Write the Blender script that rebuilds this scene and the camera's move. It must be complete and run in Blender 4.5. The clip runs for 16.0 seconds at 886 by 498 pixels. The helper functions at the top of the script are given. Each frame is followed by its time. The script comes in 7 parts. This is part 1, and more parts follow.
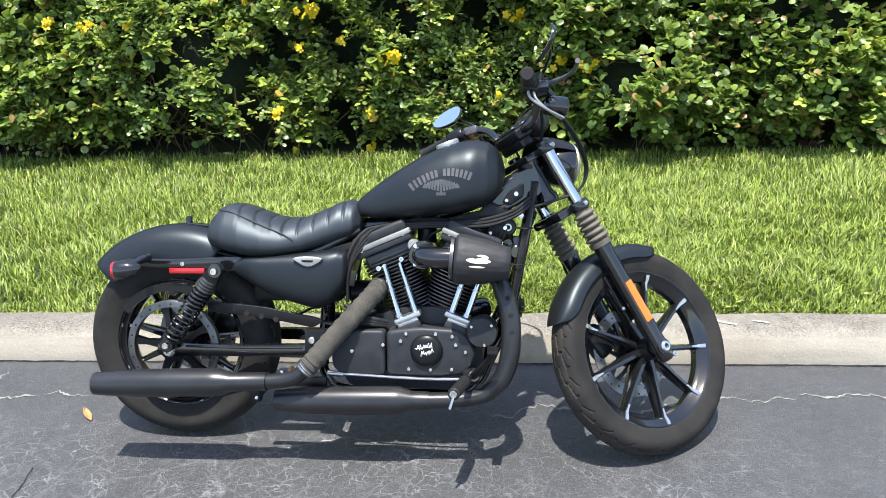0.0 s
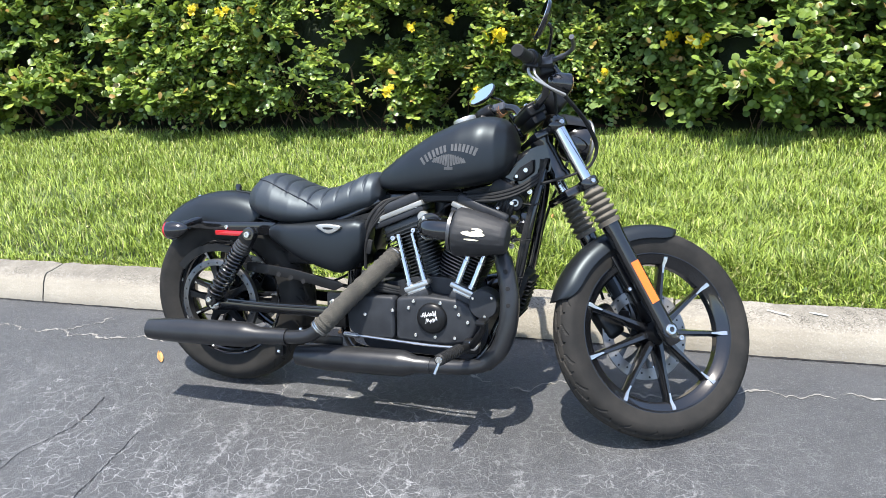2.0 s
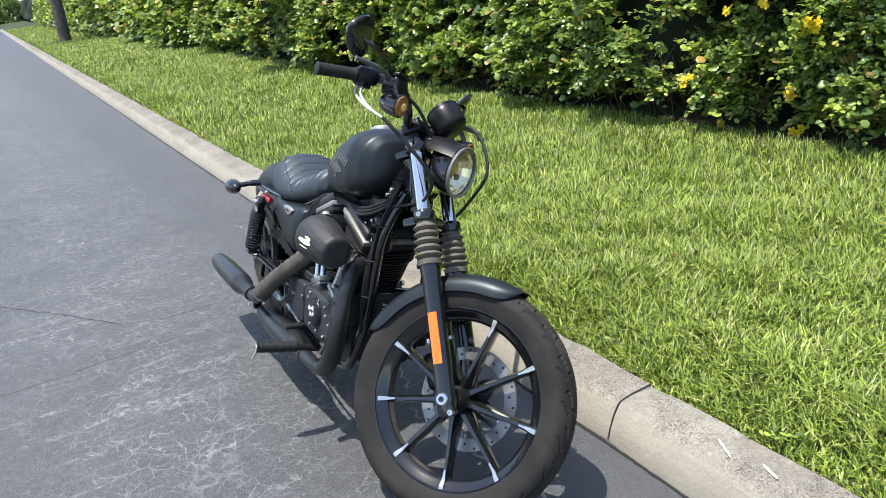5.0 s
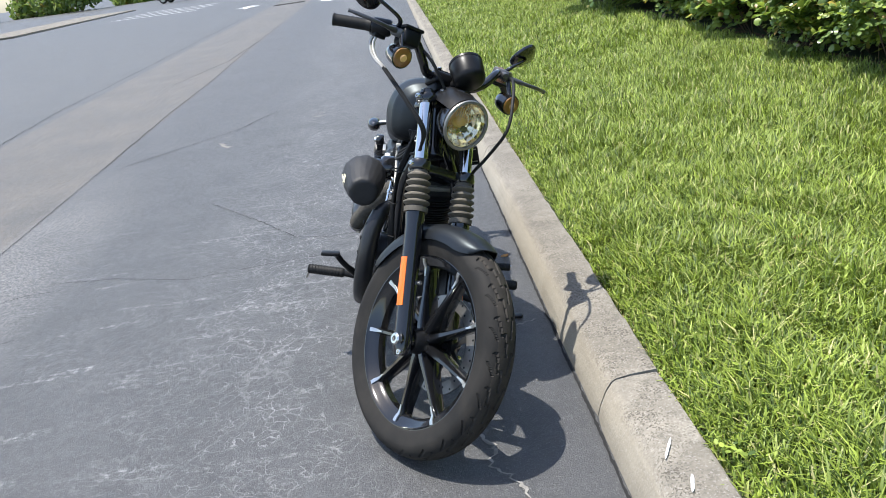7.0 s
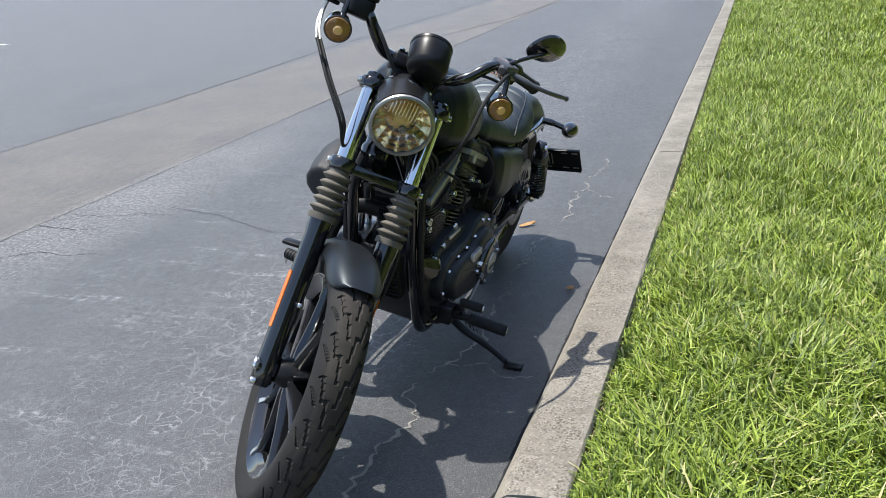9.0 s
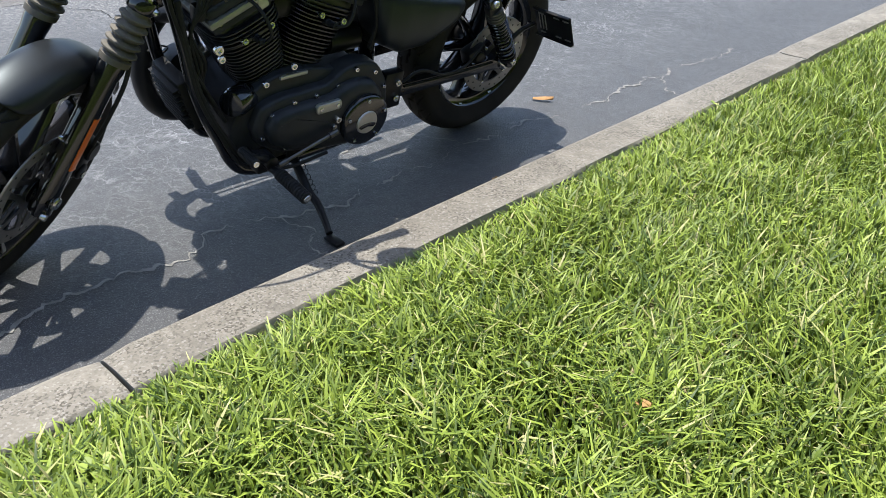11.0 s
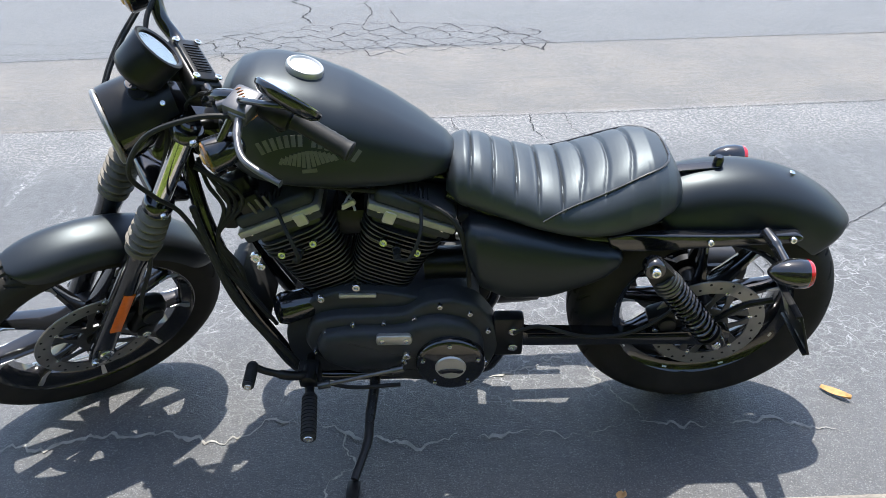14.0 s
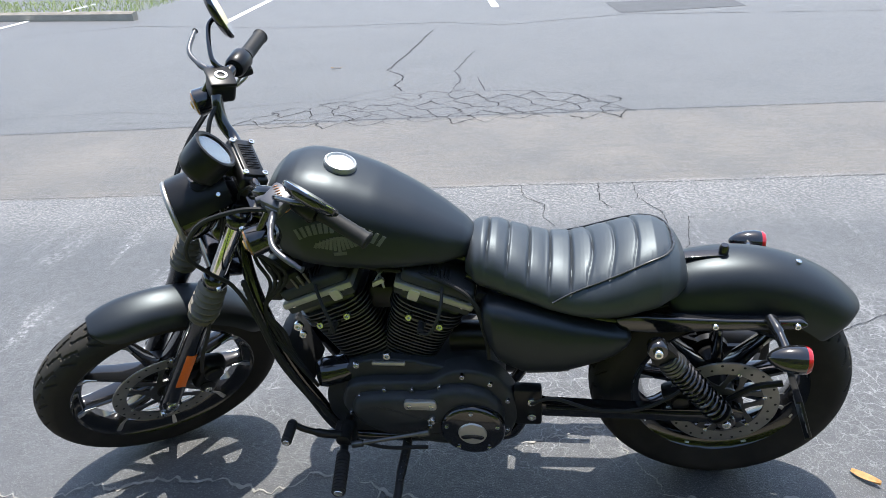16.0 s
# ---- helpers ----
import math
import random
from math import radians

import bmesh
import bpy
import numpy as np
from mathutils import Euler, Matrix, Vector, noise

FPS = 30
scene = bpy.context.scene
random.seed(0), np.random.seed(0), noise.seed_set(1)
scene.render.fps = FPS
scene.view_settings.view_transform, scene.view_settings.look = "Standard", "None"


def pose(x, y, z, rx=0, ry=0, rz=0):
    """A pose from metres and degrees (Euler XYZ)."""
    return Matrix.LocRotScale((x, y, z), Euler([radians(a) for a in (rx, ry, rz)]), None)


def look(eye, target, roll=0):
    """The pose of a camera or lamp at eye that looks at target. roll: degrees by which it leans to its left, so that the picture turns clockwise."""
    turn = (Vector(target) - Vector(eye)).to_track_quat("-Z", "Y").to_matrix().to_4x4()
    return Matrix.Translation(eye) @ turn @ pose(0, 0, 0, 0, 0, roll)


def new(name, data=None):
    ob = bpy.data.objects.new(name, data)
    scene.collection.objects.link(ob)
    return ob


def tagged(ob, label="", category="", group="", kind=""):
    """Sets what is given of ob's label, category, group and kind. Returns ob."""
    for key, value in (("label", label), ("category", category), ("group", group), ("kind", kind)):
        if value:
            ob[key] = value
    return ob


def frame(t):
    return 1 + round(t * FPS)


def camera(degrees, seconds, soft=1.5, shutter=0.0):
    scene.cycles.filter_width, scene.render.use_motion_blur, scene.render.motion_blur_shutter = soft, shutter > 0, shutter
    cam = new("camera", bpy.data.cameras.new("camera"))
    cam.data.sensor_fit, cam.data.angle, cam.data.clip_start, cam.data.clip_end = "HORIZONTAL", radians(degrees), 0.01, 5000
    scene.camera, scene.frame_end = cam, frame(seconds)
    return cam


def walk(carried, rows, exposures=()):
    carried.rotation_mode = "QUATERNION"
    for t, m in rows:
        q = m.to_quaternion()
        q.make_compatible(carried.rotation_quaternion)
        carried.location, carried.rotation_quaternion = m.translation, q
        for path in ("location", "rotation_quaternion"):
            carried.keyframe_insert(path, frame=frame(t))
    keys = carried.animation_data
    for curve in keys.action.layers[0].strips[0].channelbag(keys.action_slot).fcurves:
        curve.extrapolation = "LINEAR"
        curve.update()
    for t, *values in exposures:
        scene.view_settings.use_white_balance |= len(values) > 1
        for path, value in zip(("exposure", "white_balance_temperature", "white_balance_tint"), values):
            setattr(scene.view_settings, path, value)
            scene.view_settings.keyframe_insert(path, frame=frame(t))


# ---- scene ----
cam = camera(59.4, 16.0, soft=0.5)
PATH = [
    (0, (0.975, -2.237, 1.436), (0.898, -0.354, 0.767), -1.6),
    (0.5, (0.982, -2.279, 1.45), (0.836, -0.398, 0.787), -2.3),
    (1, (0.992, -2.312, 1.452), (0.762, -0.435, 0.799), -3.0),
    (1.5, (1.213, -2.332, 1.428), (0.843, -0.482, 0.764), -3.5),
    (2, (1.496, -2.253, 1.423), (0.976, -0.453, 0.724), -3.9),
    (2.5, (1.801, -2.041, 1.425), (1.111, -0.308, 0.703), -4.3),
    (3, (2.16, -1.903, 1.396), (1.281, -0.255, 0.681), -4.5),
    (3.5, (2.439, -1.711, 1.403), (1.352, -0.186, 0.7), -4.9),
    (3.7, (2.542, -1.607, 1.414), (1.372, -0.143, 0.719), -4.9),
    (5.8, (3.402, -0.545, 1.38), (1.62, 0.037, 0.684), -6.7),
    (6, (3.451, -0.459, 1.377), (1.648, 0.043, 0.674), -6.9),
    (6.5, (3.455, -0.258, 1.37), (1.61, 0.038, 0.658), -7.4),
    (7, (3.483, -0.009, 1.326), (1.619, 0.079, 0.609), -8.2),
    (7.5, (3.425, 0.211, 1.304), (1.566, 0.107, 0.574), -8.3),
    (8, (3.216, 0.42, 1.298), (1.376, 0.145, 0.564), -7.1),
    (8.2, (3.146, 0.52, 1.275), (1.319, 0.184, 0.535), -6.1),
    (10.3, (2.362, 1.495, 1.198), (0.941, 0.317, 0.428), 0.2),
    (10.5, (2.253, 1.602, 1.235), (0.891, 0.417, 0.373), 1.7),
    (11, (1.986, 1.759, 1.135), (0.739, 0.628, 0.056), 2.6),
    (11.5, (1.817, 1.804, 1.093), (1.050, 0.392, -0.099), 0.1),
    (12, (1.589, 1.610, 1.135), (0.971, 0.139, -0.072), -0.9),
    (12.5, (1.411, 1.465, 1.138), (0.85, -0.056, -0.033), -0.6),
    (13, (1.087, 1.407, 1.15), (0.629, -0.205, 0.058), 0.5),
    (13.5, (0.89, 1.546, 1.22), (0.598, -0.163, 0.223), 0.0),
    (14, (0.714, 1.675, 1.304), (0.628, -0.099, 0.385), -1.4),
    (14.5, (0.516, 1.697, 1.348), (0.579, -0.099, 0.469), -2.5),
    (15, (0.503, 1.766, 1.394), (0.648, -0.04, 0.545), -3.1),
    (15.5, (0.536, 1.79, 1.409), (0.708, -0.029, 0.595), -3.4),
    (16, (0.531, 1.802, 1.421), (0.701, -0.029, 0.635), -3.5),
]
walk(cam, [(t, look(e, g, r)) for t, e, g, r in PATH], [(0, 1.80), (2.0, 1.84), (3.5, 1.72), (6, 1.48), (7, 1.46), (8, 1.30), (10.5, 1.50), (11, 1.44), (12, 1.58), (12.5, 1.76), (13, 2.08), (13.5, 2.02), (14, 1.98), (16, 1.80)])

# ---- light ----
SUN_WAY = Vector((0.035, 0.235, -1.0))
sun_data = bpy.data.lights.new("sun", "SUN")
sun_data.energy, sun_data.angle, sun_data.color = 2.82, radians(0.53), (1.0, 0.965, 0.90)
sun = new("sun", sun_data)
sun.matrix_world = look((0, 0, 30), Vector((0, 0, 30)) + SUN_WAY)
world = bpy.data.worlds.new("daylight")
scene.world = world
world.use_nodes = True
sky = world.node_tree.nodes.new("ShaderNodeTexSky")
sky.sky_type, sky.sun_disc = "NISHITA", False
sky.sun_elevation, sky.sun_rotation = radians(76.6), radians(188)
sky.air_density, sky.dust_density, sky.ozone_density = 1.0, 1.2, 1.0
world.node_tree.links.new(sky.outputs[0], world.node_tree.nodes["Background"].inputs[0])
world.node_tree.nodes["Background"].inputs[1].default_value = 0.110


# ---- materials ----
class Nodes:
    """A small helper to wire the nodes of one material."""

    def __init__(self, name):
        self.mat = bpy.data.materials.new(name)
        self.mat.use_nodes = True
        self.tree = self.mat.node_tree
        self.bsdf = self.tree.nodes["Principled BSDF"]

    def add(self, kind, **values):
        n = self.tree.nodes.new(kind)
        for k, v in values.items():
            if k.startswith("i_"):
                n.inputs[int(k[2:])].default_value = v
        return n

    def link(self, a, b):
        self.tree.links.new(a, b)

    def put(self, key, value):
        if isinstance(value, (int, float, tuple)):
            self.bsdf.inputs[key].default_value = value
        else:
            self.link(value, self.bsdf.inputs[key])

    def coords(self, kind="Object"):
        return self.tree.nodes.new("ShaderNodeTexCoord").outputs[kind]

    def noise(self, vec, scale, detail=4.0, rough=0.55, warp=0.0):
        n = self.tree.nodes.new("ShaderNodeTexNoise")
        n.inputs["Scale"].default_value, n.inputs["Detail"].default_value = scale, detail
        n.inputs["Roughness"].default_value, n.inputs["Distortion"].default_value = rough, warp
        self.link(vec, n.inputs["Vector"])
        return n.outputs["Fac"]

    def voronoi(self, vec, scale, feature="F1", out="Distance", rnd=1.0):
        n = self.tree.nodes.new("ShaderNodeTexVoronoi")
        n.feature = feature
        n.inputs["Scale"].default_value = scale
        n.inputs["Randomness"].default_value = rnd
        self.link(vec, n.inputs["Vector"])
        return n.outputs[out]

    def ramp(self, fac, stops):
        n = self.tree.nodes.new("ShaderNodeValToRGB")
        while len(n.color_ramp.elements) < len(stops):
            n.color_ramp.elements.new(0.5)
        for e, (p, c) in zip(n.color_ramp.elements, stops):
            e.position = p
            e.color = (c, c, c, 1) if isinstance(c, (int, float)) else (*c, 1)
        self.link(fac, n.inputs[0])
        return n.outputs[0]

    def math(self, op, a, b=0.0, clamp=False):
        n = self.tree.nodes.new("ShaderNodeMath")
        n.operation, n.use_clamp = op, clamp
        for i, v in enumerate((a, b)):
            if isinstance(v, (int, float)):
                n.inputs[i].default_value = v
            else:
                self.link(v, n.inputs[i])
        return n.outputs[0]

    def mix(self, fac, a, b, blend="MIX"):
        n = self.tree.nodes.new("ShaderNodeMix")
        n.data_type, n.blend_type = "RGBA", blend
        for i, v in ((0, fac), (6, a), (7, b)):
            if isinstance(v, (int, float)):
                n.inputs[i].default_value = v if i == 0 else (v, v, v, 1)
            elif isinstance(v, tuple):
                n.inputs[i].default_value = (*v, 1) if len(v) == 3 else v
            else:
                self.link(v, n.inputs[i])
        return n.outputs[2]

    def bump(self, height, strength=0.3, dist=0.002, normal=None):
        n = self.tree.nodes.new("ShaderNodeBump")
        n.inputs["Strength"].default_value, n.inputs["Distance"].default_value = strength, dist
        self.link(height, n.inputs["Height"])
        if normal is not None:
            self.link(normal, n.inputs["Normal"])
        self.link(n.outputs[0], self.bsdf.inputs["Normal"])
        return n.outputs[0]


def plain(name, color, rough=0.5, metal=0.0, var=0.2, scale=14.0, bump=0.1, fine=160.0, dist=0.0006, coat=0.0, spec=0.5, dust=0.0, tint=None):
    """A surface with stains at one scale, grain at another, and a light relief."""
    m = Nodes(name)
    v = m.coords()
    big, small = m.noise(v, scale, 5), m.noise(v, fine, 3)
    dark = tuple(c * (1 - var) for c in color)
    light = tuple(min(1, c * (1 + var)) for c in color)
    col = m.mix(m.ramp(big, [(0.3, 0.0), (0.7, 1.0)]), dark, light)
    col = m.mix(m.math("MULTIPLY", small, 0.25), col, tuple(c * 0.7 for c in color))
    if dust:
        geo = m.tree.nodes.new("ShaderNodeNewGeometry")
        sep = m.tree.nodes.new("ShaderNodeSeparateXYZ")
        m.link(geo.outputs["Normal"], sep.inputs[0])
        up = m.math("MULTIPLY", m.ramp(sep.outputs[2], [(0.2, 0.0), (1.0, 1.0)]), m.ramp(m.noise(v, scale * 2.3, 6), [(0.4, 0.2), (0.75, 1.0)]))
        col = m.mix(m.math("MULTIPLY", up, dust), col, (0.32, 0.29, 0.24))
    m.put("Base Color", col)
    m.put("Roughness", m.math("ADD", m.math("MULTIPLY", big, 0.25 * rough), rough * 0.86, True))
    m.put("Metallic", metal)
    m.put("Specular IOR Level", spec)
    if tint:
        m.put("Specular Tint", (*tint, 1.0))
    if coat:
        m.put("Coat Weight", coat)
        m.put("Coat Roughness", 0.06)
    if bump:
        m.bump(small, bump, dist)
    return m.mat


def asphalt_material():
    m = Nodes("asphalt")
    v = m.coords()
    sep = m.tree.nodes.new("ShaderNodeSeparateXYZ")
    m.link(v, sep.inputs[0])
    x, y = sep.outputs[0], sep.outputs[1]
    wob = m.noise(v, 3.0, 6, 0.6)
    wob2 = m.noise(v, 14.0, 4, 0.6)
    warp = m.tree.nodes.new("ShaderNodeMix")
    warp.data_type = "VECTOR"
    warp.inputs[0].default_value = 0.11
    nz = m.tree.nodes.new("ShaderNodeTexNoise")
    nz.inputs["Scale"].default_value, nz.inputs["Detail"].default_value = 9.0, 6.0
    m.link(v, nz.inputs["Vector"])
    m.link(v, warp.inputs[4])
    m.link(nz.outputs["Color"], warp.inputs[5])
    wv = warp.outputs[1]
    # sealer coat, older brown strip and rough worn strip run along the kerb
    base = m.mix(m.ramp(wob, [(0.3, 0.0), (0.7, 1.0)]), (0.0410, 0.0415, 0.0435), (0.064, 0.0645, 0.0670))
    yy = m.math("ADD", y, m.math("MULTIPLY", m.math("SUBTRACT", wob, 0.5), 0.10))
    edge = m.ramp(m.math("ADD", m.math("MULTIPLY", yy, 0.1), 0.5), [(0.0930, 0.0), (0.0945, 1.0), (0.2585, 1.0), (0.2600, 0.0)])
    strip = m.ramp(m.math("ADD", m.math("MULTIPLY", yy, 0.1), 0.5), [(0.255, 0.0), (0.260, 1.0), (0.296, 0.8), (0.335, 0.0)])
    streak = m.noise(v, 1.1, 7, 0.65)
    tan = m.mix(m.ramp(streak, [(0.3, 0.0), (0.72, 1.0)]), (0.080, 0.067, 0.051), (0.158, 0.132, 0.100))
    mt = m.tree.nodes.new("ShaderNodeMapping")
    mt.inputs["Scale"].default_value = (0.35, 3.0, 1.0)
    m.link(v, mt.inputs[0])
    tan = m.mix(m.ramp(m.noise(mt.outputs[0], 9.0, 8, 0.72), [(0.38, 0.75), (0.60, 0.0)]), tan, (0.070, 0.063, 0.055))
    tan = m.mix(m.ramp(m.noise(v, 42.0, 7, 0.78), [(0.54, 0.0), (0.68, 0.65)]), tan, (0.31, 0.275, 0.225))
    tan = m.mix(m.ramp(m.noise(v, 5.0, 7, 0.75), [(0.52, 0.0), (0.66, 0.5)]), tan, (0.062, 0.055, 0.046))
    tan = m.mix(m.ramp(m.noise(v, 120.0, 3, 0.6), [(0.30, 0.6), (0.44, 0.0)]), tan, (0.055, 0.050, 0.045))
    col = m.mix(edge, base, tan)
    strip = m.math("MULTIPLY", strip, m.ramp(m.math("ADD", m.math("MULTIPLY", x, 0.1), 0.5), [(0.20, 0.10), (0.36, 1.0)]))
    col = m.mix(m.math("MULTIPLY", strip, m.ramp(m.noise(v, 60, 6, 0.75), [(0.48, 0.02), (0.60, 1.0)])), col, (0.34, 0.32, 0.29))
    far = m.ramp(m.math("ADD", m.math("MULTIPLY", yy, 0.1), 0.5), [(0.086, 1.0), (0.090, 0.0)])
    lane = m.mix(wob, (0.055, 0.0545, 0.0530), (0.081, 0.0800, 0.0775))
    lane = m.mix(m.ramp(m.noise(mt.outputs[0], 2.2, 9, 0.7), [(0.40, 0.45), (0.60, 0.0)]), lane, (0.060, 0.059, 0.056))
    lane = m.mix(m.ramp(m.noise(v, 48.0, 6, 0.75), [(0.55, 0.0), (0.72, 0.5)]), lane, (0.17, 0.168, 0.16))
    col = m.mix(far, col, lane)
    # hair cracks filled with pale dust, densest in the lane outside the gutter
    dens = m.math("MULTIPLY", m.ramp(m.math("ADD", m.math("MULTIPLY", y, 0.1), 0.5), [(0.25, 0.06), (0.38, 0.22), (0.420, 0.75), (0.448, 1.0), (0.468, 0.72), (0.489, 0.65), (0.501, 0.40), (0.514, 0.08), (0.545, 0.06)]),
                  m.math("MULTIPLY", m.ramp(m.noise(v, 1.6, 3), [(0.28, 0.45), (0.50, 1.0)]), m.ramp(m.math("ADD", m.math("MULTIPLY", x, 0.1), 0.5), [(0.600, 1.0), (0.690, 0.34)])))
    c1 = m.ramp(m.voronoi(wv, 24.0, "DISTANCE_TO_EDGE"), [(0.0, 1.0), (0.016, 0.9), (0.032, 0.0)])
    c2 = m.ramp(m.voronoi(wv, 40.0, "DISTANCE_TO_EDGE"), [(0.0, 1.0), (0.025, 0.6), (0.06, 0.0)])
    c3 = m.ramp(m.voronoi(wv, 2.2, "DISTANCE_TO_EDGE"), [(0.0, 1.0), (0.004, 0.8), (0.009, 0.0)])
    thin = m.ramp(m.noise(v, 7.0, 5), [(0.36, 0.0), (0.54, 1.0)])
    thin2 = m.ramp(m.noise(v, 4.0, 5, 0.7), [(0.38, 0.0), (0.54, 1.0)])
    cr = m.math("MAXIMUM", m.math("MULTIPLY", c1, thin), m.math("MULTIPLY", m.math("MULTIPLY", c2, thin2), 0.42))
    cr = m.math("MAXIMUM", cr, m.math("MULTIPLY", c3, 0.40))
    cr = m.math("MULTIPLY", m.math("MULTIPLY", cr, dens), m.ramp(wob2, [(0.3, 0.35), (0.6, 1.0)]))
    col = m.mix(m.math("MULTIPLY", cr, 0.9), col, (0.47, 0.47, 0.47))
    # long pale scuffs across the lane
    mp = m.tree.nodes.new("ShaderNodeMapping")
    mp.inputs["Scale"].default_value = (5.0, 0.7, 1.0)
    mp.inputs["Rotation"].default_value = (0, 0, 0.06)
    m.link(v, mp.inputs[0])
    sc = m.ramp(m.noise(mp.outputs[0], 1.5, 8, 0.70), [(0.55, 0.0), (0.63, 1.0)])
    zone = m.math("MULTIPLY", m.ramp(m.math("ADD", m.math("MULTIPLY", x, 0.1), 0.5), [(0.36, 0.0), (0.43, 1.0), (0.74, 1.0), (0.82, 0.0)]), m.ramp(m.math("ADD", m.math("MULTIPLY", y, 0.1), 0.5), [(0.26, 0.0), (0.32, 1.0), (0.46, 1.0), (0.49, 0.0)]))
    gap = m.ramp(m.noise(v, 38.0, 6, 0.75), [(0.48, 0.0), (0.58, 1.0)])
    col = m.mix(m.math("MULTIPLY", m.math("MULTIPLY", m.math("MULTIPLY", sc, gap), zone), 0.85), col, (0.36, 0.36, 0.36))
    # broad mottling of the worn sealer, then aggregate
    col = m.mix(m.ramp(m.noise(v, 1.3, 9, 0.72), [(0.46, 0.0), (0.62, 0.38)]), col, (0.034, 0.0345, 0.036))
    st = m.voronoi(v, 400.0, "F1", "Color")
    g = m.tree.nodes.new("ShaderNodeSeparateColor")
    m.link(st, g.inputs[0])
    col = m.mix(m.ramp(g.outputs[0], [(0.80, 0.0), (0.97, 0.50)]), col, (0.27, 0.27, 0.27))
    col = m.mix(m.ramp(m.noise(v, 150, 4, 0.7), [(0.56, 0.0), (0.70, 0.45)]), col, (0.20, 0.20, 0.205))
    col = m.mix(m.ramp(m.noise(v, 330, 2), [(0.36, 0.60), (0.58, 0.0)]), col, (0.018, 0.020, 0.023))
    m.put("Base Color", col)
    m.put("Roughness", m.math("ADD", m.math("MULTIPLY", m.noise(v, 26, 4), 0.30), 0.42))
    m.put("Specular IOR Level", 0.62)
    h = m.math("SUBTRACT", m.math("ADD", m.math("MULTIPLY", m.noise(v, 210, 3), 1.0), m.math("MULTIPLY", g.outputs[0], 0.6)), m.math("MULTIPLY", cr, 1.3))
    h = m.math("ADD", h, m.math("MULTIPLY", m.noise(v, 105, 3), 0.9))
    m.bump(h, 0.85, 0.0026)
    return m.mat


def concrete_material(name, a, b, dirt):
    m = Nodes(name)
    v = m.coords()
    col = m.mix(m.ramp(m.noise(v, 3.5, 8, 0.65), [(0.3, 0.0), (0.7, 1.0)]), a, b)
    geo = m.tree.nodes.new("ShaderNodeNewGeometry")
    sep = m.tree.nodes.new("ShaderNodeSeparateXYZ")
    m.link(geo.outputs["Normal"], sep.inputs[0])
    top = m.ramp(sep.outputs[2], [(0.5, 0.0), (0.95, 1.0)])
    col = m.mix(m.math("MULTIPLY", top, 0.55), col, (0.195, 0.181, 0.155))
    col = m.mix(m.math("MULTIPLY", top, m.ramp(m.noise(v, 2.6, 8, 0.68), [(0.36, 0.0), (0.60, 0.75)])), col, tuple(c * 1.15 for c in dirt))
    col = m.mix(m.math("MULTIPLY", top, m.ramp(m.noise(v, 20, 7, 0.75), [(0.42, 0.0), (0.66, 0.65)])), col, dirt)
    mp = m.tree.nodes.new("ShaderNodeMapping")
    mp.inputs["Scale"].default_value = (0.6, 7, 9)
    m.link(v, mp.inputs[0])
    col = m.mix(m.ramp(m.noise(mp.outputs[0], 3.0, 6), [(0.5, 0.0), (0.75, 0.4)]), col, tuple(c * 0.62 for c in a))
    grain = m.voronoi(v, 230.0, "F1", "Color")
    gs = m.tree.nodes.new("ShaderNodeSeparateColor")
    m.link(grain, gs.inputs[0])
    col = m.mix(m.math("MULTIPLY", m.ramp(gs.outputs[0], [(0.58, 0.0), (0.80, 0.90)]), m.math("MULTIPLY", m.math("ADD", top, 0.12), m.ramp(m.noise(v, 6, 5), [(0.40, 0.12), (0.58, 1.0)]))), col, tuple(c * 0.30 for c in a))
    col = m.mix(m.ramp(gs.outputs[1], [(0.80, 0.0), (0.97, 0.28)]), col, (0.42, 0.40, 0.37))
    m.put("Base Color", col)
    m.put("Roughness", 0.9)
    h = m.math("ADD", m.math("MULTIPLY", m.noise(v, 90, 4), 1.0), m.math("MULTIPLY", m.noise(v, 12, 5), 1.2))
    m.bump(h, 0.6, 0.0035)
    return m.mat


def leaf_material(name, dark, light, old, rough=0.42, thru=0.35):
    """Foliage: each piece has its own tone; light passes through it."""
    m = Nodes(name)
    geo = m.tree.nodes.new("ShaderNodeNewGeometry")
    r = geo.outputs["Random Per Island"]
    col = m.ramp(r, [(0.0, dark), (0.45, tuple((p + q) / 2 for p, q in zip(dark, light))), (0.90, light), (0.97, old)])
    v = m.coords()
    col = m.mix(m.math("MULTIPLY", m.noise(v, 3.0, 3), 0.45), col, tuple(c * 0.55 for c in dark))
    m.put("Base Color", col)
    m.put("Roughness", rough)
    tr = m.tree.nodes.new("ShaderNodeBsdfTranslucent")
    m.link(m.mix(0.5, col, (0.30, 0.41, 0.05)), tr.inputs[0])
    mx = m.tree.nodes.new("ShaderNodeMixShader")
    mx.inputs[0].default_value = thru
    m.link(m.bsdf.outputs[0], mx.inputs[1])
    m.link(tr.outputs[0], mx.inputs[2])
    m.link(mx.outputs[0], m.tree.nodes["Material Output"].inputs[0])
    return m.mat


def tyre_material(name, clean, dusty):
    m = Nodes(name)
    v = m.coords()
    dust = m.ramp(m.noise(v, 9, 6, 0.65), [(0.35, 0.0), (0.75, 1.0)])
    col = m.mix(dust, clean, dusty)
    m.put("Base Color", col)
    m.put("Roughness", m.math("ADD", m.math("MULTIPLY", dust, 0.15), 0.66))
    m.put("Specular IOR Level", 0.18)
    m.bump(m.noise(v, 260, 3), 0.15, 0.0006)
    return m.mat


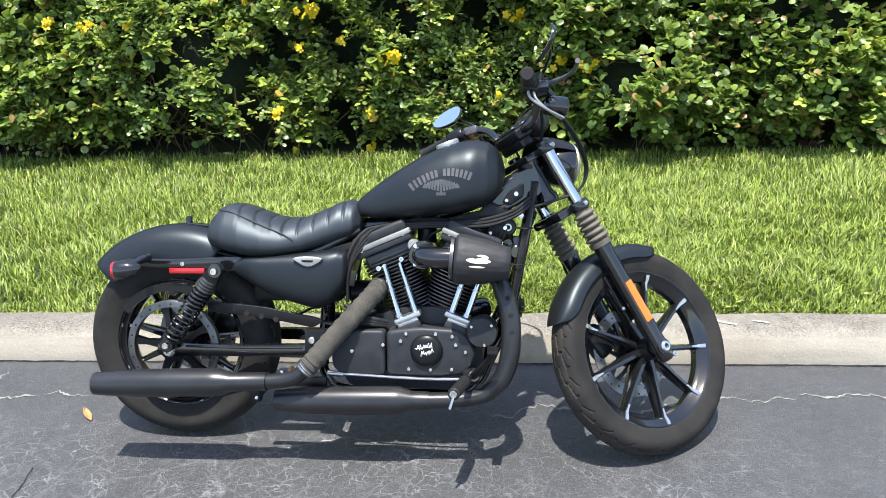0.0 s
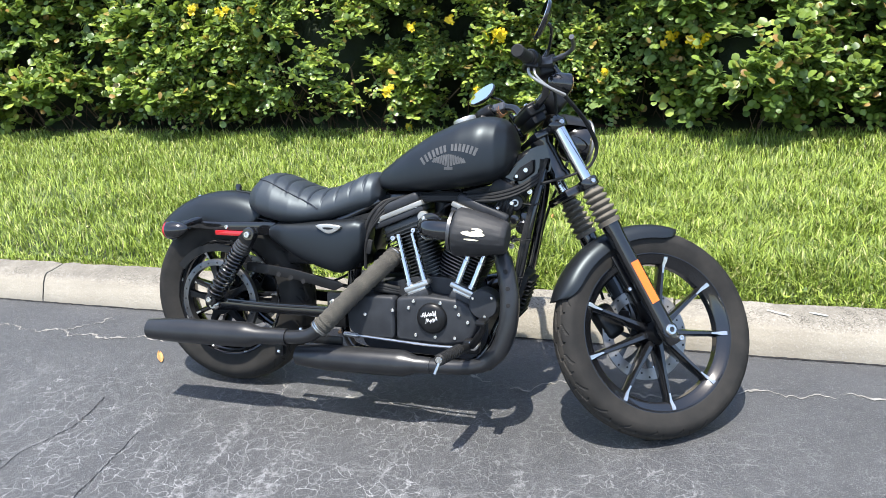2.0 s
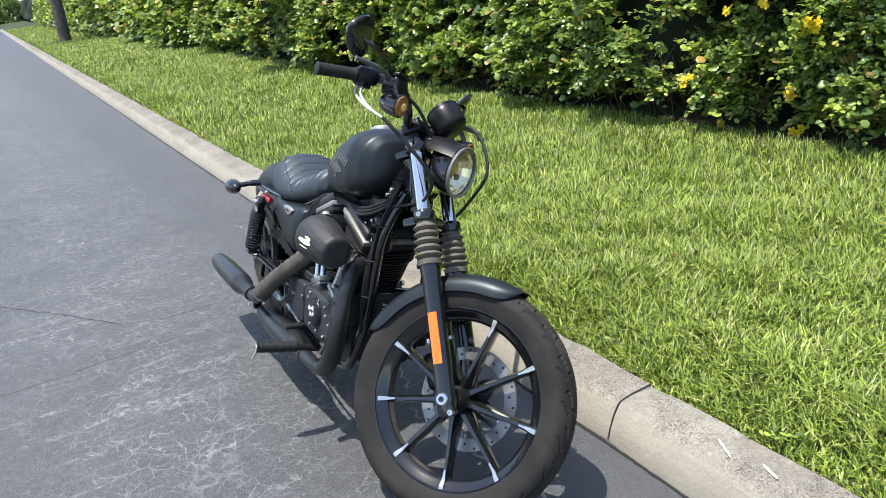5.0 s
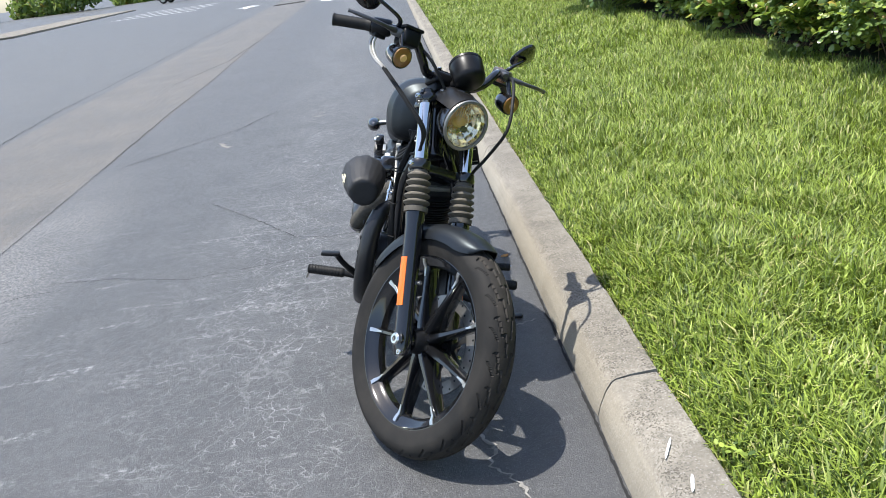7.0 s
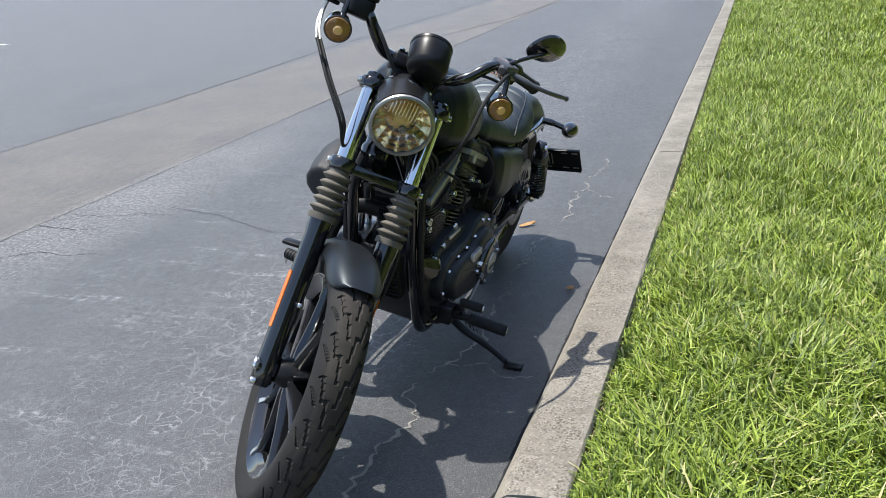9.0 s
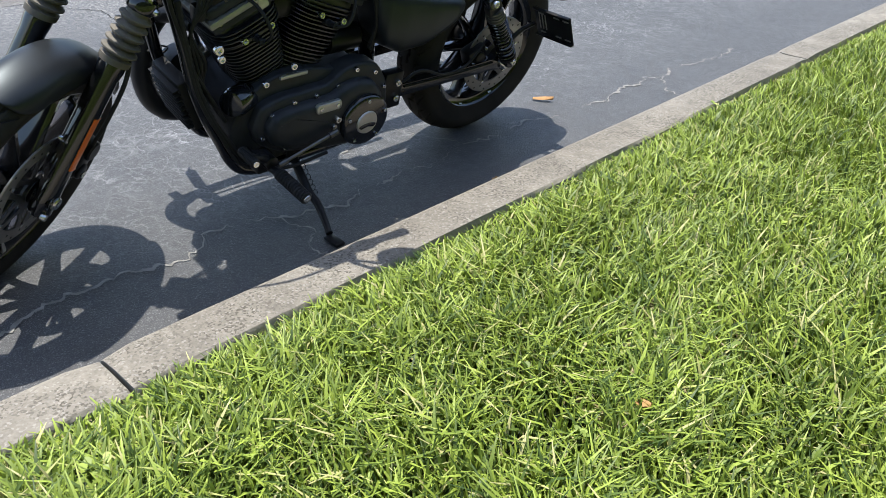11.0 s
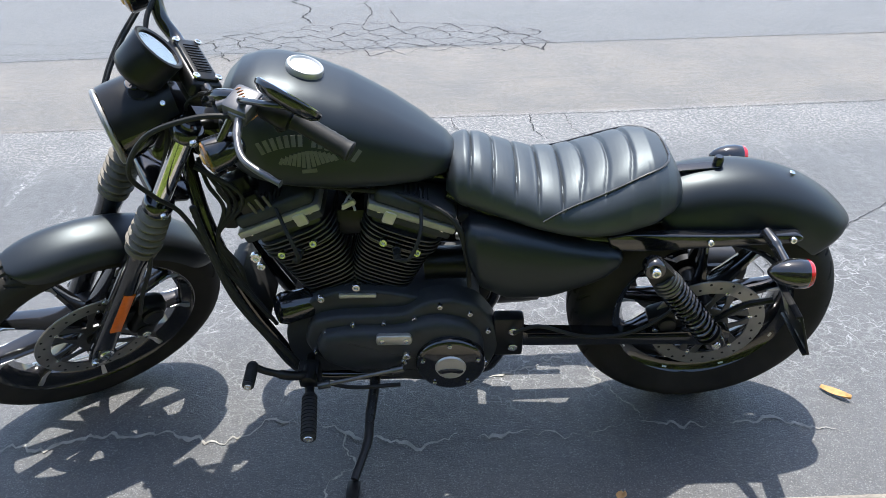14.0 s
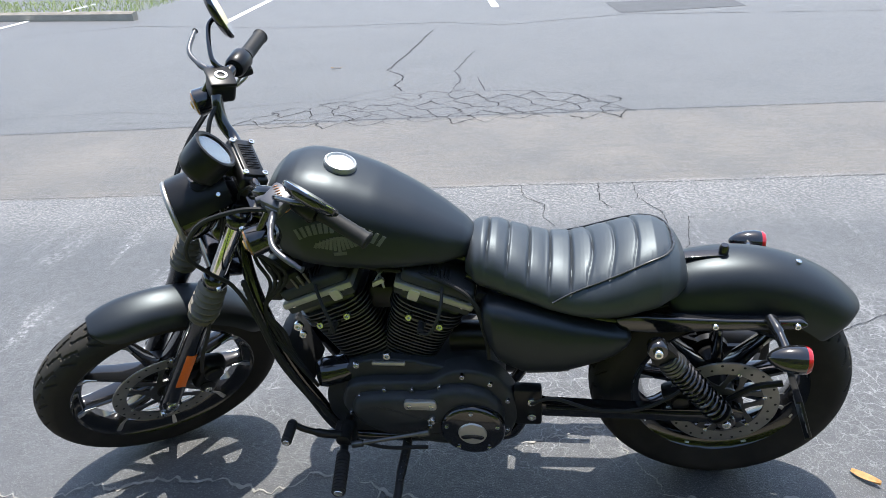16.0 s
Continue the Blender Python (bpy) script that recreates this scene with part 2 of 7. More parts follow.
def leather_material():
    m = Nodes("seat_leather")
    v = m.coords()
    m.put("Base Color", m.mix(m.noise(v, 9, 5), (0.011, 0.012, 0.0145), (0.019, 0.021, 0.025)))
    m.put("Roughness", m.math("ADD", m.math("MULTIPLY", m.noise(v, 12, 5), 0.18), 0.43))
    m.put("Specular IOR Level", 0.8)
    m.put("Specular Tint", (0.80, 0.93, 1.0, 1.0))
    h = m.math("ADD", m.voronoi(v, 420.0), m.math("MULTIPLY", m.noise(v, 40, 6, 0.7, 1.0), 1.6))
    m.bump(h, 0.09, 0.0009)
    return m.mat


def wrap_material():
    """Woven heat tape wound round a pipe."""
    m = Nodes("heat_wrap")
    v = m.coords()
    w = m.noise(v, 300, 3)
    col = m.mix(m.ramp(m.noise(v, 18, 5), [(0.35, 0.0), (0.7, 1.0)]), (0.034, 0.031, 0.026), (0.098, 0.088, 0.068))
    col = m.mix(m.ramp(m.voronoi(v, 260.0), [(0.2, 0.0), (0.6, 0.6)]), col, (0.045, 0.042, 0.036))
    m.put("Base Color", col)
    m.put("Roughness", 0.9)
    m.bump(m.math("ADD", m.voronoi(v, 260.0), w), 0.7, 0.0025)
    return m.mat


def lens_material(name, color, rough=0.12, glow=0.0):
    m = Nodes(name)
    v = m.coords()
    m.put("Base Color", m.mix(m.noise(v, 120, 2), tuple(c * 0.75 for c in color), color))
    m.put("Roughness", rough)
    m.put("Coat Weight", 0.6)
    m.put("Coat Roughness", 0.04)
    m.bump(m.voronoi(v, 150.0), 0.12, 0.001)
    return m.mat


def glass_material():
    m = Nodes("clear_glass")
    m.put("Base Color", (0.97, 0.98, 0.97, 1))
    m.put("Roughness", 0.02)
    m.put("IOR", 1.45)
    m.put("Transmission Weight", 1.0)
    return m.mat


ASPHALT = asphalt_material()
CONCRETE = concrete_material("kerb_concrete", (0.270, 0.240, 0.190), (0.345, 0.312, 0.252), (0.105, 0.094, 0.078))
SOIL = plain("lawn_soil", (0.026, 0.038, 0.010), 0.95, var=0.5, scale=6, bump=0.6, fine=70, dist=0.01)
MULCH = plain("hedge_mulch", (0.085, 0.040, 0.026), 0.95, var=0.5, scale=8, bump=0.8, fine=60, dist=0.012)
GRASS = leaf_material("grass_blade", (0.036, 0.075, 0.010), (0.425, 0.540, 0.078), (0.58, 0.54, 0.24), 0.55, 0.15)
GRASS_DRY = leaf_material("dry_grass_blade", (0.30, 0.24, 0.10), (0.60, 0.52, 0.30), (0.50, 0.34, 0.16), 0.6, 0.2)
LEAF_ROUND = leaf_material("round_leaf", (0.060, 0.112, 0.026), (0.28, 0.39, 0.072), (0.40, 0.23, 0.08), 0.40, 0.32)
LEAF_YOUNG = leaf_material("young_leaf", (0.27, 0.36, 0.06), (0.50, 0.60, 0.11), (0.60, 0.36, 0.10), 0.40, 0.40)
LEAF_GREY = leaf_material("shrub_leaf", (0.085, 0.150, 0.045), (0.32, 0.43, 0.13), (0.34, 0.21, 0.08), 0.30, 0.40)
TWIG = plain("hedge_twig", (0.10, 0.065, 0.04), 0.9, var=0.35, scale=30)
PETAL = leaf_material("yellow_petal", (0.75, 0.50, 0.004), (0.86, 0.66, 0.01), (0.80, 0.52, 0.01), 0.5, 0.25)
# near-black colour that stands in for shade between the hedge leaves
HEDGE_SHADE = plain("hedge_shade", (0.012, 0.020, 0.007), 0.95, var=0.5, scale=5, bump=0.5, fine=30, dist=0.02)
PAINT_WHITE = plain("road_paint_white", (0.72, 0.72, 0.70), 0.75, var=0.15, scale=5, bump=0.4, fine=220, dist=0.002)
CRACK_DARK = plain("open_crack", (0.012, 0.012, 0.013), 0.95, var=0.3)
CRACK_PALE = plain("grit_in_crack", (0.235, 0.225, 0.205), 0.95, var=0.35, scale=25, bump=0.7, fine=180, dist=0.003)
DENIM = plain("satin_black_paint", (0.0095, 0.0105, 0.0125), 0.42, var=0.15, scale=10, bump=0.05, fine=600, dist=0.0003, spec=0.42, tint=(0.80, 0.93, 1.0))
GLOSS = plain("gloss_black_paint", (0.0085, 0.0088, 0.0098), 0.12, var=0.2, scale=9, bump=0.0, coat=0.5)
SATIN = plain("black_powder_coat", (0.0085, 0.0087, 0.0095), 0.36, var=0.3, scale=22, bump=0.12, fine=420, dist=0.0004, dust=0.015, spec=0.24)
WRINKLE = plain("wrinkle_black", (0.025, 0.027, 0.031), 0.46, var=0.25, scale=25, bump=0.35, fine=520, dist=0.0006, dust=0.02, spec=0.26)
FIN = plain("black_cylinder_fin", (0.016, 0.017, 0.019), 0.40, spec=0.65, var=0.3, scale=30, bump=0.15, fine=300)
MUFFLER = plain("matt_black_exhaust", (0.015, 0.0155, 0.0170), 0.34, var=0.25, scale=16, bump=0.12, fine=420, dust=0.01, spec=0.45)
RUBBER = plain("black_rubber", (0.017, 0.017, 0.017), 0.60, spec=0.22, var=0.25, scale=30, bump=0.25, fine=240)
GAITER = plain("dusty_rubber_gaiter", (0.095, 0.082, 0.062), 0.68, var=0.35, scale=22, bump=0.3, fine=200, dust=0.28)
TYRE = tyre_material("tyre_rubber", (0.0135, 0.0130, 0.0122), (0.031, 0.0285, 0.0255))
TREAD = tyre_material("worn_tread", (0.022, 0.0203, 0.0180), (0.054, 0.0470, 0.0390))
LEATHER = leather_material()
PIPING = plain("seat_piping", (0.030, 0.030, 0.031), 0.28, spec=0.7)
CHROME = plain("chrome", (0.66, 0.66, 0.66), 0.08, 1.0, var=0.06, scale=25, bump=0.0)
STEEL = plain("brushed_steel", (0.55, 0.55, 0.55), 0.30, 1.0, var=0.15, scale=35, bump=0.1, fine=500)
DISC = plain("brake_disc_steel", (0.30, 0.29, 0.275), 0.45, 0.85, var=0.2, scale=20, bump=0.15, fine=600)
PULLEY = plain("dark_pulley_metal", (0.12, 0.12, 0.12), 0.38, 0.85, var=0.3, scale=30, bump=0.1, fine=400)
MACHINED = plain("machined_aluminium", (0.55, 0.55, 0.54), 0.30, 0.9, var=0.10, scale=30, bump=0.1, fine=500)
CAST = plain("cast_aluminium", (0.34, 0.335, 0.31), 0.46, 0.7, var=0.15, scale=24, bump=0.15, fine=380)
LEVER = plain("satin_lever_grey", (0.10, 0.10, 0.105), 0.32, 0.5, var=0.15, scale=30, bump=0.08, fine=400)
ALU = plain("dull_aluminium", (0.46, 0.45, 0.42), 0.44, 0.8, var=0.15, scale=20, bump=0.1, fine=400)
BOLT = plain("zinc_bolt", (0.70, 0.69, 0.66), 0.25, 1.0, var=0.2, scale=60)
WRAP = wrap_material()
ORANGE = lens_material("orange_reflector", (0.84, 0.165, 0.004), 0.35)
AMBER = lens_material("smoked_amber_lens", (0.26, 0.12, 0.03), 0.10)
RED = lens_material("red_lens", (0.42, 0.012, 0.015), 0.14)
GLASS = glass_material()
MIRROR = plain("mirror_glass", (0.92, 0.93, 0.93), 0.02, 1.0, var=0.01, bump=0.0)
REFLECTOR = plain("lamp_reflector", (0.95, 0.84, 0.62), 0.14, 1.0, var=0.05, scale=40, bump=0.0)
BULB = lens_material("amber_bulb", (0.85, 0.48, 0.16), 0.25)
DECAL = plain("tank_print_grey", (0.075, 0.075, 0.075), 0.45, var=0.2, scale=60)
CREAM = plain("cream_print", (0.70, 0.64, 0.46), 0.6, var=0.15, scale=60)
WHITE = plain("white_print", (0.75, 0.75, 0.74), 0.5, var=0.1, scale=60)
FABRIC = plain("filter_sock_fabric", (0.016, 0.016, 0.017), 0.62, var=0.35, scale=40, bump=0.5, fine=300, dist=0.001)
DIAL = plain("speedometer_face", (0.030, 0.033, 0.034), 0.4, var=0.1)
COPPER = plain("copper_wire", (0.55, 0.26, 0.14), 0.4, 1.0)
DRY_LEAF = plain("dry_leaf", (0.40, 0.22, 0.08), 0.75, var=0.35, scale=50, bump=0.4, fine=150, dist=0.001)
BARK = plain("palm_bark", (0.10, 0.085, 0.07), 0.9, var=0.35, scale=9, bump=0.7, fine=40, dist=0.01)
CAR_WHITE = plain("car_white_paint", (0.75, 0.75, 0.74), 0.25, var=0.04, coat=0.6)
CAR_DARK = plain("car_dark_paint", (0.035, 0.036, 0.040), 0.25, var=0.1, coat=0.6)
CAR_GLASS = plain("car_glass", (0.02, 0.022, 0.024), 0.06, var=0.1, bump=0.0)
IRON = plain("drain_iron", (0.05, 0.045, 0.04), 0.7, 0.6, var=0.3)


# ---- mesh kit ----
def mesh_of(name, pieces, angle=38):
    """One mesh out of (verts, faces) pieces."""
    vs, fs = [], []
    for v, f in pieces:
        k = len(vs)
        vs.extend(tuple(p) for p in v)
        fs.extend(tuple(i + k for i in face) for face in f)
    me = bpy.data.meshes.new(name)
    me.from_pydata(vs, [], fs)
    me.update()
    bm = bmesh.new()
    bm.from_mesh(me)
    bmesh.ops.recalc_face_normals(bm, faces=bm.faces)
    bm.to_mesh(me)
    bm.free()
    me.polygons.foreach_set("use_smooth", [True] * len(me.polygons))
    me.set_sharp_from_angle(angle=radians(angle))
    return me


def moved(m, pieces):
    return [([m @ Vector(p) for p in v], f) for v, f in pieces]


APART = ("bolt", "screw", "hole", "eye", "tip", "slot", "bar", "rib", "clamp", "nut", "hose", "loom", "stud", "tie", "mark", "pivot", "stone", "crack", "rivet", "arm")


def part(name, pieces, material, parent=None, label="", m=None, angle=38):
    if isinstance(pieces, tuple):
        pieces = [pieces]
    if len(pieces) > 1 and name.split("_")[-1] in APART and name not in ("triple_clamp", "handlebar"):
        return [part(name, [q], material, parent, label, m, angle) for q in pieces][0]
    if m is not None:
        pieces = moved(m, pieces)
    me = mesh_of(name, pieces, angle)
    me.materials.append(material)
    ob = new(name, me)
    ob.parent = parent
    if label:
        ob["label"] = label
    return ob


def smooth_path(pts, n=8):
    """Points on a Catmull-Rom curve through pts."""
    p = [Vector(q) for q in pts]
    p = [p[0] * 2 - p[1]] + p + [p[-1] * 2 - p[-2]]
    out = []
    for i in range(1, len(p) - 2):
        a, b, c, d = p[i - 1:i + 3]
        for k in range(n):
            t = k / n
            out.append(0.5 * (2 * b + (c - a) * t + (2 * a - 5 * b + 4 * c - d) * t * t + (3 * b - a - 3 * c + d) * t ** 3))
    out.append(p[-2])
    return out


def sweep(path, radius, sides=12, flat=1.0, caps=True):
    """A tube along path; radius is a number or one for each point."""
    path = [Vector(q) for q in path]
    n = len(path)
    rad = list(radius) if isinstance(radius, (list, tuple)) else [radius] * n
    if len(rad) != n:
        rad = list(np.interp(np.linspace(0, 1, n), np.linspace(0, 1, len(rad)), rad))
    tang = [(path[min(i + 1, n - 1)] - path[max(i - 1, 0)]).normalized() for i in range(n)]
    up = Vector((0, 0, 1)) if abs(tang[0].z) < 0.9 else Vector((0, 1, 0))
    side = tang[0].cross(up).normalized()
    vs, fs = [], []
    for i in range(n):
        side = (side - tang[i] * side.dot(tang[i])).normalized()
        nor = side.cross(tang[i])
        for k in range(sides):
            a = 2 * math.pi * k / sides
            vs.append(path[i] + (side * math.cos(a) + nor * math.sin(a) * flat) * rad[i])
    for i in range(n - 1):
        for k in range(sides):
            j = (k + 1) % sides
            fs.append((i * sides + k, i * sides + j, (i + 1) * sides + j, (i + 1) * sides + k))
    if caps:
        fs.append(tuple(range(sides - 1, -1, -1)))
        fs.append(tuple((n - 1) * sides + k for k in range(sides)))
    return vs, fs


def pipe(pts, radius, n=8, sides=12):
    return sweep(smooth_path(pts, n), radius, sides)


def lathe(profile, a, b, seg=32, closed=False):
    """Turns a profile of (along, radius) about the line from a to b; along is in metres from a."""
    a, b = Vector(a), Vector(b)
    ax = (b - a).normalized()
    s = ax.orthogonal().normalized()
    q = ax.cross(s)
    vs, fs, rings = [], [], []
    for h, r in profile:
        if r < 1e-6:
            rings.append([len(vs)] * seg)
            vs.append(a + ax * h)
        else:
            rings.append(list(range(len(vs), len(vs) + seg)))
            for k in range(seg):
                t = 2 * math.pi * k / seg
                vs.append(a + ax * h + (s * math.cos(t) + q * math.sin(t)) * r)
    pairs = list(zip(rings, rings[1:])) + ([(rings[-1], rings[0])] if closed else [])
    for r0, r1 in pairs:
        for k in range(seg):
            j = (k + 1) % seg
            f = []
            for i in (r0[k], r0[j], r1[j], r1[k]):
                if i not in f:
                    f.append(i)
            if len(f) > 2:
                fs.append(tuple(f))
    if not closed:
        for ring, rev in ((rings[0], True), (rings[-1], False)):
            if len(set(ring)) > 2:
                fs.append(tuple(reversed(ring)) if rev else tuple(ring))
    return vs, fs


def disc(c, axis, r, thick, seg=28, bevel=0.0015):
    """A round slab with softened rims, its back at c."""
    c, axis = Vector(c), Vector(axis).normalized()
    e = min(bevel, thick * 0.45, r * 0.4)
    return lathe([(0, 0), (0, r - e * 0.5), (e * 0.5, r), (thick - e, r), (thick, r - e), (thick, 0)], c, c + axis, seg)


def block(c, size, m=None, bevel=0.004, segs=2):
    """A box with rounded edges, centred at c."""
    bm = bmesh.new()
    bmesh.ops.create_cube(bm, size=1.0)
    for v in bm.verts:
        v.co = Vector((v.co.x * size[0], v.co.y * size[1], v.co.z * size[2]))
    e = min(bevel, min(size) * 0.4)
    if e > 0:
        bmesh.ops.bevel(bm, geom=list(bm.edges), offset=e, segments=segs, profile=0.5, affect="EDGES")
    t = Matrix.Translation(c) @ (m if m is not None else Matrix())
    bm.verts.index_update()
    out = [t @ v.co for v in bm.verts], [tuple(v.index for v in f.verts) for f in bm.faces]
    bm.free()
    return out


def slab(outline, y0, y1, bevel=0.006, crown=0.0):
    """A plate with the (x, z) outline, from y0 (inner) to y1 (outer), its outer rim rounded; crown swells the middle."""
    c = Vector((sum(p[0] for p in outline) / len(outline), sum(p[1] for p in outline) / len(outline)))
    sgn = 1 if y1 > y0 else -1
    bevel = min(bevel, abs(y1 - y0) * 0.9)
    rings = [(y0, 0.0)]
    for k in range(4):
        a = k / 3 * math.pi / 2
        rings.append((y1 - sgn * bevel * (1 - math.sin(a)), bevel * (1 - math.cos(a))))
    n = len(outline)
    o = [Vector(p) for p in outline]
    inn = []
    for i in range(n):
        t = (o[(i + 1) % n] - o[i - 1]).normalized()
        nr = Vector((-t.y, t.x))
        if nr.dot(c - o[i]) < 0:
            nr = -nr
        inn.append(nr)
    vs, fs = [], []
    for y, d in rings:
        for i in range(n):
            p = o[i] + inn[i] * d
            vs.append((p.x, y, p.y))
    k = len(rings)
    for r in range(k - 1):
        for i in range(n):
            j = (i + 1) % n
            fs.append((r * n + i, r * n + j, (r + 1) * n + j, (r + 1) * n + i))
    base = [o[i] + inn[i] * bevel for i in range(n)]
    last = (k - 1) * n
    if crown:
        steps = 4
        for s in range(1, steps):
            f = s / steps
            for i in range(n):
                p = base[i].lerp(c, f)
                vs.append((p.x, y1 + sgn * crown * (1 - (1 - f) ** 2), p.y))
            for i in range(n):
                j = (i + 1) % n
                fs.append((last + i, last + j, last + n + j, last + n + i))
            last += n
        vs.append((c.x, y1 + sgn * crown, c.y))
        for i in range(n):
            fs.append((last + i, last + (i + 1) % n, len(vs) - 1))
    else:
        fs.append(tuple(last + i for i in range(n)))
    fs.append(tuple(range(n - 1, -1, -1)))
    return vs, fs


def rounded(outline, n=6):
    """A closed smooth outline through (x, z) corners."""
    p = [Vector((*q, 0)) for q in outline]
    m = len(p)
    out = []
    for i in range(m):
        a, b, c, d = p[i - 1], p[i], p[(i + 1) % m], p[(i + 2) % m]
        for k in range(n):
            t = k / n
            q = 0.5 * (2 * b + (c - a) * t + (2 * a - 5 * b + 4 * c - d) * t * t + (3 * b - a - 3 * c + d) * t ** 3)
            out.append((q.x, q.y))
    return out


def filleted(outline, r=0.012, n=4):
    """A closed outline with rounded corners."""
    p = [Vector(q) for q in outline]
    out = []
    for i, b in enumerate(p):
        a, c = p[i - 1], p[(i + 1) % len(p)]
        e = min(r, (a - b).length * 0.45, (c - b).length * 0.45)
        u, w = b + (a - b).normalized() * e, b + (c - b).normalized() * e
        for k in range(n + 1):
            t = k / n
            q = u * (1 - t) ** 2 + b * 2 * t * (1 - t) + w * t * t
            out.append((q.x, q.y))
    return out


def loft(rings, close_ring=True, caps=True):
    n = len(rings[0])
    vs = [tuple(p) for r in rings for p in r]
    fs = []
    for i in range(len(rings) - 1):
        for k in range(n if close_ring else n - 1):
            j = (k + 1) % n
            fs.append((i * n + k, i * n + j, (i + 1) * n + j, (i + 1) * n + k))
    if caps and close_ring:
        fs.append(tuple(range(n - 1, -1, -1)))
        fs.append(tuple((len(rings) - 1) * n + k for k in range(n)))
    return vs, fs


def bolt(c, axis, r=0.006, h=0.006):
    """A socket screw: a head with a sunk hexagon."""
    c, axis = Vector(c), Vector(axis).normalized()
    return lathe([(0, 0), (0, r), (h * 0.8, r), (h, r * 0.85), (h, r * 0.5), (h * 0.5, r * 0.48), (h * 0.5, 0)], c, c + axis, 10)


def interp(x, table):
    return float(np.interp(x, [p[0] for p in table], [p[1] for p in table]))


# ---- ground, kerb, lawn ----
SLOPE = -0.030          # the kerb turns slightly towards the bike as x grows


def kerb_y(x, y0=0.50):
    return y0 + SLOPE * x


ground = part("ground", ([(-600, -600, 0), (600, -600, 0), (600, 600, 0), (-600, 600, 0)], [(0, 1, 2, 3)]), ASPHALT)
tagged(ground, "weathered dark asphalt with pale hair cracks and a brown strip", "road", kind="structure")

KERB = [(0.000, -0.05), (0.000, 0.012), (0.014, 0.050), (0.030, 0.090), (0.044, 0.112), (0.066, 0.124), (0.110, 0.128), (0.185, 0.130), (0.190, 0.120), (0.190, -0.05)]
kerb = new("kerb")
tagged(kerb, "pale concrete kerb with stained rounded top and joints", "kerb", kind="structure")


def kerb_stone(x0, x1, seed):
    rnd = random.Random(seed)
    n = max(4, int((x1 - x0) / 0.06)) if x0 > -8 else 6
    rings = []
    for i in range(n + 1):
        x = x0 + (x1 - x0) * i / n
        end = 0.006 if i in (0, n) else 0.0
        ring = []
        for k, (dy, z) in enumerate(KERB):
            j = 0.0025 if 2 <= k <= 7 else 0.0
            wob = noise.noise(Vector((x * 2.1, k * 0.7, seed * 0.3))) * 0.004 + rnd.uniform(-j, j)
            ring.append((x, kerb_y(x) + dy + (end if k < 5 else 0) + wob, z - end + (wob if z > 0.02 else 0)))
        rings.append(ring)
    return loft(rings)


for i in range(-24, 4):
    a = 1.585 + i * 2.92
    part("kerb_stone", kerb_stone(a + 0.004, a + 2.92 - 0.004, i + 40), CONCRETE, kerb)
# two pale scrapes on the top of the kerb
for c, l, w, r in (((1.95, 0.02), 0.085, 0.008, -0.5), ((2.085, 0.045), 0.06, 0.010, -0.35)):
    x = c[0]
    pts = []
    for k in range(7):
        f = k / 6 - 0.5
        wd = w * (0.25 + 0.75 * math.cos(f * 2.6)) * (0.8 + 0.4 * ((k * 7) % 3) / 3)
        px, py = x + f * l * math.cos(r), kerb_y(x) + 0.085 + c[1] * 0.4 + f * l * math.sin(r)
        pts.append(((px, py - wd / 2, 0.1335), (px, py + wd / 2, 0.1340)))
    part("scrape", loft([list(p) for p in pts], False, False), WHITE, kerb, "pale scrape mark")


def lawn_z(x, y):
    d = max(0.0, y - kerb_y(x) - 0.19)
    return 0.105 + 0.035 * min(1, d / 0.3) + 0.034 * d + 0.012 * noise.noise(Vector((x * 0.8, y * 0.8, 3.0)))


def lawn_mesh(x0, x1, nx, ny, deep=3.4):
    rings = []
    for i in range(nx + 1):
        x = x0 + (x1 - x0) * i / nx
        rings.append([(x, kerb_y(x) + 0.186 + deep * j / ny, lawn_z(x, kerb_y(x) + 0.186 + deep * j / ny)) for j in range(ny + 1)])
    return loft(rings, False, False)


lawn = part("lawn", [lawn_mesh(-12, 10, 150, 30), lawn_mesh(-130, -12, 60, 6, 12.0)], SOIL)
tagged(lawn, "gently rising strip of bright green lawn behind the kerb", "lawn", kind="structure")


def sheet_object(name, verts, faces, mats, index=None):
    """A mesh out of numpy arrays, for what nobody could count."""
    me = bpy.data.meshes.new(name)
    me.vertices.add(len(verts))
    me.vertices.foreach_set("co", np.asarray(verts, dtype=np.float32).ravel())
    k = faces.shape[1]
    me.loops.add(faces.size)
    me.loops.foreach_set("vertex_index", faces.astype(np.int32).ravel())
    me.polygons.add(len(faces))
    me.polygons.foreach_set("loop_start", np.arange(0, faces.size, k, dtype=np.int32))
    me.polygons.foreach_set("loop_total", np.full(len(faces), k, dtype=np.int32))
    for mt in mats:
        me.materials.append(mt)
    if index is not None:
        me.polygons.foreach_set("material_index", index.astype(np.int32))
    me.update(calc_edges=True)
    return new(name, me)


GR = np.random.default_rng(11)


def lawn_height(x, y):
    d = np.maximum(0.0, y - (0.50 + SLOPE * x) - 0.19)
    return 0.105 + 0.035 * np.minimum(1, d / 0.3) + 0.034 * d


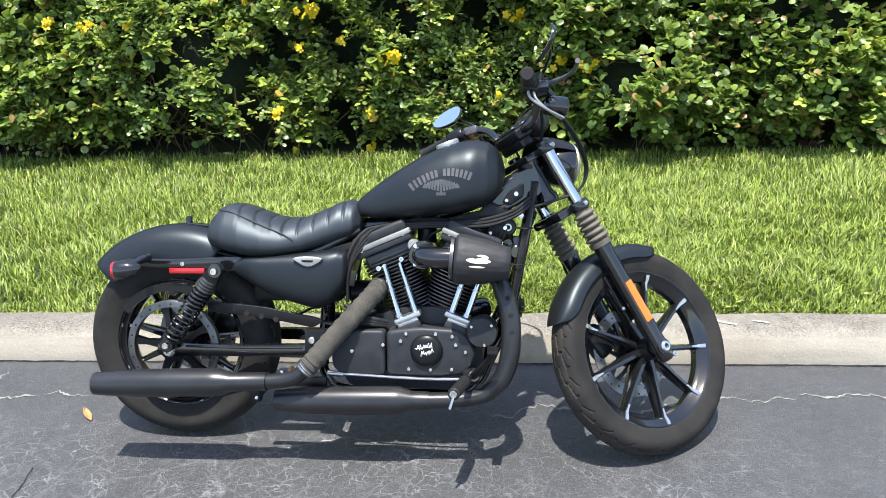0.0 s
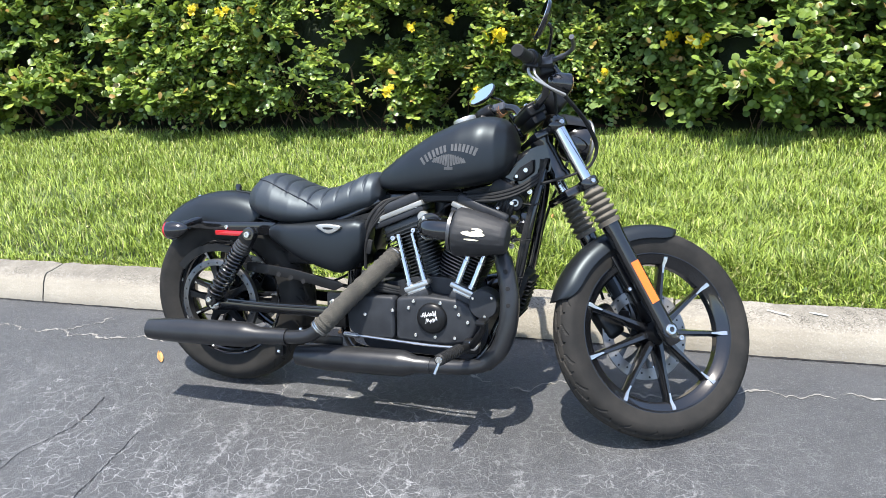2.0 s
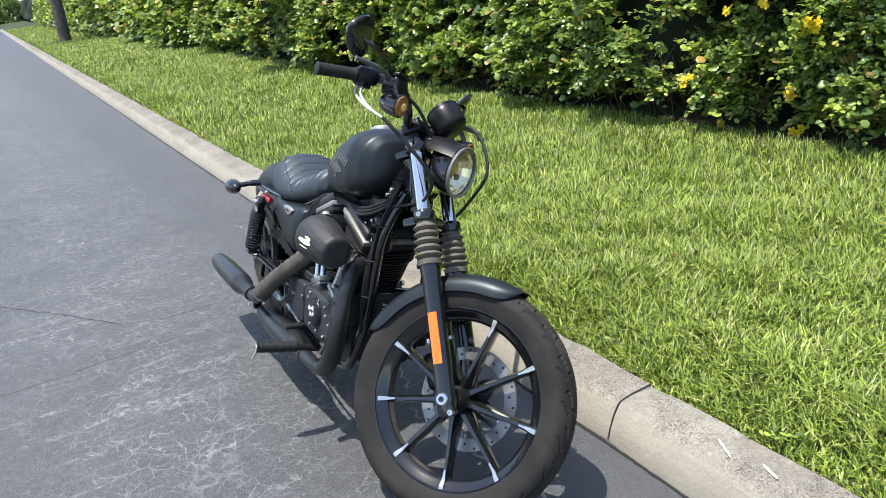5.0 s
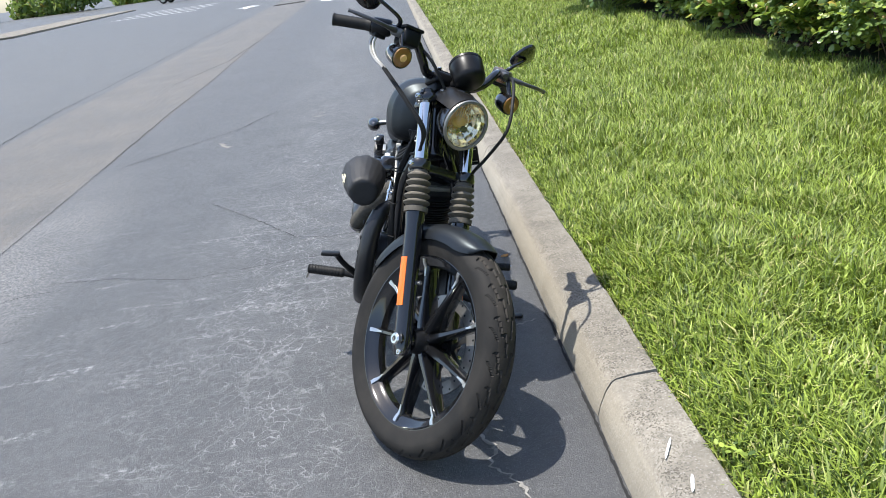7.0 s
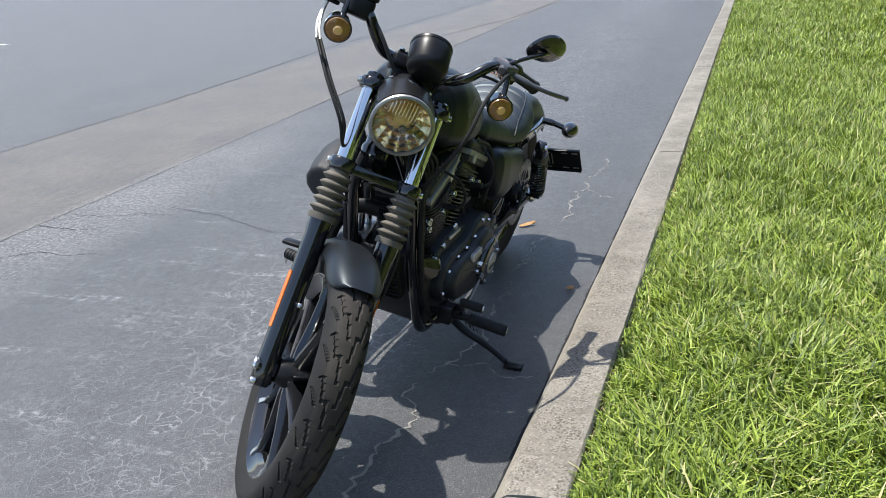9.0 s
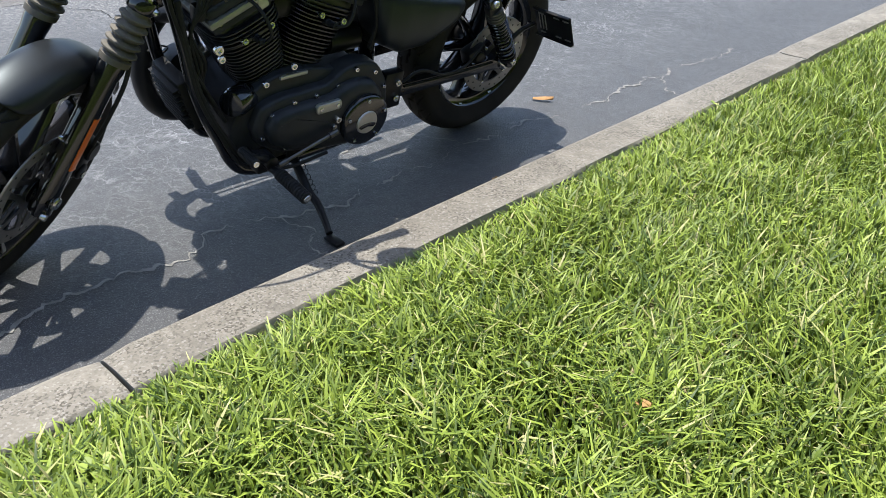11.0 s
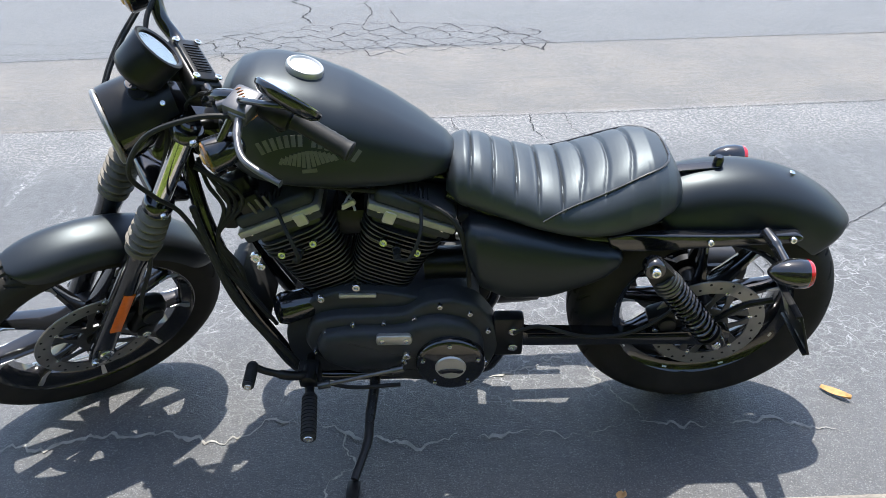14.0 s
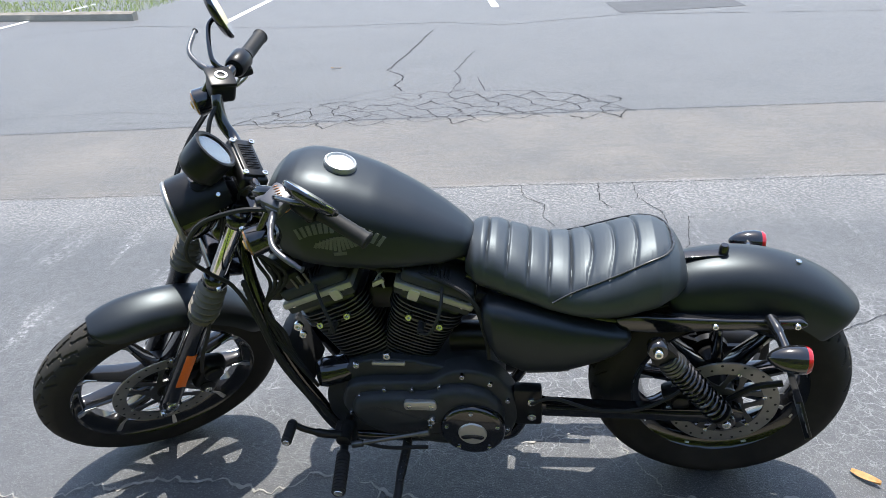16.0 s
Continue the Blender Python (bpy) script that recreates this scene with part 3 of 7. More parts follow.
def blades(n, xr, dr, h, w, over=0.0):
    """n grass blades between x limits and depths behind the kerb; each is a bent strip that ends in a point."""
    x = GR.uniform(*xr, n)
    d = GR.uniform(*dr, n)
    if over:
        x = np.clip((xr[0] + xr[1]) / 2 + GR.normal(0, (xr[1] - xr[0]) * 0.30, n), xr[0] * 2.2 - 1.0, xr[1] * 1.4)
        d = dr[0] + (dr[1] - dr[0]) * GR.beta(1.0, 1.5, n)
    y = 0.50 + SLOPE * x + 0.195 + d
    tuft = np.sin(x * 9.1 + np.sin(y * 7.3) * 2) * np.sin(y * 11.7 + np.sin(x * 5.1) * 2)
    height = h * GR.uniform(0.45, 1.15, n) * (1 + 0.22 * tuft)
    edge = np.clip(0.42 + d / 0.16 * 0.58, 0.42, 1.0)
    height = height * edge
    comb = 2.2 + 1.5 * np.sin(x * 3.1 + 1.7 * np.sin(y * 2.3)) + 1.2 * np.sin(y * 4.7 + 1.3 * np.sin(x * 2.9))
    a = comb + GR.normal(0, 1.9, n)
    lean = GR.uniform(0.15, 1.05, n) * height
    wid = w * GR.uniform(0.6, 1.25, n)
    z = lawn_height(x, y) - 0.004
    dx, dy = np.cos(a), np.sin(a)
    px, py = -dy * wid / 2, dx * wid / 2
    V = np.zeros((n, 6, 3))
    for i, (f, up, wf) in enumerate(((0, 0, 1.0), (0.38, 0.62, 0.85), (1.0, 0.98, 0.16))):
        cx, cy, cz = x + dx * lean * f, y + dy * lean * f, z + height * up - (lean * f) * 0.22 * f
        V[:, 2 * i] = np.stack([cx - px * wf, cy - py * wf, cz], 1)
        V[:, 2 * i + 1] = np.stack([cx + px * wf, cy + py * wf, cz], 1)
    b = np.arange(n)[:, None] * 6
    F = np.concatenate([b + np.array([[0, 1, 3, 2]]), b + np.array([[2, 3, 5, 4]])])
    return V.reshape(-1, 3), F


def grass_patch(name, sets, label, mat=None):
    vs, fs, k = [], [], 0
    for v, f in sets:
        vs.append(v)
        fs.append(f + k)
        k += len(v)
    return tagged(sheet_object(name, np.concatenate(vs), np.concatenate(fs), [mat or GRASS]), label, "grass", kind="stuff")


grass_patch("grass", [
    blades(66000, (-0.6, 3.2), (0.0, 1.9), 0.078, 0.0064, 1.0),
    blades(12000, (-7.0, 4.0), (0.012, 0.07), 0.056, 0.0060),
    blades(118000, (-4.0, 4.2), (0.0, 2.45), 0.072, 0.0052),
    blades(24000, (4.0, 10.0), (0.0, 2.45), 0.085, 0.0115),
    blades(48000, (-12.0, -4.0), (0.0, 2.45), 0.088, 0.0088),
    blades(46000, (-30.0, -12.0), (0.0, 3.3), 0.090, 0.0150),
    blades(16000, (-60.0, -30.0), (0.0, 4.0), 0.12, 0.034),
], "dense bright green turf of broad bent blades")

grass_patch("dry_grass", [
    blades(12000, (-7.0, 4.2), (-0.004, 0.045), 0.030, 0.0046),
    blades(1800, (-3.0, 4.0), (0.02, 2.6), 0.040, 0.0045),
    blades(900, (0.6, 1.1), (0.50, 0.75), 0.045, 0.0050),
], "dry straw-coloured blades at the edge of the lawn", GRASS_DRY)


# ---- hedge ----
def hedge_y(x, z):
    """Front of the hedge."""
    f = 3.40 + SLOPE * x
    belly = -0.32 * np.clip((z - 0.25) / 0.30, 0, 1) ** 0.8 + 0.24 * np.clip(z - 0.55, 0, 3)
    # unseen overhang near x = -8, added to cast shade on the lawn
    shade_hang = np.exp(-((x + 8.0) / 1.0) ** 2)
    belly = belly - 1.75 * shade_hang * np.clip(z - 1.50, 0, 1)
    lump = 0.16 * np.sin(x * 1.7 + 0.6) * np.sin(z * 2.3 + x * 0.4) + 0.10 * np.sin(x * 4.3 + z * 3.1) + 0.09 * np.sin(x * 9.7 + 1.3) * np.sin(z * 8.0 + np.sin(x * 3.1) * 2) + 0.10 * np.sin(x * 5.9 + 2.0 * np.sin(z * 2.7)) * np.sin(z * 5.3 + 1.0)
    return f + belly + lump * np.clip((z - 0.1) / 0.5, 0.2, 1)


def sprigs(n, xr, zr, size, per, kind, depth=0.22):
    """Twigs that stand out of the hedge, each with leaves in two rows. Returns verts and faces of folded leaves and a young-growth flag."""
    x = GR.uniform(*xr, n * 2)
    z = zr[0] + (zr[1] - zr[0]) * GR.uniform(0, 1, n * 2) ** 0.85
    clump = np.sin(x * 6.1 + 2.2 * np.sin(z * 4.7)) * np.sin(z * 7.9 + 2.0 * np.sin(x * 3.7)) + 0.5 * np.sin(x * 13.0 + z * 9.0)
    keep = np.flatnonzero(clump + GR.normal(0, 0.35, n * 2) > 0.10)
    keep = np.resize(keep, n)
    x, z = x[keep], z[keep]
    inn = GR.uniform(-0.06, depth, n) * GR.uniform(0.2, 1, n)
    y = hedge_y(x, z) + inn
    base = np.stack([x, y, z], 1)
    dirv = np.stack([GR.normal(0, 0.55, n), -np.abs(GR.normal(0.75, 0.35, n)), GR.normal(0.55, 0.5, n)], 1)
    dirv /= np.linalg.norm(dirv, axis=1)[:, None]
    length = size * per * 0.36 * GR.uniform(0.7, 1.3, n)
    side = np.cross(dirv, np.array([0, 0, 1.0]) + GR.normal(0, 0.3, (n, 3)))
    side /= np.linalg.norm(side, axis=1)[:, None]
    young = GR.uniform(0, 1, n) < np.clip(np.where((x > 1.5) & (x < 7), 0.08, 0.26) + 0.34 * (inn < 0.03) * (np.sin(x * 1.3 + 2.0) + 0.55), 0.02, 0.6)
    V, flag = [], []
    for k in range(per):
        f = (k + 0.6) / per
        s = 1 if k % 2 else -1
        at = base + dirv * (length * f)[:, None] - np.array([0, 0, 1]) * (0.25 * length * f * f)[:, None]
        out = dirv * 0.55 + side * s * (0.95 - 0.5 * f) + GR.normal(0, 0.25, (n, 3))
        out /= np.linalg.norm(out, axis=1)[:, None]
        nor = np.cross(out, dirv * s + GR.normal(0, 0.35, (n, 3)))
        nor[nor[:, 2] < 0] *= -1
        nor += np.array([0, -0.62, 0.36])
        wv = np.cross(nor, out)
        wv /= np.linalg.norm(wv, axis=1)[:, None]
        nr = np.cross(out, wv)
        L = size * GR.uniform(0.75, 1.25, n) * (1.0 - 0.25 * f)
        W = L * (0.47 if kind == "round" else 0.33)
        leaf = np.zeros((n, 8, 3))
        prof = ((0.0, 0.12, 0.0), (0.30, 0.84, 0.10), (0.74, 0.98, 0.10), (1.0, 0.42, 0.0))
        for i, (u, ww, cup) in enumerate(prof):
            mid = at + out * (L * u)[:, None] - nr * (L * 0.10 * u * u)[:, None]
            leaf[:, 2 * i] = mid - wv * (W * ww)[:, None] + nr * (L * cup)[:, None]
            leaf[:, 2 * i + 1] = mid + wv * (W * ww)[:, None] + nr * (L * cup)[:, None]
        V.append(leaf)
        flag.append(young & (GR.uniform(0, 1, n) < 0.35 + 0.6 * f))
    V = np.concatenate(V)
    flag = np.concatenate(flag)
    b = np.arange(len(V))[:, None] * 8
    F = np.concatenate([b + np.array([[0, 1, 3, 2]]), b + np.array([[2, 3, 5, 4]]), b + np.array([[4, 5, 7, 6]])])
    return V.reshape(-1, 3), F, np.tile(flag, 3)


def hedge_leaves(name, sets, mats, label):
    vs, fs, ix, k = [], [], [], 0
    for v, f, y in sets:
        vs.append(v)
        fs.append(f + k)
        ix.append(y)
        k += len(v)
    ob = sheet_object(name, np.concatenate(vs), np.concatenate(fs), mats, np.concatenate(ix))
    return tagged(ob, label, "hedge", kind="stuff")


# dark sheet behind the leaves, painted as the shade seen through their gaps
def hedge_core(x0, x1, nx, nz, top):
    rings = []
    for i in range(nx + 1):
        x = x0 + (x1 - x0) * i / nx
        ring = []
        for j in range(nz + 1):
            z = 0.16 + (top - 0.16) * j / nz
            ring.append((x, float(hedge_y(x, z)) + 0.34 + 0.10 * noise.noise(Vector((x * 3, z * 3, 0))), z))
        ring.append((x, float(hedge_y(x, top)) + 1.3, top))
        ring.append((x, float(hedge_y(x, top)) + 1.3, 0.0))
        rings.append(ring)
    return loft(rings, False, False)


core = part("hedge_core", [hedge_core(-14, 9, 200, 20, 2.3), hedge_core(-120, -14, 80, 6, 2.3)], HEDGE_SHADE)
tagged(core, "dark sheet coloured as the shade inside the hedge", "hedge", kind="stuff")
bed = []
for x0, x1, n in ((-14.0, 9.0, 90), (-60.0, -14.0, 40)):
    rings = []
    for i in range(n + 1):
        x = x0 + (x1 - x0) * i / n
        rings.append([(x, 3.07 + SLOPE * x + 0.05 * math.sin(x * 3) + 0.10 * j, lawn_z(x, 3.10 + SLOPE * x) + 0.006 + 0.02 * noise.noise(Vector((x * 9, j * 2.0, 1)))) for j in range(11)])
    bed.append(loft(rings, False, False))
tagged(part("hedge_bed", bed, MULCH), "reddish brown mulch under the hedge", "mulch", kind="stuff")

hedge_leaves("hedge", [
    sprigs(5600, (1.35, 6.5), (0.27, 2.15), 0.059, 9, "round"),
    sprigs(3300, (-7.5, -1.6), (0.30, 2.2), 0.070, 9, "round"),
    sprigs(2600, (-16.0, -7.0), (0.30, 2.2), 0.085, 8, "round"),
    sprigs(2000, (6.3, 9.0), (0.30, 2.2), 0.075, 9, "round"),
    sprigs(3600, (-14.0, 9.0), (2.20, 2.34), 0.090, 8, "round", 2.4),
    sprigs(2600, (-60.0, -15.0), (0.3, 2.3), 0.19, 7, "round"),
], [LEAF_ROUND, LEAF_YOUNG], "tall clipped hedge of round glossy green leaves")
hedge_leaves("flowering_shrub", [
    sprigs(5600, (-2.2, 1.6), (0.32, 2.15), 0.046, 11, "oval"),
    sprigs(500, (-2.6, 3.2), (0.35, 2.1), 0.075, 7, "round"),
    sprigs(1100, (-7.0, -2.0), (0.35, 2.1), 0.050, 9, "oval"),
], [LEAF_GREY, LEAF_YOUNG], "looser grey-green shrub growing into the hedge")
twigs = []
rt = random.Random(5)
for i in range(240):
    x, z = rt.uniform(-6, 5), rt.uniform(0.22, 0.7)
    y = float(hedge_y(x, z)) + rt.uniform(0.0, 0.25)
    twigs.append(pipe([(x, y + 0.2, 0.18), (x + rt.uniform(-0.1, 0.1), y + 0.1, z * 0.6), (x + rt.uniform(-0.25, 0.25), y - rt.uniform(0, 0.1), z + rt.uniform(0.05, 0.25))], rt.uniform(0.002, 0.006), 3, 4))
tagged(part("hedge_twigs", twigs, TWIG), "thin brown bare twigs low in the hedge", "twigs", kind="stuff")


def flower_cluster(seed):
    rnd = random.Random(seed)
    out = []
    for k in range(rnd.randint(4, 7)):
        c = Vector((rnd.gauss(0, 0.022), rnd.gauss(-0.01, 0.010), rnd.gauss(0, 0.018)))
        ax = Vector((rnd.gauss(0, 0.5), -1, rnd.gauss(0.4, 0.4))).normalized()
        s = ax.orthogonal().normalized()
        q = ax.cross(s)
        for p in range(5):
            a = p * 2 * math.pi / 5 + rnd.uniform(0, 0.3)
            d = s * math.cos(a) + q * math.sin(a)
            w = ax.cross(d) * 0.0085
            L = rnd.uniform(0.017, 0.023)
            out.append(([c, c + d * L * 0.5 + w + ax * 0.003, c + d * L * 0.5 - w + ax * 0.003, c + d * L + w * 0.7 - ax * 0.001, c + d * L - w * 0.7 - ax * 0.001, c + d * L * 1.1], [(0, 1, 2), (1, 3, 4, 2), (3, 5, 4)]))
    return out


SPOTS = [(0.46, 0.94), (1.18, 0.65), (0.25, 0.28), (-0.32, 0.57), (0.13, 1.03), (-0.05, 1.25), (-0.54, 1.27), (-1.56, 1.17), (-1.88, 1.17), (-1.17, 1.18), (1.30, 1.18), (-0.26, 0.25), (1.57, 0.88),
         (0.29, 0.51), (-0.16, 0.99), (1.75, 0.87), (-6.65, 0.86), (-5.33, 0.52), (-5.37, 1.20)]
heads = [mesh_of("flower_head", flower_cluster(s)) for s in range(5)]
for h in heads:
    h.materials.append(PETAL)
for i, (x, z) in enumerate(SPOTS):
    ob = new("yellow_flower", heads[i % 5])
    ob.matrix_world = pose(x, float(hedge_y(x, z)) - 0.19, z, 0, (i * 37) % 60, (i * 23) % 50 - 25) @ Matrix.Scale((1.45, 0.95, 1.3, 1.25, 1.05)[i % 5], 4)
    tagged(ob, "small cluster of bright yellow flowers in the hedge", "flowers", "yellow flowers in the hedge")


# ---- motorcycle, built upright in its own frame: x ahead, y to its left ----
bike = new("motorcycle")
bike.matrix_world = Matrix.Translation((0.02, 0.012, 0.0)) @ pose(0, 0, 0, 0, 0, -3.2) @ pose(0, 0, 0, -12.0)
tagged(bike, "matt black cruiser motorcycle leaning on its side stand beside the kerb", "motorcycle")
AX = Vector((-0.5, 0, math.cos(radians(30))))
FORK_SET = Matrix.Translation((0, 0, 0.593)) @ Matrix.Rotation(radians(-1.8), 4, "X") @ Matrix.Translation((0, 0, -0.6))
LEG_SET = Matrix.Translation((-0.0006, -0.0099, 0.5838)) @ Matrix.Rotation(radians(-3.09), 4, "X") @ Matrix.Translation((0, 0, -0.6))
LEG = 0.0867            # half the distance between the fork legs
STEER = LEG_SET @ Matrix.Translation((1.632, 0.012, 0)) @ Matrix.Rotation(radians(35.4), 4, AX) @ Matrix.Translation((-1.632, 0, 0))
BARS = FORK_SET @ Matrix.Translation((1.632, 0.012, 0)) @ Matrix.Rotation(radians(35), 4, AX) @ Matrix.Translation((-1.632, 0.006, 0.006))
HEAD = FORK_SET @ Matrix.Translation((1.632, 0.012, 0)) @ Matrix.Rotation(radians(34), 4, AX) @ Matrix.Translation((-1.632, -0.005, 0.006))
REAR, FRONT = Vector((-0.005, 0, 0.318)), Vector((1.491, 0, 0.321))
Y = Vector((0, 1, 0))


def on_fork(length, y=0.0, ahead=0.0):
    """A point along the fork legs, measured up from the front axle; ahead is square to them."""
    return FRONT + AX * length + Vector((math.cos(radians(30)), 0, 0.5)) * ahead + Vector((0, y, 0))


# wheels
def tyre_mesh(c, radius, half, rim, pattern, nu=1080, nv=64):
    """A tyre with real grooves cut into its tread."""
    u = np.linspace(0, 2 * np.pi, nu, endpoint=False)
    side = radius - rim
    prof = []
    for k in range(nv + 1):
        a = -np.pi * 0.5 - 0.52 + (np.pi + 1.04) * k / nv
        s, co = np.sin(a), np.cos(a)
        w = half * np.sign(s) * abs(s) ** 0.92
        rr = rim + side * 0.52 + side * 0.48 * abs(co) * np.sign(co)
        if co < 0:
            rr = rim + side * 0.52 + side * 0.52 * co / 0.5
            w = half * np.sign(s) * (abs(s) ** 0.92 - 0.10 * (-co / 0.5))
        prof.append((w, rr))
    prof = np.array(prof)
    U, W = np.meshgrid(u, prof[:, 0], indexing="ij")
    RR = np.tile(prof[:, 1], (nu, 1))
    tread = RR > radius - side * 0.40
    arc = U * radius
    v = W / half
    pitch = 2 * np.pi * radius / pattern
    groove = np.zeros_like(U, dtype=bool)
    bolt_line = ((0.02, 0.12), (0.62, 0.26), (0.56, 0.44), (1.10, 0.62), (1.06, 0.74))
    side_cut = ((0.44, 0.66), (0.80, 0.90))
    for sgn in (1, -1):
        ph = (arc / pitch + (0.5 if sgn < 0 else 0)) % 1.0
        vv = W * sgn
        for line, hw in ((bolt_line, 0.0026), (side_cut, 0.0020)):
            for (p0, v0), (p1, v1) in zip(line, line[1:]):
                for turn in (-1, 0, 1):
                    ax_, ay = (p0 + turn) * pitch, v0 * half
                    bx_, by = (p1 + turn) * pitch, v1 * half
                    px_, py = ph * pitch - ax_, vv - ay
                    dx_, dy_ = bx_ - ax_, by - ay
                    t = np.clip((px_ * dx_ + py * dy_) / (dx_ * dx_ + dy_ * dy_), 0, 1)
                    groove |= (px_ - t * dx_) ** 2 + (py - t * dy_) ** 2 < hw * hw
    RR = RR - 0.0046 * (groove & tread)
    RR = RR + 0.0011 * ((RR > rim + side * 0.30) & (RR < rim + side * 0.34))
    pts = np.stack([c[0] + RR * np.cos(U), c[1] + W, c[2] + RR * np.sin(U)], -1).reshape(-1, 3)
    m = nv + 1
    i, j = np.meshgrid(np.arange(nu), np.arange(nv), indexing="ij")
    i2 = (i + 1) % nu
    F = np.stack([i * m + j, i * m + j + 1, i2 * m + j + 1, i2 * m + j], -1).reshape(-1, 4)
    return pts, F


def wheel(c, radius, half, rim, width, phase, m, hub):
    m = m if m is not None else Matrix()
    top = new("wheel")
    top.parent = bike
    pts, F = tyre_mesh(c, radius, half, rim - 0.006, 22 if radius > 0.32 else 20)
    pts = np.array([m @ Vector(p) for p in pts])
    strip = np.arange(len(F)) % 64
    tyre = sheet_object("tyre", pts, F, [TYRE, TREAD], (strip > 21) & (strip < 42))
    tyre.data.polygons.foreach_set("use_smooth", [True] * len(F))
    tyre.data.set_sharp_from_angle(angle=radians(28))
    tyre.parent = top
    tyre["label"] = "dusty black tyre with zigzag tread grooves"
    w = width
    prof = [(-w, rim), (-w - 0.004, rim + 0.004), (-w - 0.004, rim - 0.005), (-w + 0.006, rim - 0.012), (-w + 0.012, rim - 0.026), (-0.012, rim - 0.036), (0.012, rim - 0.036),
            (w - 0.012, rim - 0.026), (w - 0.006, rim - 0.012), (w + 0.004, rim - 0.005), (w + 0.004, rim + 0.004), (w, rim)]
    rimo = part("rim", lathe(prof, c, c + Y, 96, True), GLOSS, top, "gloss black cast rim", m)
    part("hub", lathe([(-hub, 0), (-hub, 0.030), (-hub + 0.010, 0.034), (-0.02, 0.040), (0.02, 0.040), (hub - 0.010, 0.034), (hub, 0.030), (hub, 0)], c, c + Y, 32), SATIN, top, m=m)
    for k in range(9):
        a = phase + k * 2 * math.pi / 9
        d = Vector((math.cos(a), 0, math.sin(a)))
        t = Vector((-math.sin(a), 0, math.cos(a)))
        spoke, tip = [], []
        for r, hw, y0, y1 in ((0.028, 0.016, 0.034, 0.012), (0.06, 0.013, 0.034, 0.012), (0.13, 0.0095, 0.026, 0.010), (rim - 0.050, 0.0085, 0.022, 0.010), (rim - 0.030, 0.012, 0.022, 0.010)):
            q = c + d * r
            spoke.append([q - t * hw - Y * y0 * 0.55, q - t * hw * 0.45 - Y * y0, q + t * hw * 0.45 - Y * y0, q + t * hw - Y * y0 * 0.55,
                          q + t * hw + Y * y0 * 0.55, q + t * hw * 0.45 + Y * y0, q - t * hw * 0.45 + Y * y0, q - t * hw + Y * y0 * 0.55])
        so = part("spoke", loft(spoke), GLOSS, top, m=m)
        for s in (-1, 1):
            st = []
            for r, hw, y0 in ((rim - 0.060, 0.0022, 0.0238), (rim - 0.046, 0.0030, 0.0232), (rim - 0.034, 0.0046, 0.0234), (rim - 0.022, 0.0058, 0.030), (rim - 0.010, 0.0062, w - 0.004)):
                q = c + d * r + Y * s * y0
                st.append([q - t * hw - Y * s * 0.003, q - t * hw + Y * s * 0.0012, q + t * hw + Y * s * 0.0012, q + t * hw - Y * s * 0.003])
            tip.append(loft(st))
        part("machined_tip", tip, MACHINED, so, "bright machined spoke tip", m)
    top["label"] = "nine-spoke black cast wheel"
    return top


def brake_disc(parent, c, y, r, m=None):
    band = 0.036
    part("brake_disc", lathe([(0, r - band), (0, r - 0.001), (0.001, r), (0.004, r), (0.005, r - 0.001), (0.005, r - band)], c + Y * y, c + Y * (y + 1), 72, True), DISC, parent, "drilled steel brake disc", m)
    holes = []
    for k in range(30):
        a = k * 2 * math.pi / 30
        rr = r - (0.009 if k % 2 else 0.021)
        holes.append(disc(c + Y * (y - 0.0006) + Vector((math.cos(a) * rr, 0, math.sin(a) * rr)), Y, 0.0034, 0.0062, 8, 0.0002))
    part("disc_hole", holes, CRACK_DARK, parent, m=m)
    # lattice carrier: crossed arms between the hub ring and the band
    carrier = [lathe([(0, 0.030), (0, 0.050), (0.006, 0.050), (0.006, 0.030)], c + Y * (y - 0.001), c + Y * (y + 1), 32, True)]
    rivets = []
    arms = []
    for k in range(6):
        for lean in (-1, 1):
            a = k * 2 * math.pi / 6 + 0.3
            b = a + lean * 0.40
            p, q = Vector((math.cos(a), 0, math.sin(a))) * 0.046, Vector((math.cos(b), 0, math.sin(b))) * (r - band + 0.004)
            t = (q - p).cross(Y).normalized()
            arms.append(loft([[c + o - t * hw + Y * (y + 0.0005), c + o + t * hw + Y * (y + 0.0005), c + o + t * hw + Y * (y + 0.0048), c + o - t * hw + Y * (y + 0.0048)] for o, hw in ((p, 0.0090), (p.lerp(q, 0.5), 0.0055), (q, 0.0105))]))
        b = k * 2 * math.pi / 6 + 0.3 + math.pi / 6
        rivets.append(bolt(c + Y * (y + 0.004) + Vector((math.cos(b), 0, math.sin(b))) * (r - band + 0.001), (0, 1, 0), 0.0058, 0.003))
    part("disc_carrier", carrier, PULLEY, parent, "dark disc carrier", m)
    part("carrier_arm", arms, PULLEY, parent, m=m)
    part("disc_rivet", rivets, BOLT, parent, m=m)


front_wheel = wheel(FRONT, 0.3255, 0.050, 0.249, 0.036, 0.036, STEER, 0.060)
front_wheel.name = "front_wheel"
rear_wheel = wheel(REAR, 0.3165, 0.067, 0.219, 0.048, 0.10, None, 0.085)
rear_wheel.name = "rear_wheel"
brake_disc(front_wheel, FRONT, 0.053, 0.145, STEER)
brake_disc(rear_wheel, REAR, 0.088, 0.134)
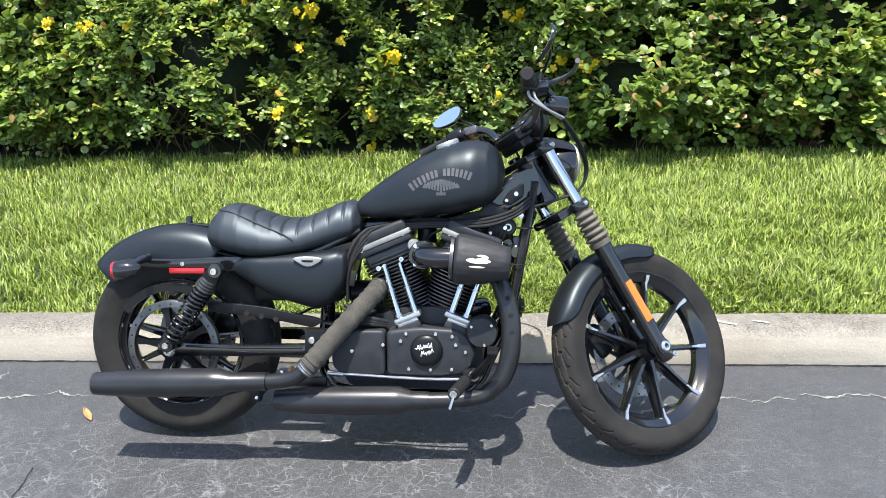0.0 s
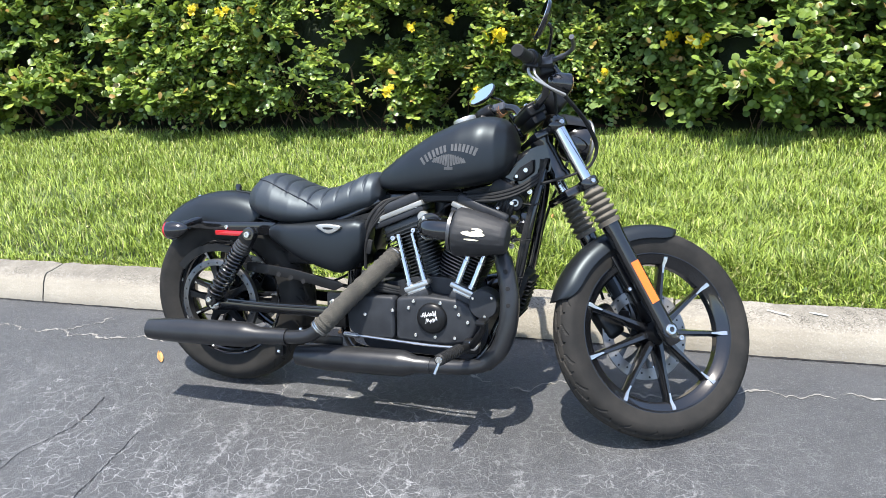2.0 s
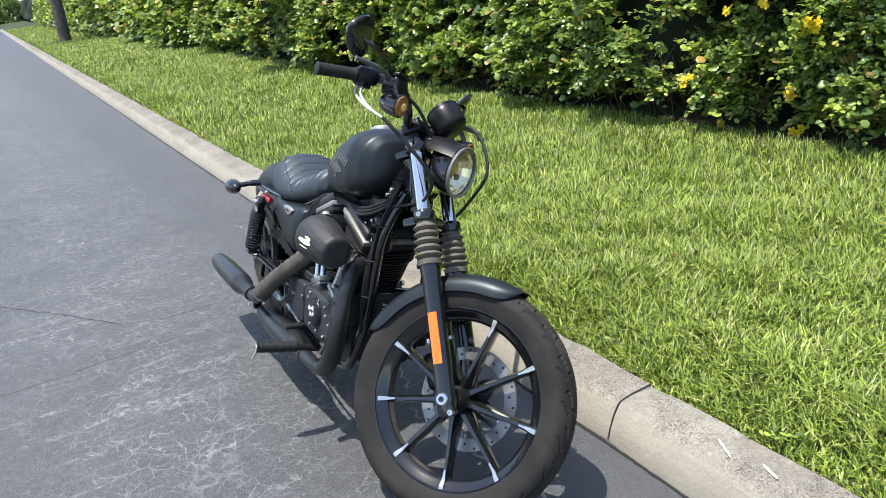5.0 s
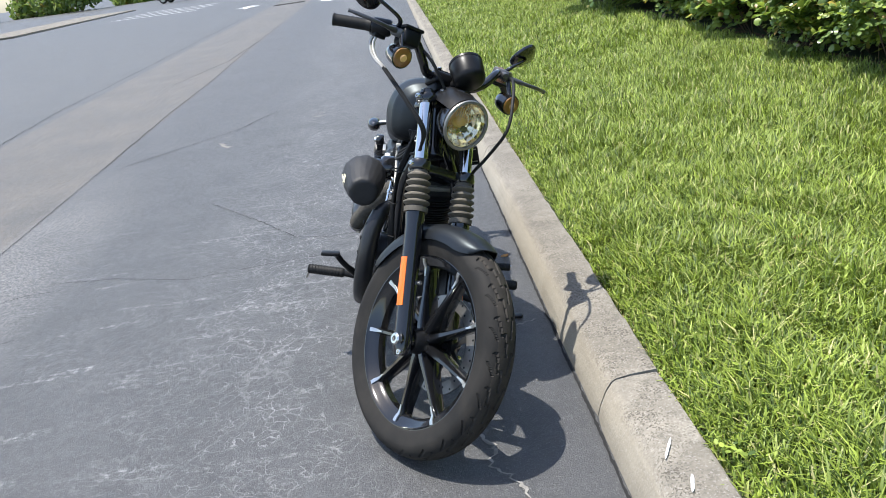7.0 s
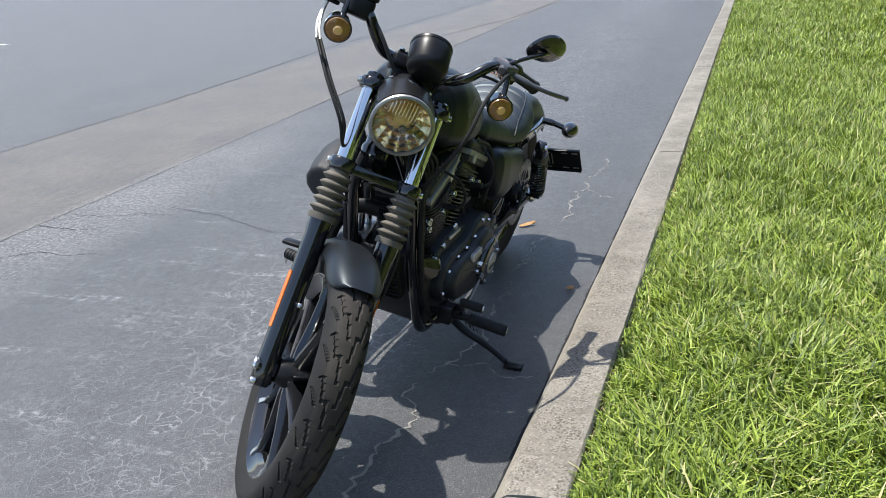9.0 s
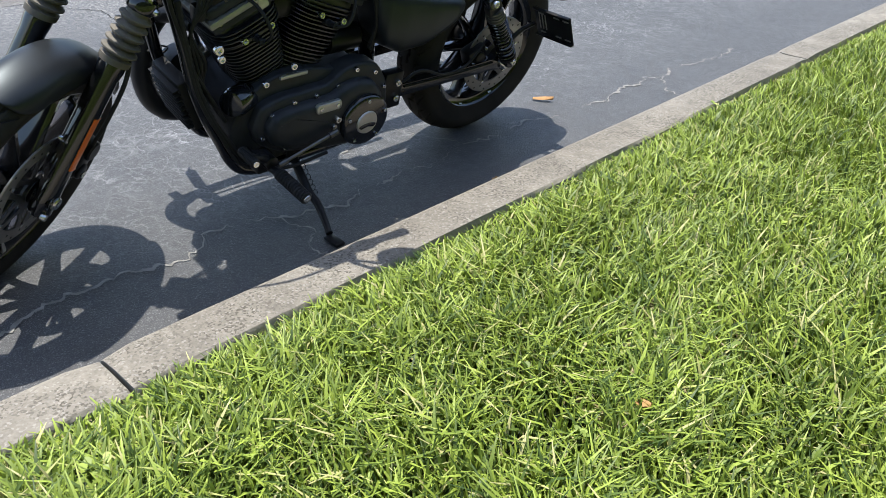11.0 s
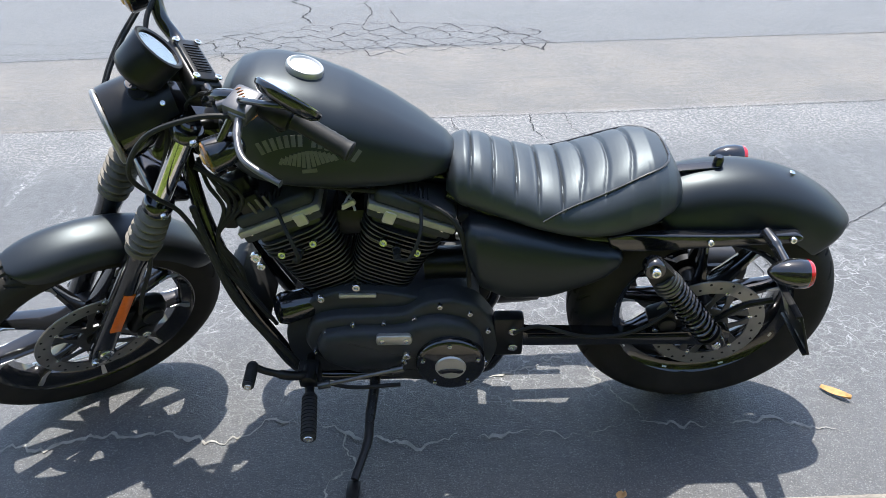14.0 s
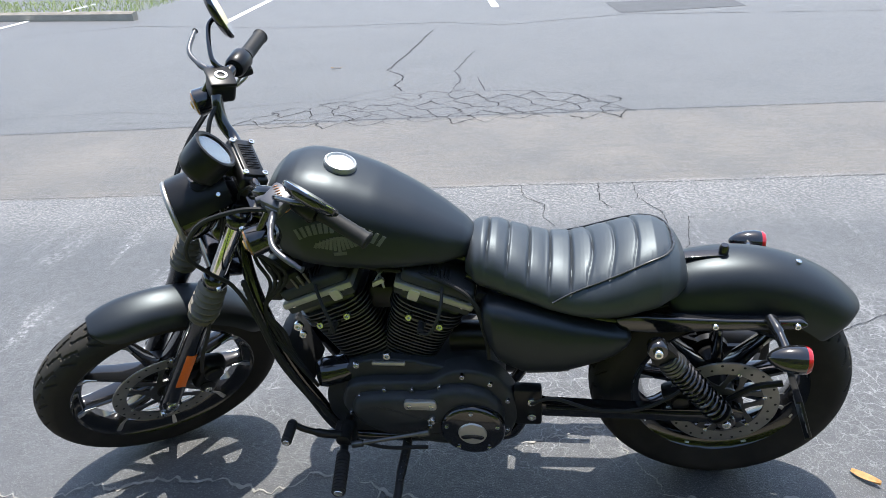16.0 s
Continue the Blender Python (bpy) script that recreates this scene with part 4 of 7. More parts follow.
# belt pulley on the right of the rear wheel
part("pulley", [lathe([(0, 0.128), (0, 0.146), (0.003, 0.150), (0.022, 0.150), (0.025, 0.146), (0.025, 0.128)], REAR - Y * 0.088, REAR - Y * 1.1, 72, True)], PULLEY, rear_wheel, "dark drive pulley")
web = [lathe([(0, 0.025), (0, 0.050), (0.02, 0.050), (0.02, 0.025)], REAR - Y * 0.088, REAR - Y * 1.1, 32, True)]
for k in range(5):
    a = k * 2 * math.pi / 5 + 0.5
    d, t = Vector((math.cos(a), 0, math.sin(a))), Vector((-math.sin(a), 0, math.cos(a)))
    web.append(loft([[REAR + d * rr - Y * 0.090 - t * hw, REAR + d * rr - Y * 0.090 + t * hw, REAR + d * rr - Y * 0.104 + t * hw * 0.8, REAR + d * rr - Y * 0.104 - t * hw * 0.8] for rr, hw in ((0.045, 0.016), (0.09, 0.010), (0.131, 0.017))]))
part("pulley_web", web, SATIN, rear_wheel)
studs = []
for k in range(24):
    a = k * 2 * math.pi / 24
    studs.append(disc(REAR - Y * 0.1126 + Vector((math.cos(a) * 0.138, 0, math.sin(a) * 0.138)), -Y, 0.0035, 0.0012, 8, 0.0002))
part("pulley_hole", studs, CRACK_DARK, rear_wheel)

# tank
T_TOP = [(0.572, 0.760), (0.60, 0.790), (0.65, 0.828), (0.705, 0.866), (0.787, 0.914), (0.85, 0.941), (0.885, 0.953), (0.93, 0.963), (0.965, 0.965), (1.0, 0.957), (1.025, 0.937), (1.043, 0.905), (1.051, 0.868)]
T_LOW = [(0.572, 0.742), (0.60, 0.728), (0.65, 0.722), (0.80, 0.728), (0.90, 0.740), (0.98, 0.758), (1.02, 0.780), (1.043, 0.815), (1.051, 0.850)]
T_HALF = [(0.572, 0.024), (0.60, 0.058), (0.65, 0.088), (0.72, 0.115), (0.80, 0.135), (0.88, 0.145), (0.95, 0.146), (1.0, 0.128), (1.03, 0.096), (1.045, 0.060), (1.051, 0.025)]


def tank_ring(x, n=40):
    top, low, half = interp(x, T_TOP), interp(x, T_LOW), interp(x, T_HALF)
    h = top - low
    ring = []
    for k in range(n):
        a = 2 * math.pi * k / n
        c, s = math.cos(a), math.sin(a)
        e = 0.82 if s > 0 else 0.55
        w = half * math.copysign(abs(c) ** (0.62 if s > 0 else 0.55), c)
        mid = low + h * 0.36
        z = mid + (h * 0.64 * s ** 0.80 if s > 0 else -h * 0.36 * abs(s) ** 0.62)
        if s > 0:
            w *= 1 - 0.06 * s * s
        ring.append((x, w, z))
    return ring


def tank_side(x, z):
    """Half width of the tank's skin at x and height z."""
    pts = [(p[2], abs(p[1])) for p in tank_ring(x, 120) if p[1] >= 0 and p[2] >= interp(x, T_LOW) + 0.3 * (interp(x, T_TOP) - interp(x, T_LOW))]
    pts.sort()
    return float(np.interp(z, [p[0] for p in pts], [p[1] for p in pts]))


tank = part("fuel_tank", loft([tank_ring(x) for x in np.concatenate([np.linspace(0.572, 0.62, 8), np.linspace(0.63, 0.98, 30), np.linspace(0.985, 1.051, 14)])]), DENIM, bike, "satin black peanut fuel tank", angle=60)
part("fuel_cap", [lathe([(-0.002, 0), (-0.002, 0.033), (0.004, 0.0365), (0.020, 0.0375), (0.0245, 0.0355), (0.0255, 0.0320), (0.0215, 0.0285), (0.0200, 0.012), (0.0205, 0)], (0.876, 0.004, 0.936), (0.846, 0.004, 1.02), 40)], ALU, tank, "brushed aluminium fuel cap")
part("cap_gasket", lathe([(0, 0), (0, 0.034), (0.010, 0.034), (0.010, 0)], (0.879, 0.004, 0.928), (0.849, 0.004, 1.012), 32), RUBBER, tank)


def tank_print(cx, cz, su, sz, s, tilt):
    """A small flat patch on the tank's skin."""
    pts = []
    for u, w in ((-su, -sz), (su, -sz), (su, sz), (-su, sz)):
        x, z = cx + u * math.cos(tilt) - w * math.sin(tilt), cz + u * math.sin(tilt) + w * math.cos(tilt)
        pts.append((x, s * (tank_side(x, z) + 0.0012), z))
    back = [(p[0], p[1] - s * 0.001, p[2]) for p in pts]
    return loft([pts, back])


for s in (-1, 1):
    bars = []
    for k in range(15):
        if k == 7:
            continue
        f = (k - 7) / 7
        bars.append(tank_print(0.860 + f * 0.088, 0.868 - 0.026 * f * f + 0.016 * f, 0.0042, 0.0105 + 0.002 * abs(f), s, -0.55 * f + 0.14))
    part("print_bar", bars, DECAL, tank, "dull grey printed bar")
    wing = []
    for k in range(13):
        f = (k - 6) / 6
        wing.append(tank_print(0.862 + f * 0.050, 0.830 - 0.010 * f * f + 0.010 * abs(f), 0.0034, 0.016 * (1 - 0.72 * abs(f)) + 0.003, s, 0.5 * f))
    wing.append(tank_print(0.862, 0.806, 0.014, 0.0045, s, 0))
    part("print_crest", wing, DECAL, tank, "dull grey printed crest")

# seat
S_TOP = [(0.100, 0.672), (0.108, 0.705), (0.125, 0.735), (0.15, 0.757), (0.18, 0.767), (0.215, 0.764), (0.26, 0.747), (0.31, 0.728), (0.36, 0.717), (0.42, 0.724), (0.48, 0.748), (0.53, 0.771), (0.562, 0.779), (0.588, 0.768), (0.602, 0.735)]
S_LOW = [(0.100, 0.655), (0.13, 0.635), (0.18, 0.615), (0.26, 0.600), (0.34, 0.602), (0.42, 0.616), (0.50, 0.640), (0.57, 0.660), (0.602, 0.690)]
S_HALF = [(0.100, 0.045), (0.11, 0.075), (0.13, 0.105), (0.17, 0.132), (0.23, 0.148), (0.30, 0.150), (0.36, 0.142), (0.44, 0.126), (0.52, 0.112), (0.58, 0.098), (0.602, 0.070)]
PIPE_F = [(0.134, 1.0), (0.143, 0.78), (0.165, 0.60), (0.20, 0.52), (0.25, 0.47), (0.30, 0.42), (0.34, 0.34), (0.375, 0.20), (0.405, 0.0)]
PLEATS = (0.215, 0.264, 0.312, 0.360, 0.408, 0.455, 0.502, 0.548)


def seat_ring(x, n=44):
    top, low, half = interp(x, S_TOP), interp(x, S_LOW), interp(x, S_HALF)
    ring = []
    for k in range(n):
        a = 2 * math.pi * k / n
        c, s = math.cos(a), math.sin(a)
        w = half * math.copysign(abs(c) ** 0.72, c)
        mid = low + (top - low) * 0.42
        z = mid + ((top - mid) * s ** 0.80 if s > 0 else -(mid - low) * abs(s) ** 0.7)
        if s > 0:
            w *= 1 - 0.16 * s
        f = min(a, math.pi - a) / (math.pi / 2)
        if s > 0.02 and x > 0.145 and f > interp(x, PIPE_F):
            d = [abs(x - p - 0.030 * (abs(w) / half) ** 2 * (1 if x < 0.33 else 0.2)) for p in PLEATS]
            dip = min(d)
            z += (0.0026 * min(1, dip / 0.020) ** 0.6 - 0.0056 * math.exp(-(dip / 0.0030) ** 2)) * min(1, s * 2)
        ring.append((x, w, z))
    return ring


seat = part("seat", loft([seat_ring(x) for x in np.concatenate([np.linspace(0.100, 0.14, 12), np.linspace(0.143, 0.572, 200), np.linspace(0.575, 0.602, 9)])]), LEATHER, bike, "pleated black leather solo seat", angle=70)


def seat_at(x, f, lift):
    """A point over the seat's skin; f runs from the side's middle (0) to the crown (1)."""
    top, low, half = interp(x, S_TOP), interp(x, S_LOW), interp(x, S_HALF)
    a = f * math.pi / 2
    mid = low + (top - low) * 0.42
    w = half * math.cos(a) ** 0.72 * (1 - 0.16 * math.sin(a))
    z = mid + (top - mid) * max(0.0, math.sin(a)) ** 0.80
    return Vector((x, w + lift * math.cos(a), z + lift * math.sin(a)))


def seat_seam(lift):
    half = smooth_path([tuple(seat_at(x, f, lift)) for x, f in ((0.405, 0.02), (0.375, 0.20), (0.34, 0.34), (0.30, 0.42), (0.25, 0.47), (0.20, 0.52), (0.165, 0.60), (0.147, 0.72), (0.137, 0.90))], 6)
    half = [Vector(q) for q in half]
    return half + [Vector((q.x, -q.y, q.z)) for q in half[::-1]]


part("piping", sweep(seat_seam(0.0028), 0.0024, 8), PIPING, seat, "raised piping round the seat panel")
part("seat_pan", slab(filleted([(0.14, 0.622), (0.26, 0.598), (0.42, 0.610), (0.58, 0.655), (0.58, 0.635), (0.42, 0.594), (0.24, 0.585)], 0.01), -0.09, 0.09, 0.004), RUBBER, seat)


# fenders
def fender(c, radius, a0, a1, half, skirt, n=44, thick=0.003, m=None, taper=0.25, tip=0.45, run=0.07):
    """A mudguard: an arch round c with rolled sides and real thickness."""
    rings = []
    for i in range(n + 1):
        f = i / n
        a = radians(a0 + (a1 - a0) * f)
        end = min(1.0, min(f, 1 - f) / run)
        hw = half * (1 - taper * (1 - math.sqrt(1 - (1 - end) ** 2)))
        sk = skirt * (tip + (1 - tip) * math.sqrt(1 - (1 - end) ** 2))
        outer, inner = [], []
        for k in range(17):
            t = -1 + 2 * k / 16
            ang = t * math.pi / 2
            w = hw * math.copysign(abs(math.sin(ang)) ** 0.80, ang)
            r = radius - sk * (1 - abs(math.cos(ang)) ** 0.75) * (1 if abs(t) > 0.999 else 1)
            outer.append((w, r))
            inner.append((w * (1 - thick / hw), r - thick * (1 - abs(t))))
        ring = outer + inner[::-1]
        rings.append([(c.x + r * math.cos(a), c.y + w, c.z + r * math.sin(a)) for w, r in ring])
    return loft(rings)


rear_fender = part("rear_fender", fender(REAR, 0.385, 62, 137.5, 0.092, 0.105, taper=0.4), DENIM, bike, "satin black chopped rear mudguard", angle=60)
front_fender = part("front_fender", fender(FRONT, 0.342, 77, 167, 0.062, 0.052, taper=0.55, tip=0.08, run=0.16), DENIM, bike, "satin black front mudguard", m=STEER, angle=60)
for x in (0.022, -0.143):
    z = REAR.z + math.sqrt(0.385 ** 2 - (x - REAR.x) ** 2)
    if x > 0:
        part("seat_bracket", [slab(filleted([(0.02, z), (0.12, z - 0.010), (0.12, z - 0.004), (0.02, z + 0.004)], 0.002), -0.012, 0.012, 0.002), lathe([(0, 0), (0, 0.011), (0.018, 0.011), (0.024, 0.008), (0.024, 0)], (x, 0, z), (x - 0.04, 0, z + 1), 16)], GLOSS, rear_fender, "black knurled seat screw on a strap")
    else:
        part("fender_bolt", bolt((x, 0, z - 0.001), (x - REAR.x, 0, z - REAR.z), 0.007, 0.006), BOLT, rear_fender)

# rear frame struts, signals, shocks
for s in (-1, 1):
    strut = part("fender_strut", slab(filleted([(0.265, 0.604), (0.255, 0.568), (0.18, 0.562), (0.02, 0.571), (-0.14, 0.578), (-0.155, 0.590), (-0.14, 0.602), (0.02, 0.602), (0.15, 0.607), (0.22, 0.612)], 0.01), s * 0.096, s * 0.118, 0.006), GLOSS, bike, "gloss black mudguard strut")
    for x, z in ((0.045, 0.587), (-0.128, 0.590)):
        part("strut_bolt", bolt((x, s * 0.117, z), (0, s, 0), 0.0075, 0.007), BOLT, strut)
    tip = Vector((-0.100, s * 0.216, 0.582))
    sig = part("rear_signal", [lathe([(-0.006, 0), (-0.004, 0.006), (0.004, 0.014), (0.016, 0.0215), (0.032, 0.0275), (0.052, 0.0310), (0.068, 0.0315), (0.070, 0.0305), (0.070, 0)], tip + Vector((0.052, 0, 0.006)), tip + Vector((-1, 0, -0.10)), 28),
                               pipe([(-0.070, s * 0.110, 0.606), (-0.078, s * 0.150, 0.602), (-0.085, s * 0.196, 0.592)], [0.013] * 9 + [0.011] * 8, 8, 14)], GLOSS, bike, "gloss black bullet turn signal")
    part("signal_lens", lathe([(0.001, 0), (0.001, 0.0305), (0.007, 0.0300), (0.012, 0.0270), (0.014, 0.018), (0.0145, 0.0)], tip + Vector((-0.016, 0, -0.0008)), tip + Vector((-1, 0, -0.10)), 28), RED, sig, "red brake and turn lens")
    top, bot = Vector((0.176, s * 0.180, 0.576)), Vector((0.002, s * 0.160, 0.338))
    ax = (top - bot).normalized()
    L = (top - bot).length
    wide = ax.cross(Y).normalized()
    shock = part("rear_shock", [lathe([(0.02, 0), (0.02, 0.009), (L * 0.5, 0.009), (L * 0.5, 0.017), (L - 0.05, 0.017), (L - 0.05, 0)], bot, top, 20),
                                lathe([(0.020, 0.010), (0.020, 0.026), (0.024, 0.030), (0.030, 0.029), (0.030, 0.010)], bot, top, 28),
                                loft([[top - ax * h + Y * s * y + wide * u for y, u in ((-0.013, -r), (0.013, -r), (0.017, 0), (0.013, r), (-0.013, r), (-0.017, 0))] for h, r in ((-0.010, 0.014), (0.0, 0.021), (0.020, 0.024), (0.040, 0.026))]),
                                ], SATIN, bike, "black rear shock absorber")
    w = ax.cross(wide)
    coil = []
    turns = 12
    n = turns * 18
    for k in range(n + 1):
        a = 2 * math.pi * k / 18
        g = k / n
        h = 0.032 + (L - 0.104) * (g + 0.035 * math.sin(math.pi * g))
        coil.append(bot + ax * h + (wide * math.cos(a) + w * math.sin(a)) * 0.0275)
    part("spring", sweep(coil, 0.0037, 7), GLOSS, shock, "black coil spring")
    part("collar", [lathe([(L - z, 0.014), (L - z, 0.0290 + d), (L - z + 0.002, 0.0302 + d), (L - z + 0.006, 0.0302 + d), (L - z + 0.008, 0.0290 + d), (L - z + 0.008, 0.014)], bot, top, 28) for z, d in ((0.072, 0.001), (0.062, 0.0), (0.052, -0.002), (0.043, -0.004))], PULLEY, shock, "stepped steel preload collar")
    eye = [lathe([(-0.016, 0), (-0.016, 0.020), (-0.012, 0.023), (0.012, 0.023), (0.016, 0.020), (0.016, 0)], p, p + Y, 24) for p in (top, bot)]
    part("shock_eye", eye, GLOSS, shock)
    part("shock_bolt", [bolt(p + Vector((0, s * 0.014, 0)), (0, s, 0), 0.011, 0.011) for p in (top, bot)], BOLT, shock)
    part("axle_nut", [lathe([(0, 0), (0, 0.019), (0.004, 0.020), (0.012, 0.016), (0.016, 0.012), (0.016, 0.007), (0.006, 0.006), (0.006, 0)], REAR + Vector((0.0, s * 0.138, -0.006)), REAR + Vector((0, s * 1.1, -0.006)), 20)], BOLT, bike, "zinc rear axle nut")
    arm = part("swingarm", [loft([[(x, s * (yy - 0.016), z - h), (x, s * (yy + 0.012), z - h), (x, s * (yy + 0.016), z), (x, s * (yy + 0.012), z + h), (x, s * (yy - 0.016), z + h), (x, s * (yy - 0.020), z)] for x, yy, z, h in
                                  ((-0.045, 0.120, 0.316, 0.015), (-0.02, 0.122, 0.316, 0.027), (0.05, 0.122, 0.315, 0.020), (0.22, 0.118, 0.312, 0.017), (0.42, 0.112, 0.312, 0.020), (0.50, 0.10, 0.318, 0.026))])], GLOSS, bike, "gloss black swingarm tube")
    part("swingarm_seam", pipe([(0.05, s * 0.137, 0.327), (0.22, s * 0.134, 0.324), (0.42, s * 0.128, 0.326)], 0.0035, 5, 6), SATIN, arm)
part("reflector", block((0.060, -0.124, 0.566), (0.115, 0.008, 0.018), None, 0.003), RED, bike, "red side reflector bar")

# licence plate bracket at the left rear, with no plate
pw = Vector((0.020, 0.165, 0.036)).normalized()
pu = (Vector((0.030, 0.0, 0.088)) - pw * pw.dot(Vector((0.030, 0.0, 0.088)))).normalized()
pn = pw.cross(pu)
pm = Matrix((pn, pw, pu)).transposed().to_4x4()
pc = Vector((-0.137, 0.199, 0.449))
bracket = part("plate_bracket", [block(pc, (0.005, 0.168, 0.098), pm, 0.002), block(pc + pm @ Vector((0.006, 0, 0.046)), (0.012, 0.166, 0.006), pm, 0.002), block(pc + pm @ Vector((0.006, 0, -0.046)), (0.012, 0.166, 0.006), pm, 0.002), pipe([(-0.01, 0.120, 0.36), (-0.06, 0.128, 0.41), (-0.12, 0.132, 0.43)], 0.008, 6, 8)], SATIN, bike, "empty black side-mounted plate bracket")
slots = []
for k in range(3):
    slots.append(block(pc + pm @ Vector((0.0032, -0.062 + 0.014 * k, 0.004)), (0.002, 0.004, 0.052), pm, 0.0005))
for z in (-0.034, 0.032):
    for y in (-0.052, 0.020, 0.062):
        slots.append(block(pc + pm @ Vector((0.0032, y, z)), (0.002, 0.026, 0.005), pm, 0.0005))
part("bracket_slot", slots, ALU, bracket, "bright slots in the bracket")

# side covers
def pod(tops, lows, outs, s):
    """A rounded tank or cover bulging to one side."""
    xs = np.concatenate([np.linspace(tops[0][0], tops[0][0] + 0.04, 9), np.linspace(tops[0][0] + 0.05, tops[-1][0] - 0.045, 20), np.linspace(tops[-1][0] - 0.04, tops[-1][0], 10)])
    skin = []
    for x in xs:
        hi, lo, out = interp(x, tops), interp(x, lows), interp(x, outs)
        ring = []
        for k in range(36):
            a = 2 * math.pi * k / 36
            c, q = math.cos(a), math.sin(a)
            zz = (hi + lo) / 2 + (hi - lo) / 2 * math.copysign(abs(q) ** 0.62, q)
            yy = 0.085 + (out - 0.085) * math.copysign(abs(c) ** 0.50, c) * (1 - 0.10 * max(0, -q))
            ring.append((x, s * yy, zz))
        skin.append(ring)
    return loft(skin)


cover_r = part("side_cover", pod([(0.206, 0.572), (0.218, 0.598), (0.245, 0.612), (0.40, 0.622), (0.54, 0.634), (0.565, 0.626), (0.578, 0.600)],
                                 [(0.206, 0.560), (0.225, 0.546), (0.32, 0.492), (0.40, 0.464), (0.47, 0.446), (0.52, 0.462), (0.555, 0.508), (0.578, 0.570)],
                                 [(0.206, 0.112), (0.218, 0.130), (0.28, 0.148), (0.40, 0.157), (0.52, 0.158), (0.56, 0.145), (0.578, 0.112)], -1), DENIM, bike, "satin black battery cover", angle=60)
part("cover_badge", [slab(rounded([(0.410, 0.612), (0.455, 0.618), (0.500, 0.611), (0.478, 0.592), (0.455, 0.586), (0.432, 0.594)], 4), -0.150, -0.1610, 0.003), ], ALU, cover_r, "bright oval badge")
part("badge_band", slab(rounded([(0.438, 0.607), (0.472, 0.607), (0.468, 0.601), (0.442, 0.601)], 3), -0.1605, -0.1622, 0.001), SATIN, cover_r)
O_TOP = [(0.226, 0.558), (0.235, 0.570), (0.26, 0.582), (0.40, 0.620), (0.52, 0.652), (0.555, 0.652), (0.570, 0.630)]
O_LOW = [(0.226, 0.545), (0.235, 0.525), (0.26, 0.503), (0.30, 0.480), (0.385, 0.448), (0.47, 0.446), (0.53, 0.478), (0.555, 0.530), (0.570, 0.590)]
O_OUT = [(0.226, 0.122), (0.235, 0.136), (0.27, 0.150), (0.36, 0.160), (0.48, 0.163), (0.54, 0.156), (0.562, 0.138), (0.570, 0.110)]
cover_l = part("oil_tank", pod(O_TOP, O_LOW, O_OUT, 1), DENIM, bike, "satin black oil tank", angle=60)
part("battery_box", block((0.40, 0, 0.535), (0.28, 0.18, 0.14), None, 0.01), SATIN, bike)

# frame
for s in (-1, 1):
    part("down_tube", pipe([(1.135, s * 0.028, 0.800), (1.124, s * 0.060, 0.730), (1.111, s * 0.082, 0.660), (1.096, s * 0.088, 0.580), (1.078, s * 0.090, 0.480), (1.050, s * 0.092, 0.385), (1.012, s * 0.094, 0.300), (0.975, s * 0.096, 0.218), (0.93, s * 0.098, 0.182), (0.85, s * 0.098, 0.175), (0.56, s * 0.098, 0.185), (0.49, s * 0.098, 0.23), (0.47, s * 0.098, 0.34)], 0.0155, 8, 14), GLOSS, bike, "gloss black frame down tube")
    part("seat_rail", pipe([(0.60, s * 0.060, 0.690), (0.45, s * 0.085, 0.620), (0.30, s * 0.095, 0.590), (0.20, s * 0.100, 0.590)], 0.014, 6, 12), GLOSS, bike)
part("backbone", pipe([(1.105, 0, 0.850), (0.95, 0, 0.770), (0.75, 0, 0.715), (0.58, 0, 0.690), (0.50, 0, 0.640), (0.47, 0, 0.36)], 0.024, 8, 16), GLOSS, bike, "gloss black frame backbone")
neck = part("steering_head", [lathe([(0, 0), (0, 0.034), (0.02, 0.036), (0.03, 0.030), (0.13, 0.030), (0.14, 0.036), (0.16, 0.034), (0.16, 0)], Vector((1.632, 0, 0)) + AX * 0.885, Vector((1.632, 0, 0)) + AX * 1.5, 28),
                              slab(filleted([(1.165, 0.80), (1.03, 0.735), (1.00, 0.760), (1.10, 0.870), (1.145, 0.880)], 0.02), -0.030, 0.030, 0.006)], GLOSS, bike, "black steering head")
for s in (-1, 1):
    part("neck_gusset", slab(filleted([(1.108, 0.835), (1.062, 0.805), (1.040, 0.772), (1.066, 0.762), (1.108, 0.792)], 0.010), s * 0.034, s * 0.048, 0.004), SATIN, bike)
    part("gusset_bolt", [bolt((1.085, s * 0.048, 0.800), (0, s, 0), 0.008, 0.008), bolt((1.056, s * 0.048, 0.780), (0, s, 0), 0.006, 0.006)], BOLT, bike)
part("ignition_switch", [lathe([(0, 0), (0, 0.026), (0.03, 0.026), (0.034, 0.022), (0.034, 0.012), (0.028, 0.010), (0.028, 0)], (1.06, -0.050, 0.700), (1.08, -1, 0.72), 22), block((1.02, -0.045, 0.735), (0.09, 0.05, 0.06), Matrix.Rotation(radians(25), 4, "Y"), 0.008)], SATIN, bike, "black ignition switch with coil")
part("switch_ring", lathe([(0, 0.007), (0, 0.012), (0.004, 0.011), (0.004, 0.007)], (1.0607, -0.0842, 0.7005), (1.08, -1, 0.72), 22, True), STEEL, bike)
regulator = part("regulator", block((1.064, 0, 0.40), (0.035, 0.13, 0.15), Matrix.Rotation(radians(18), 4, "Y"), 0.006), RUBBER, bike, "finned voltage regulator")
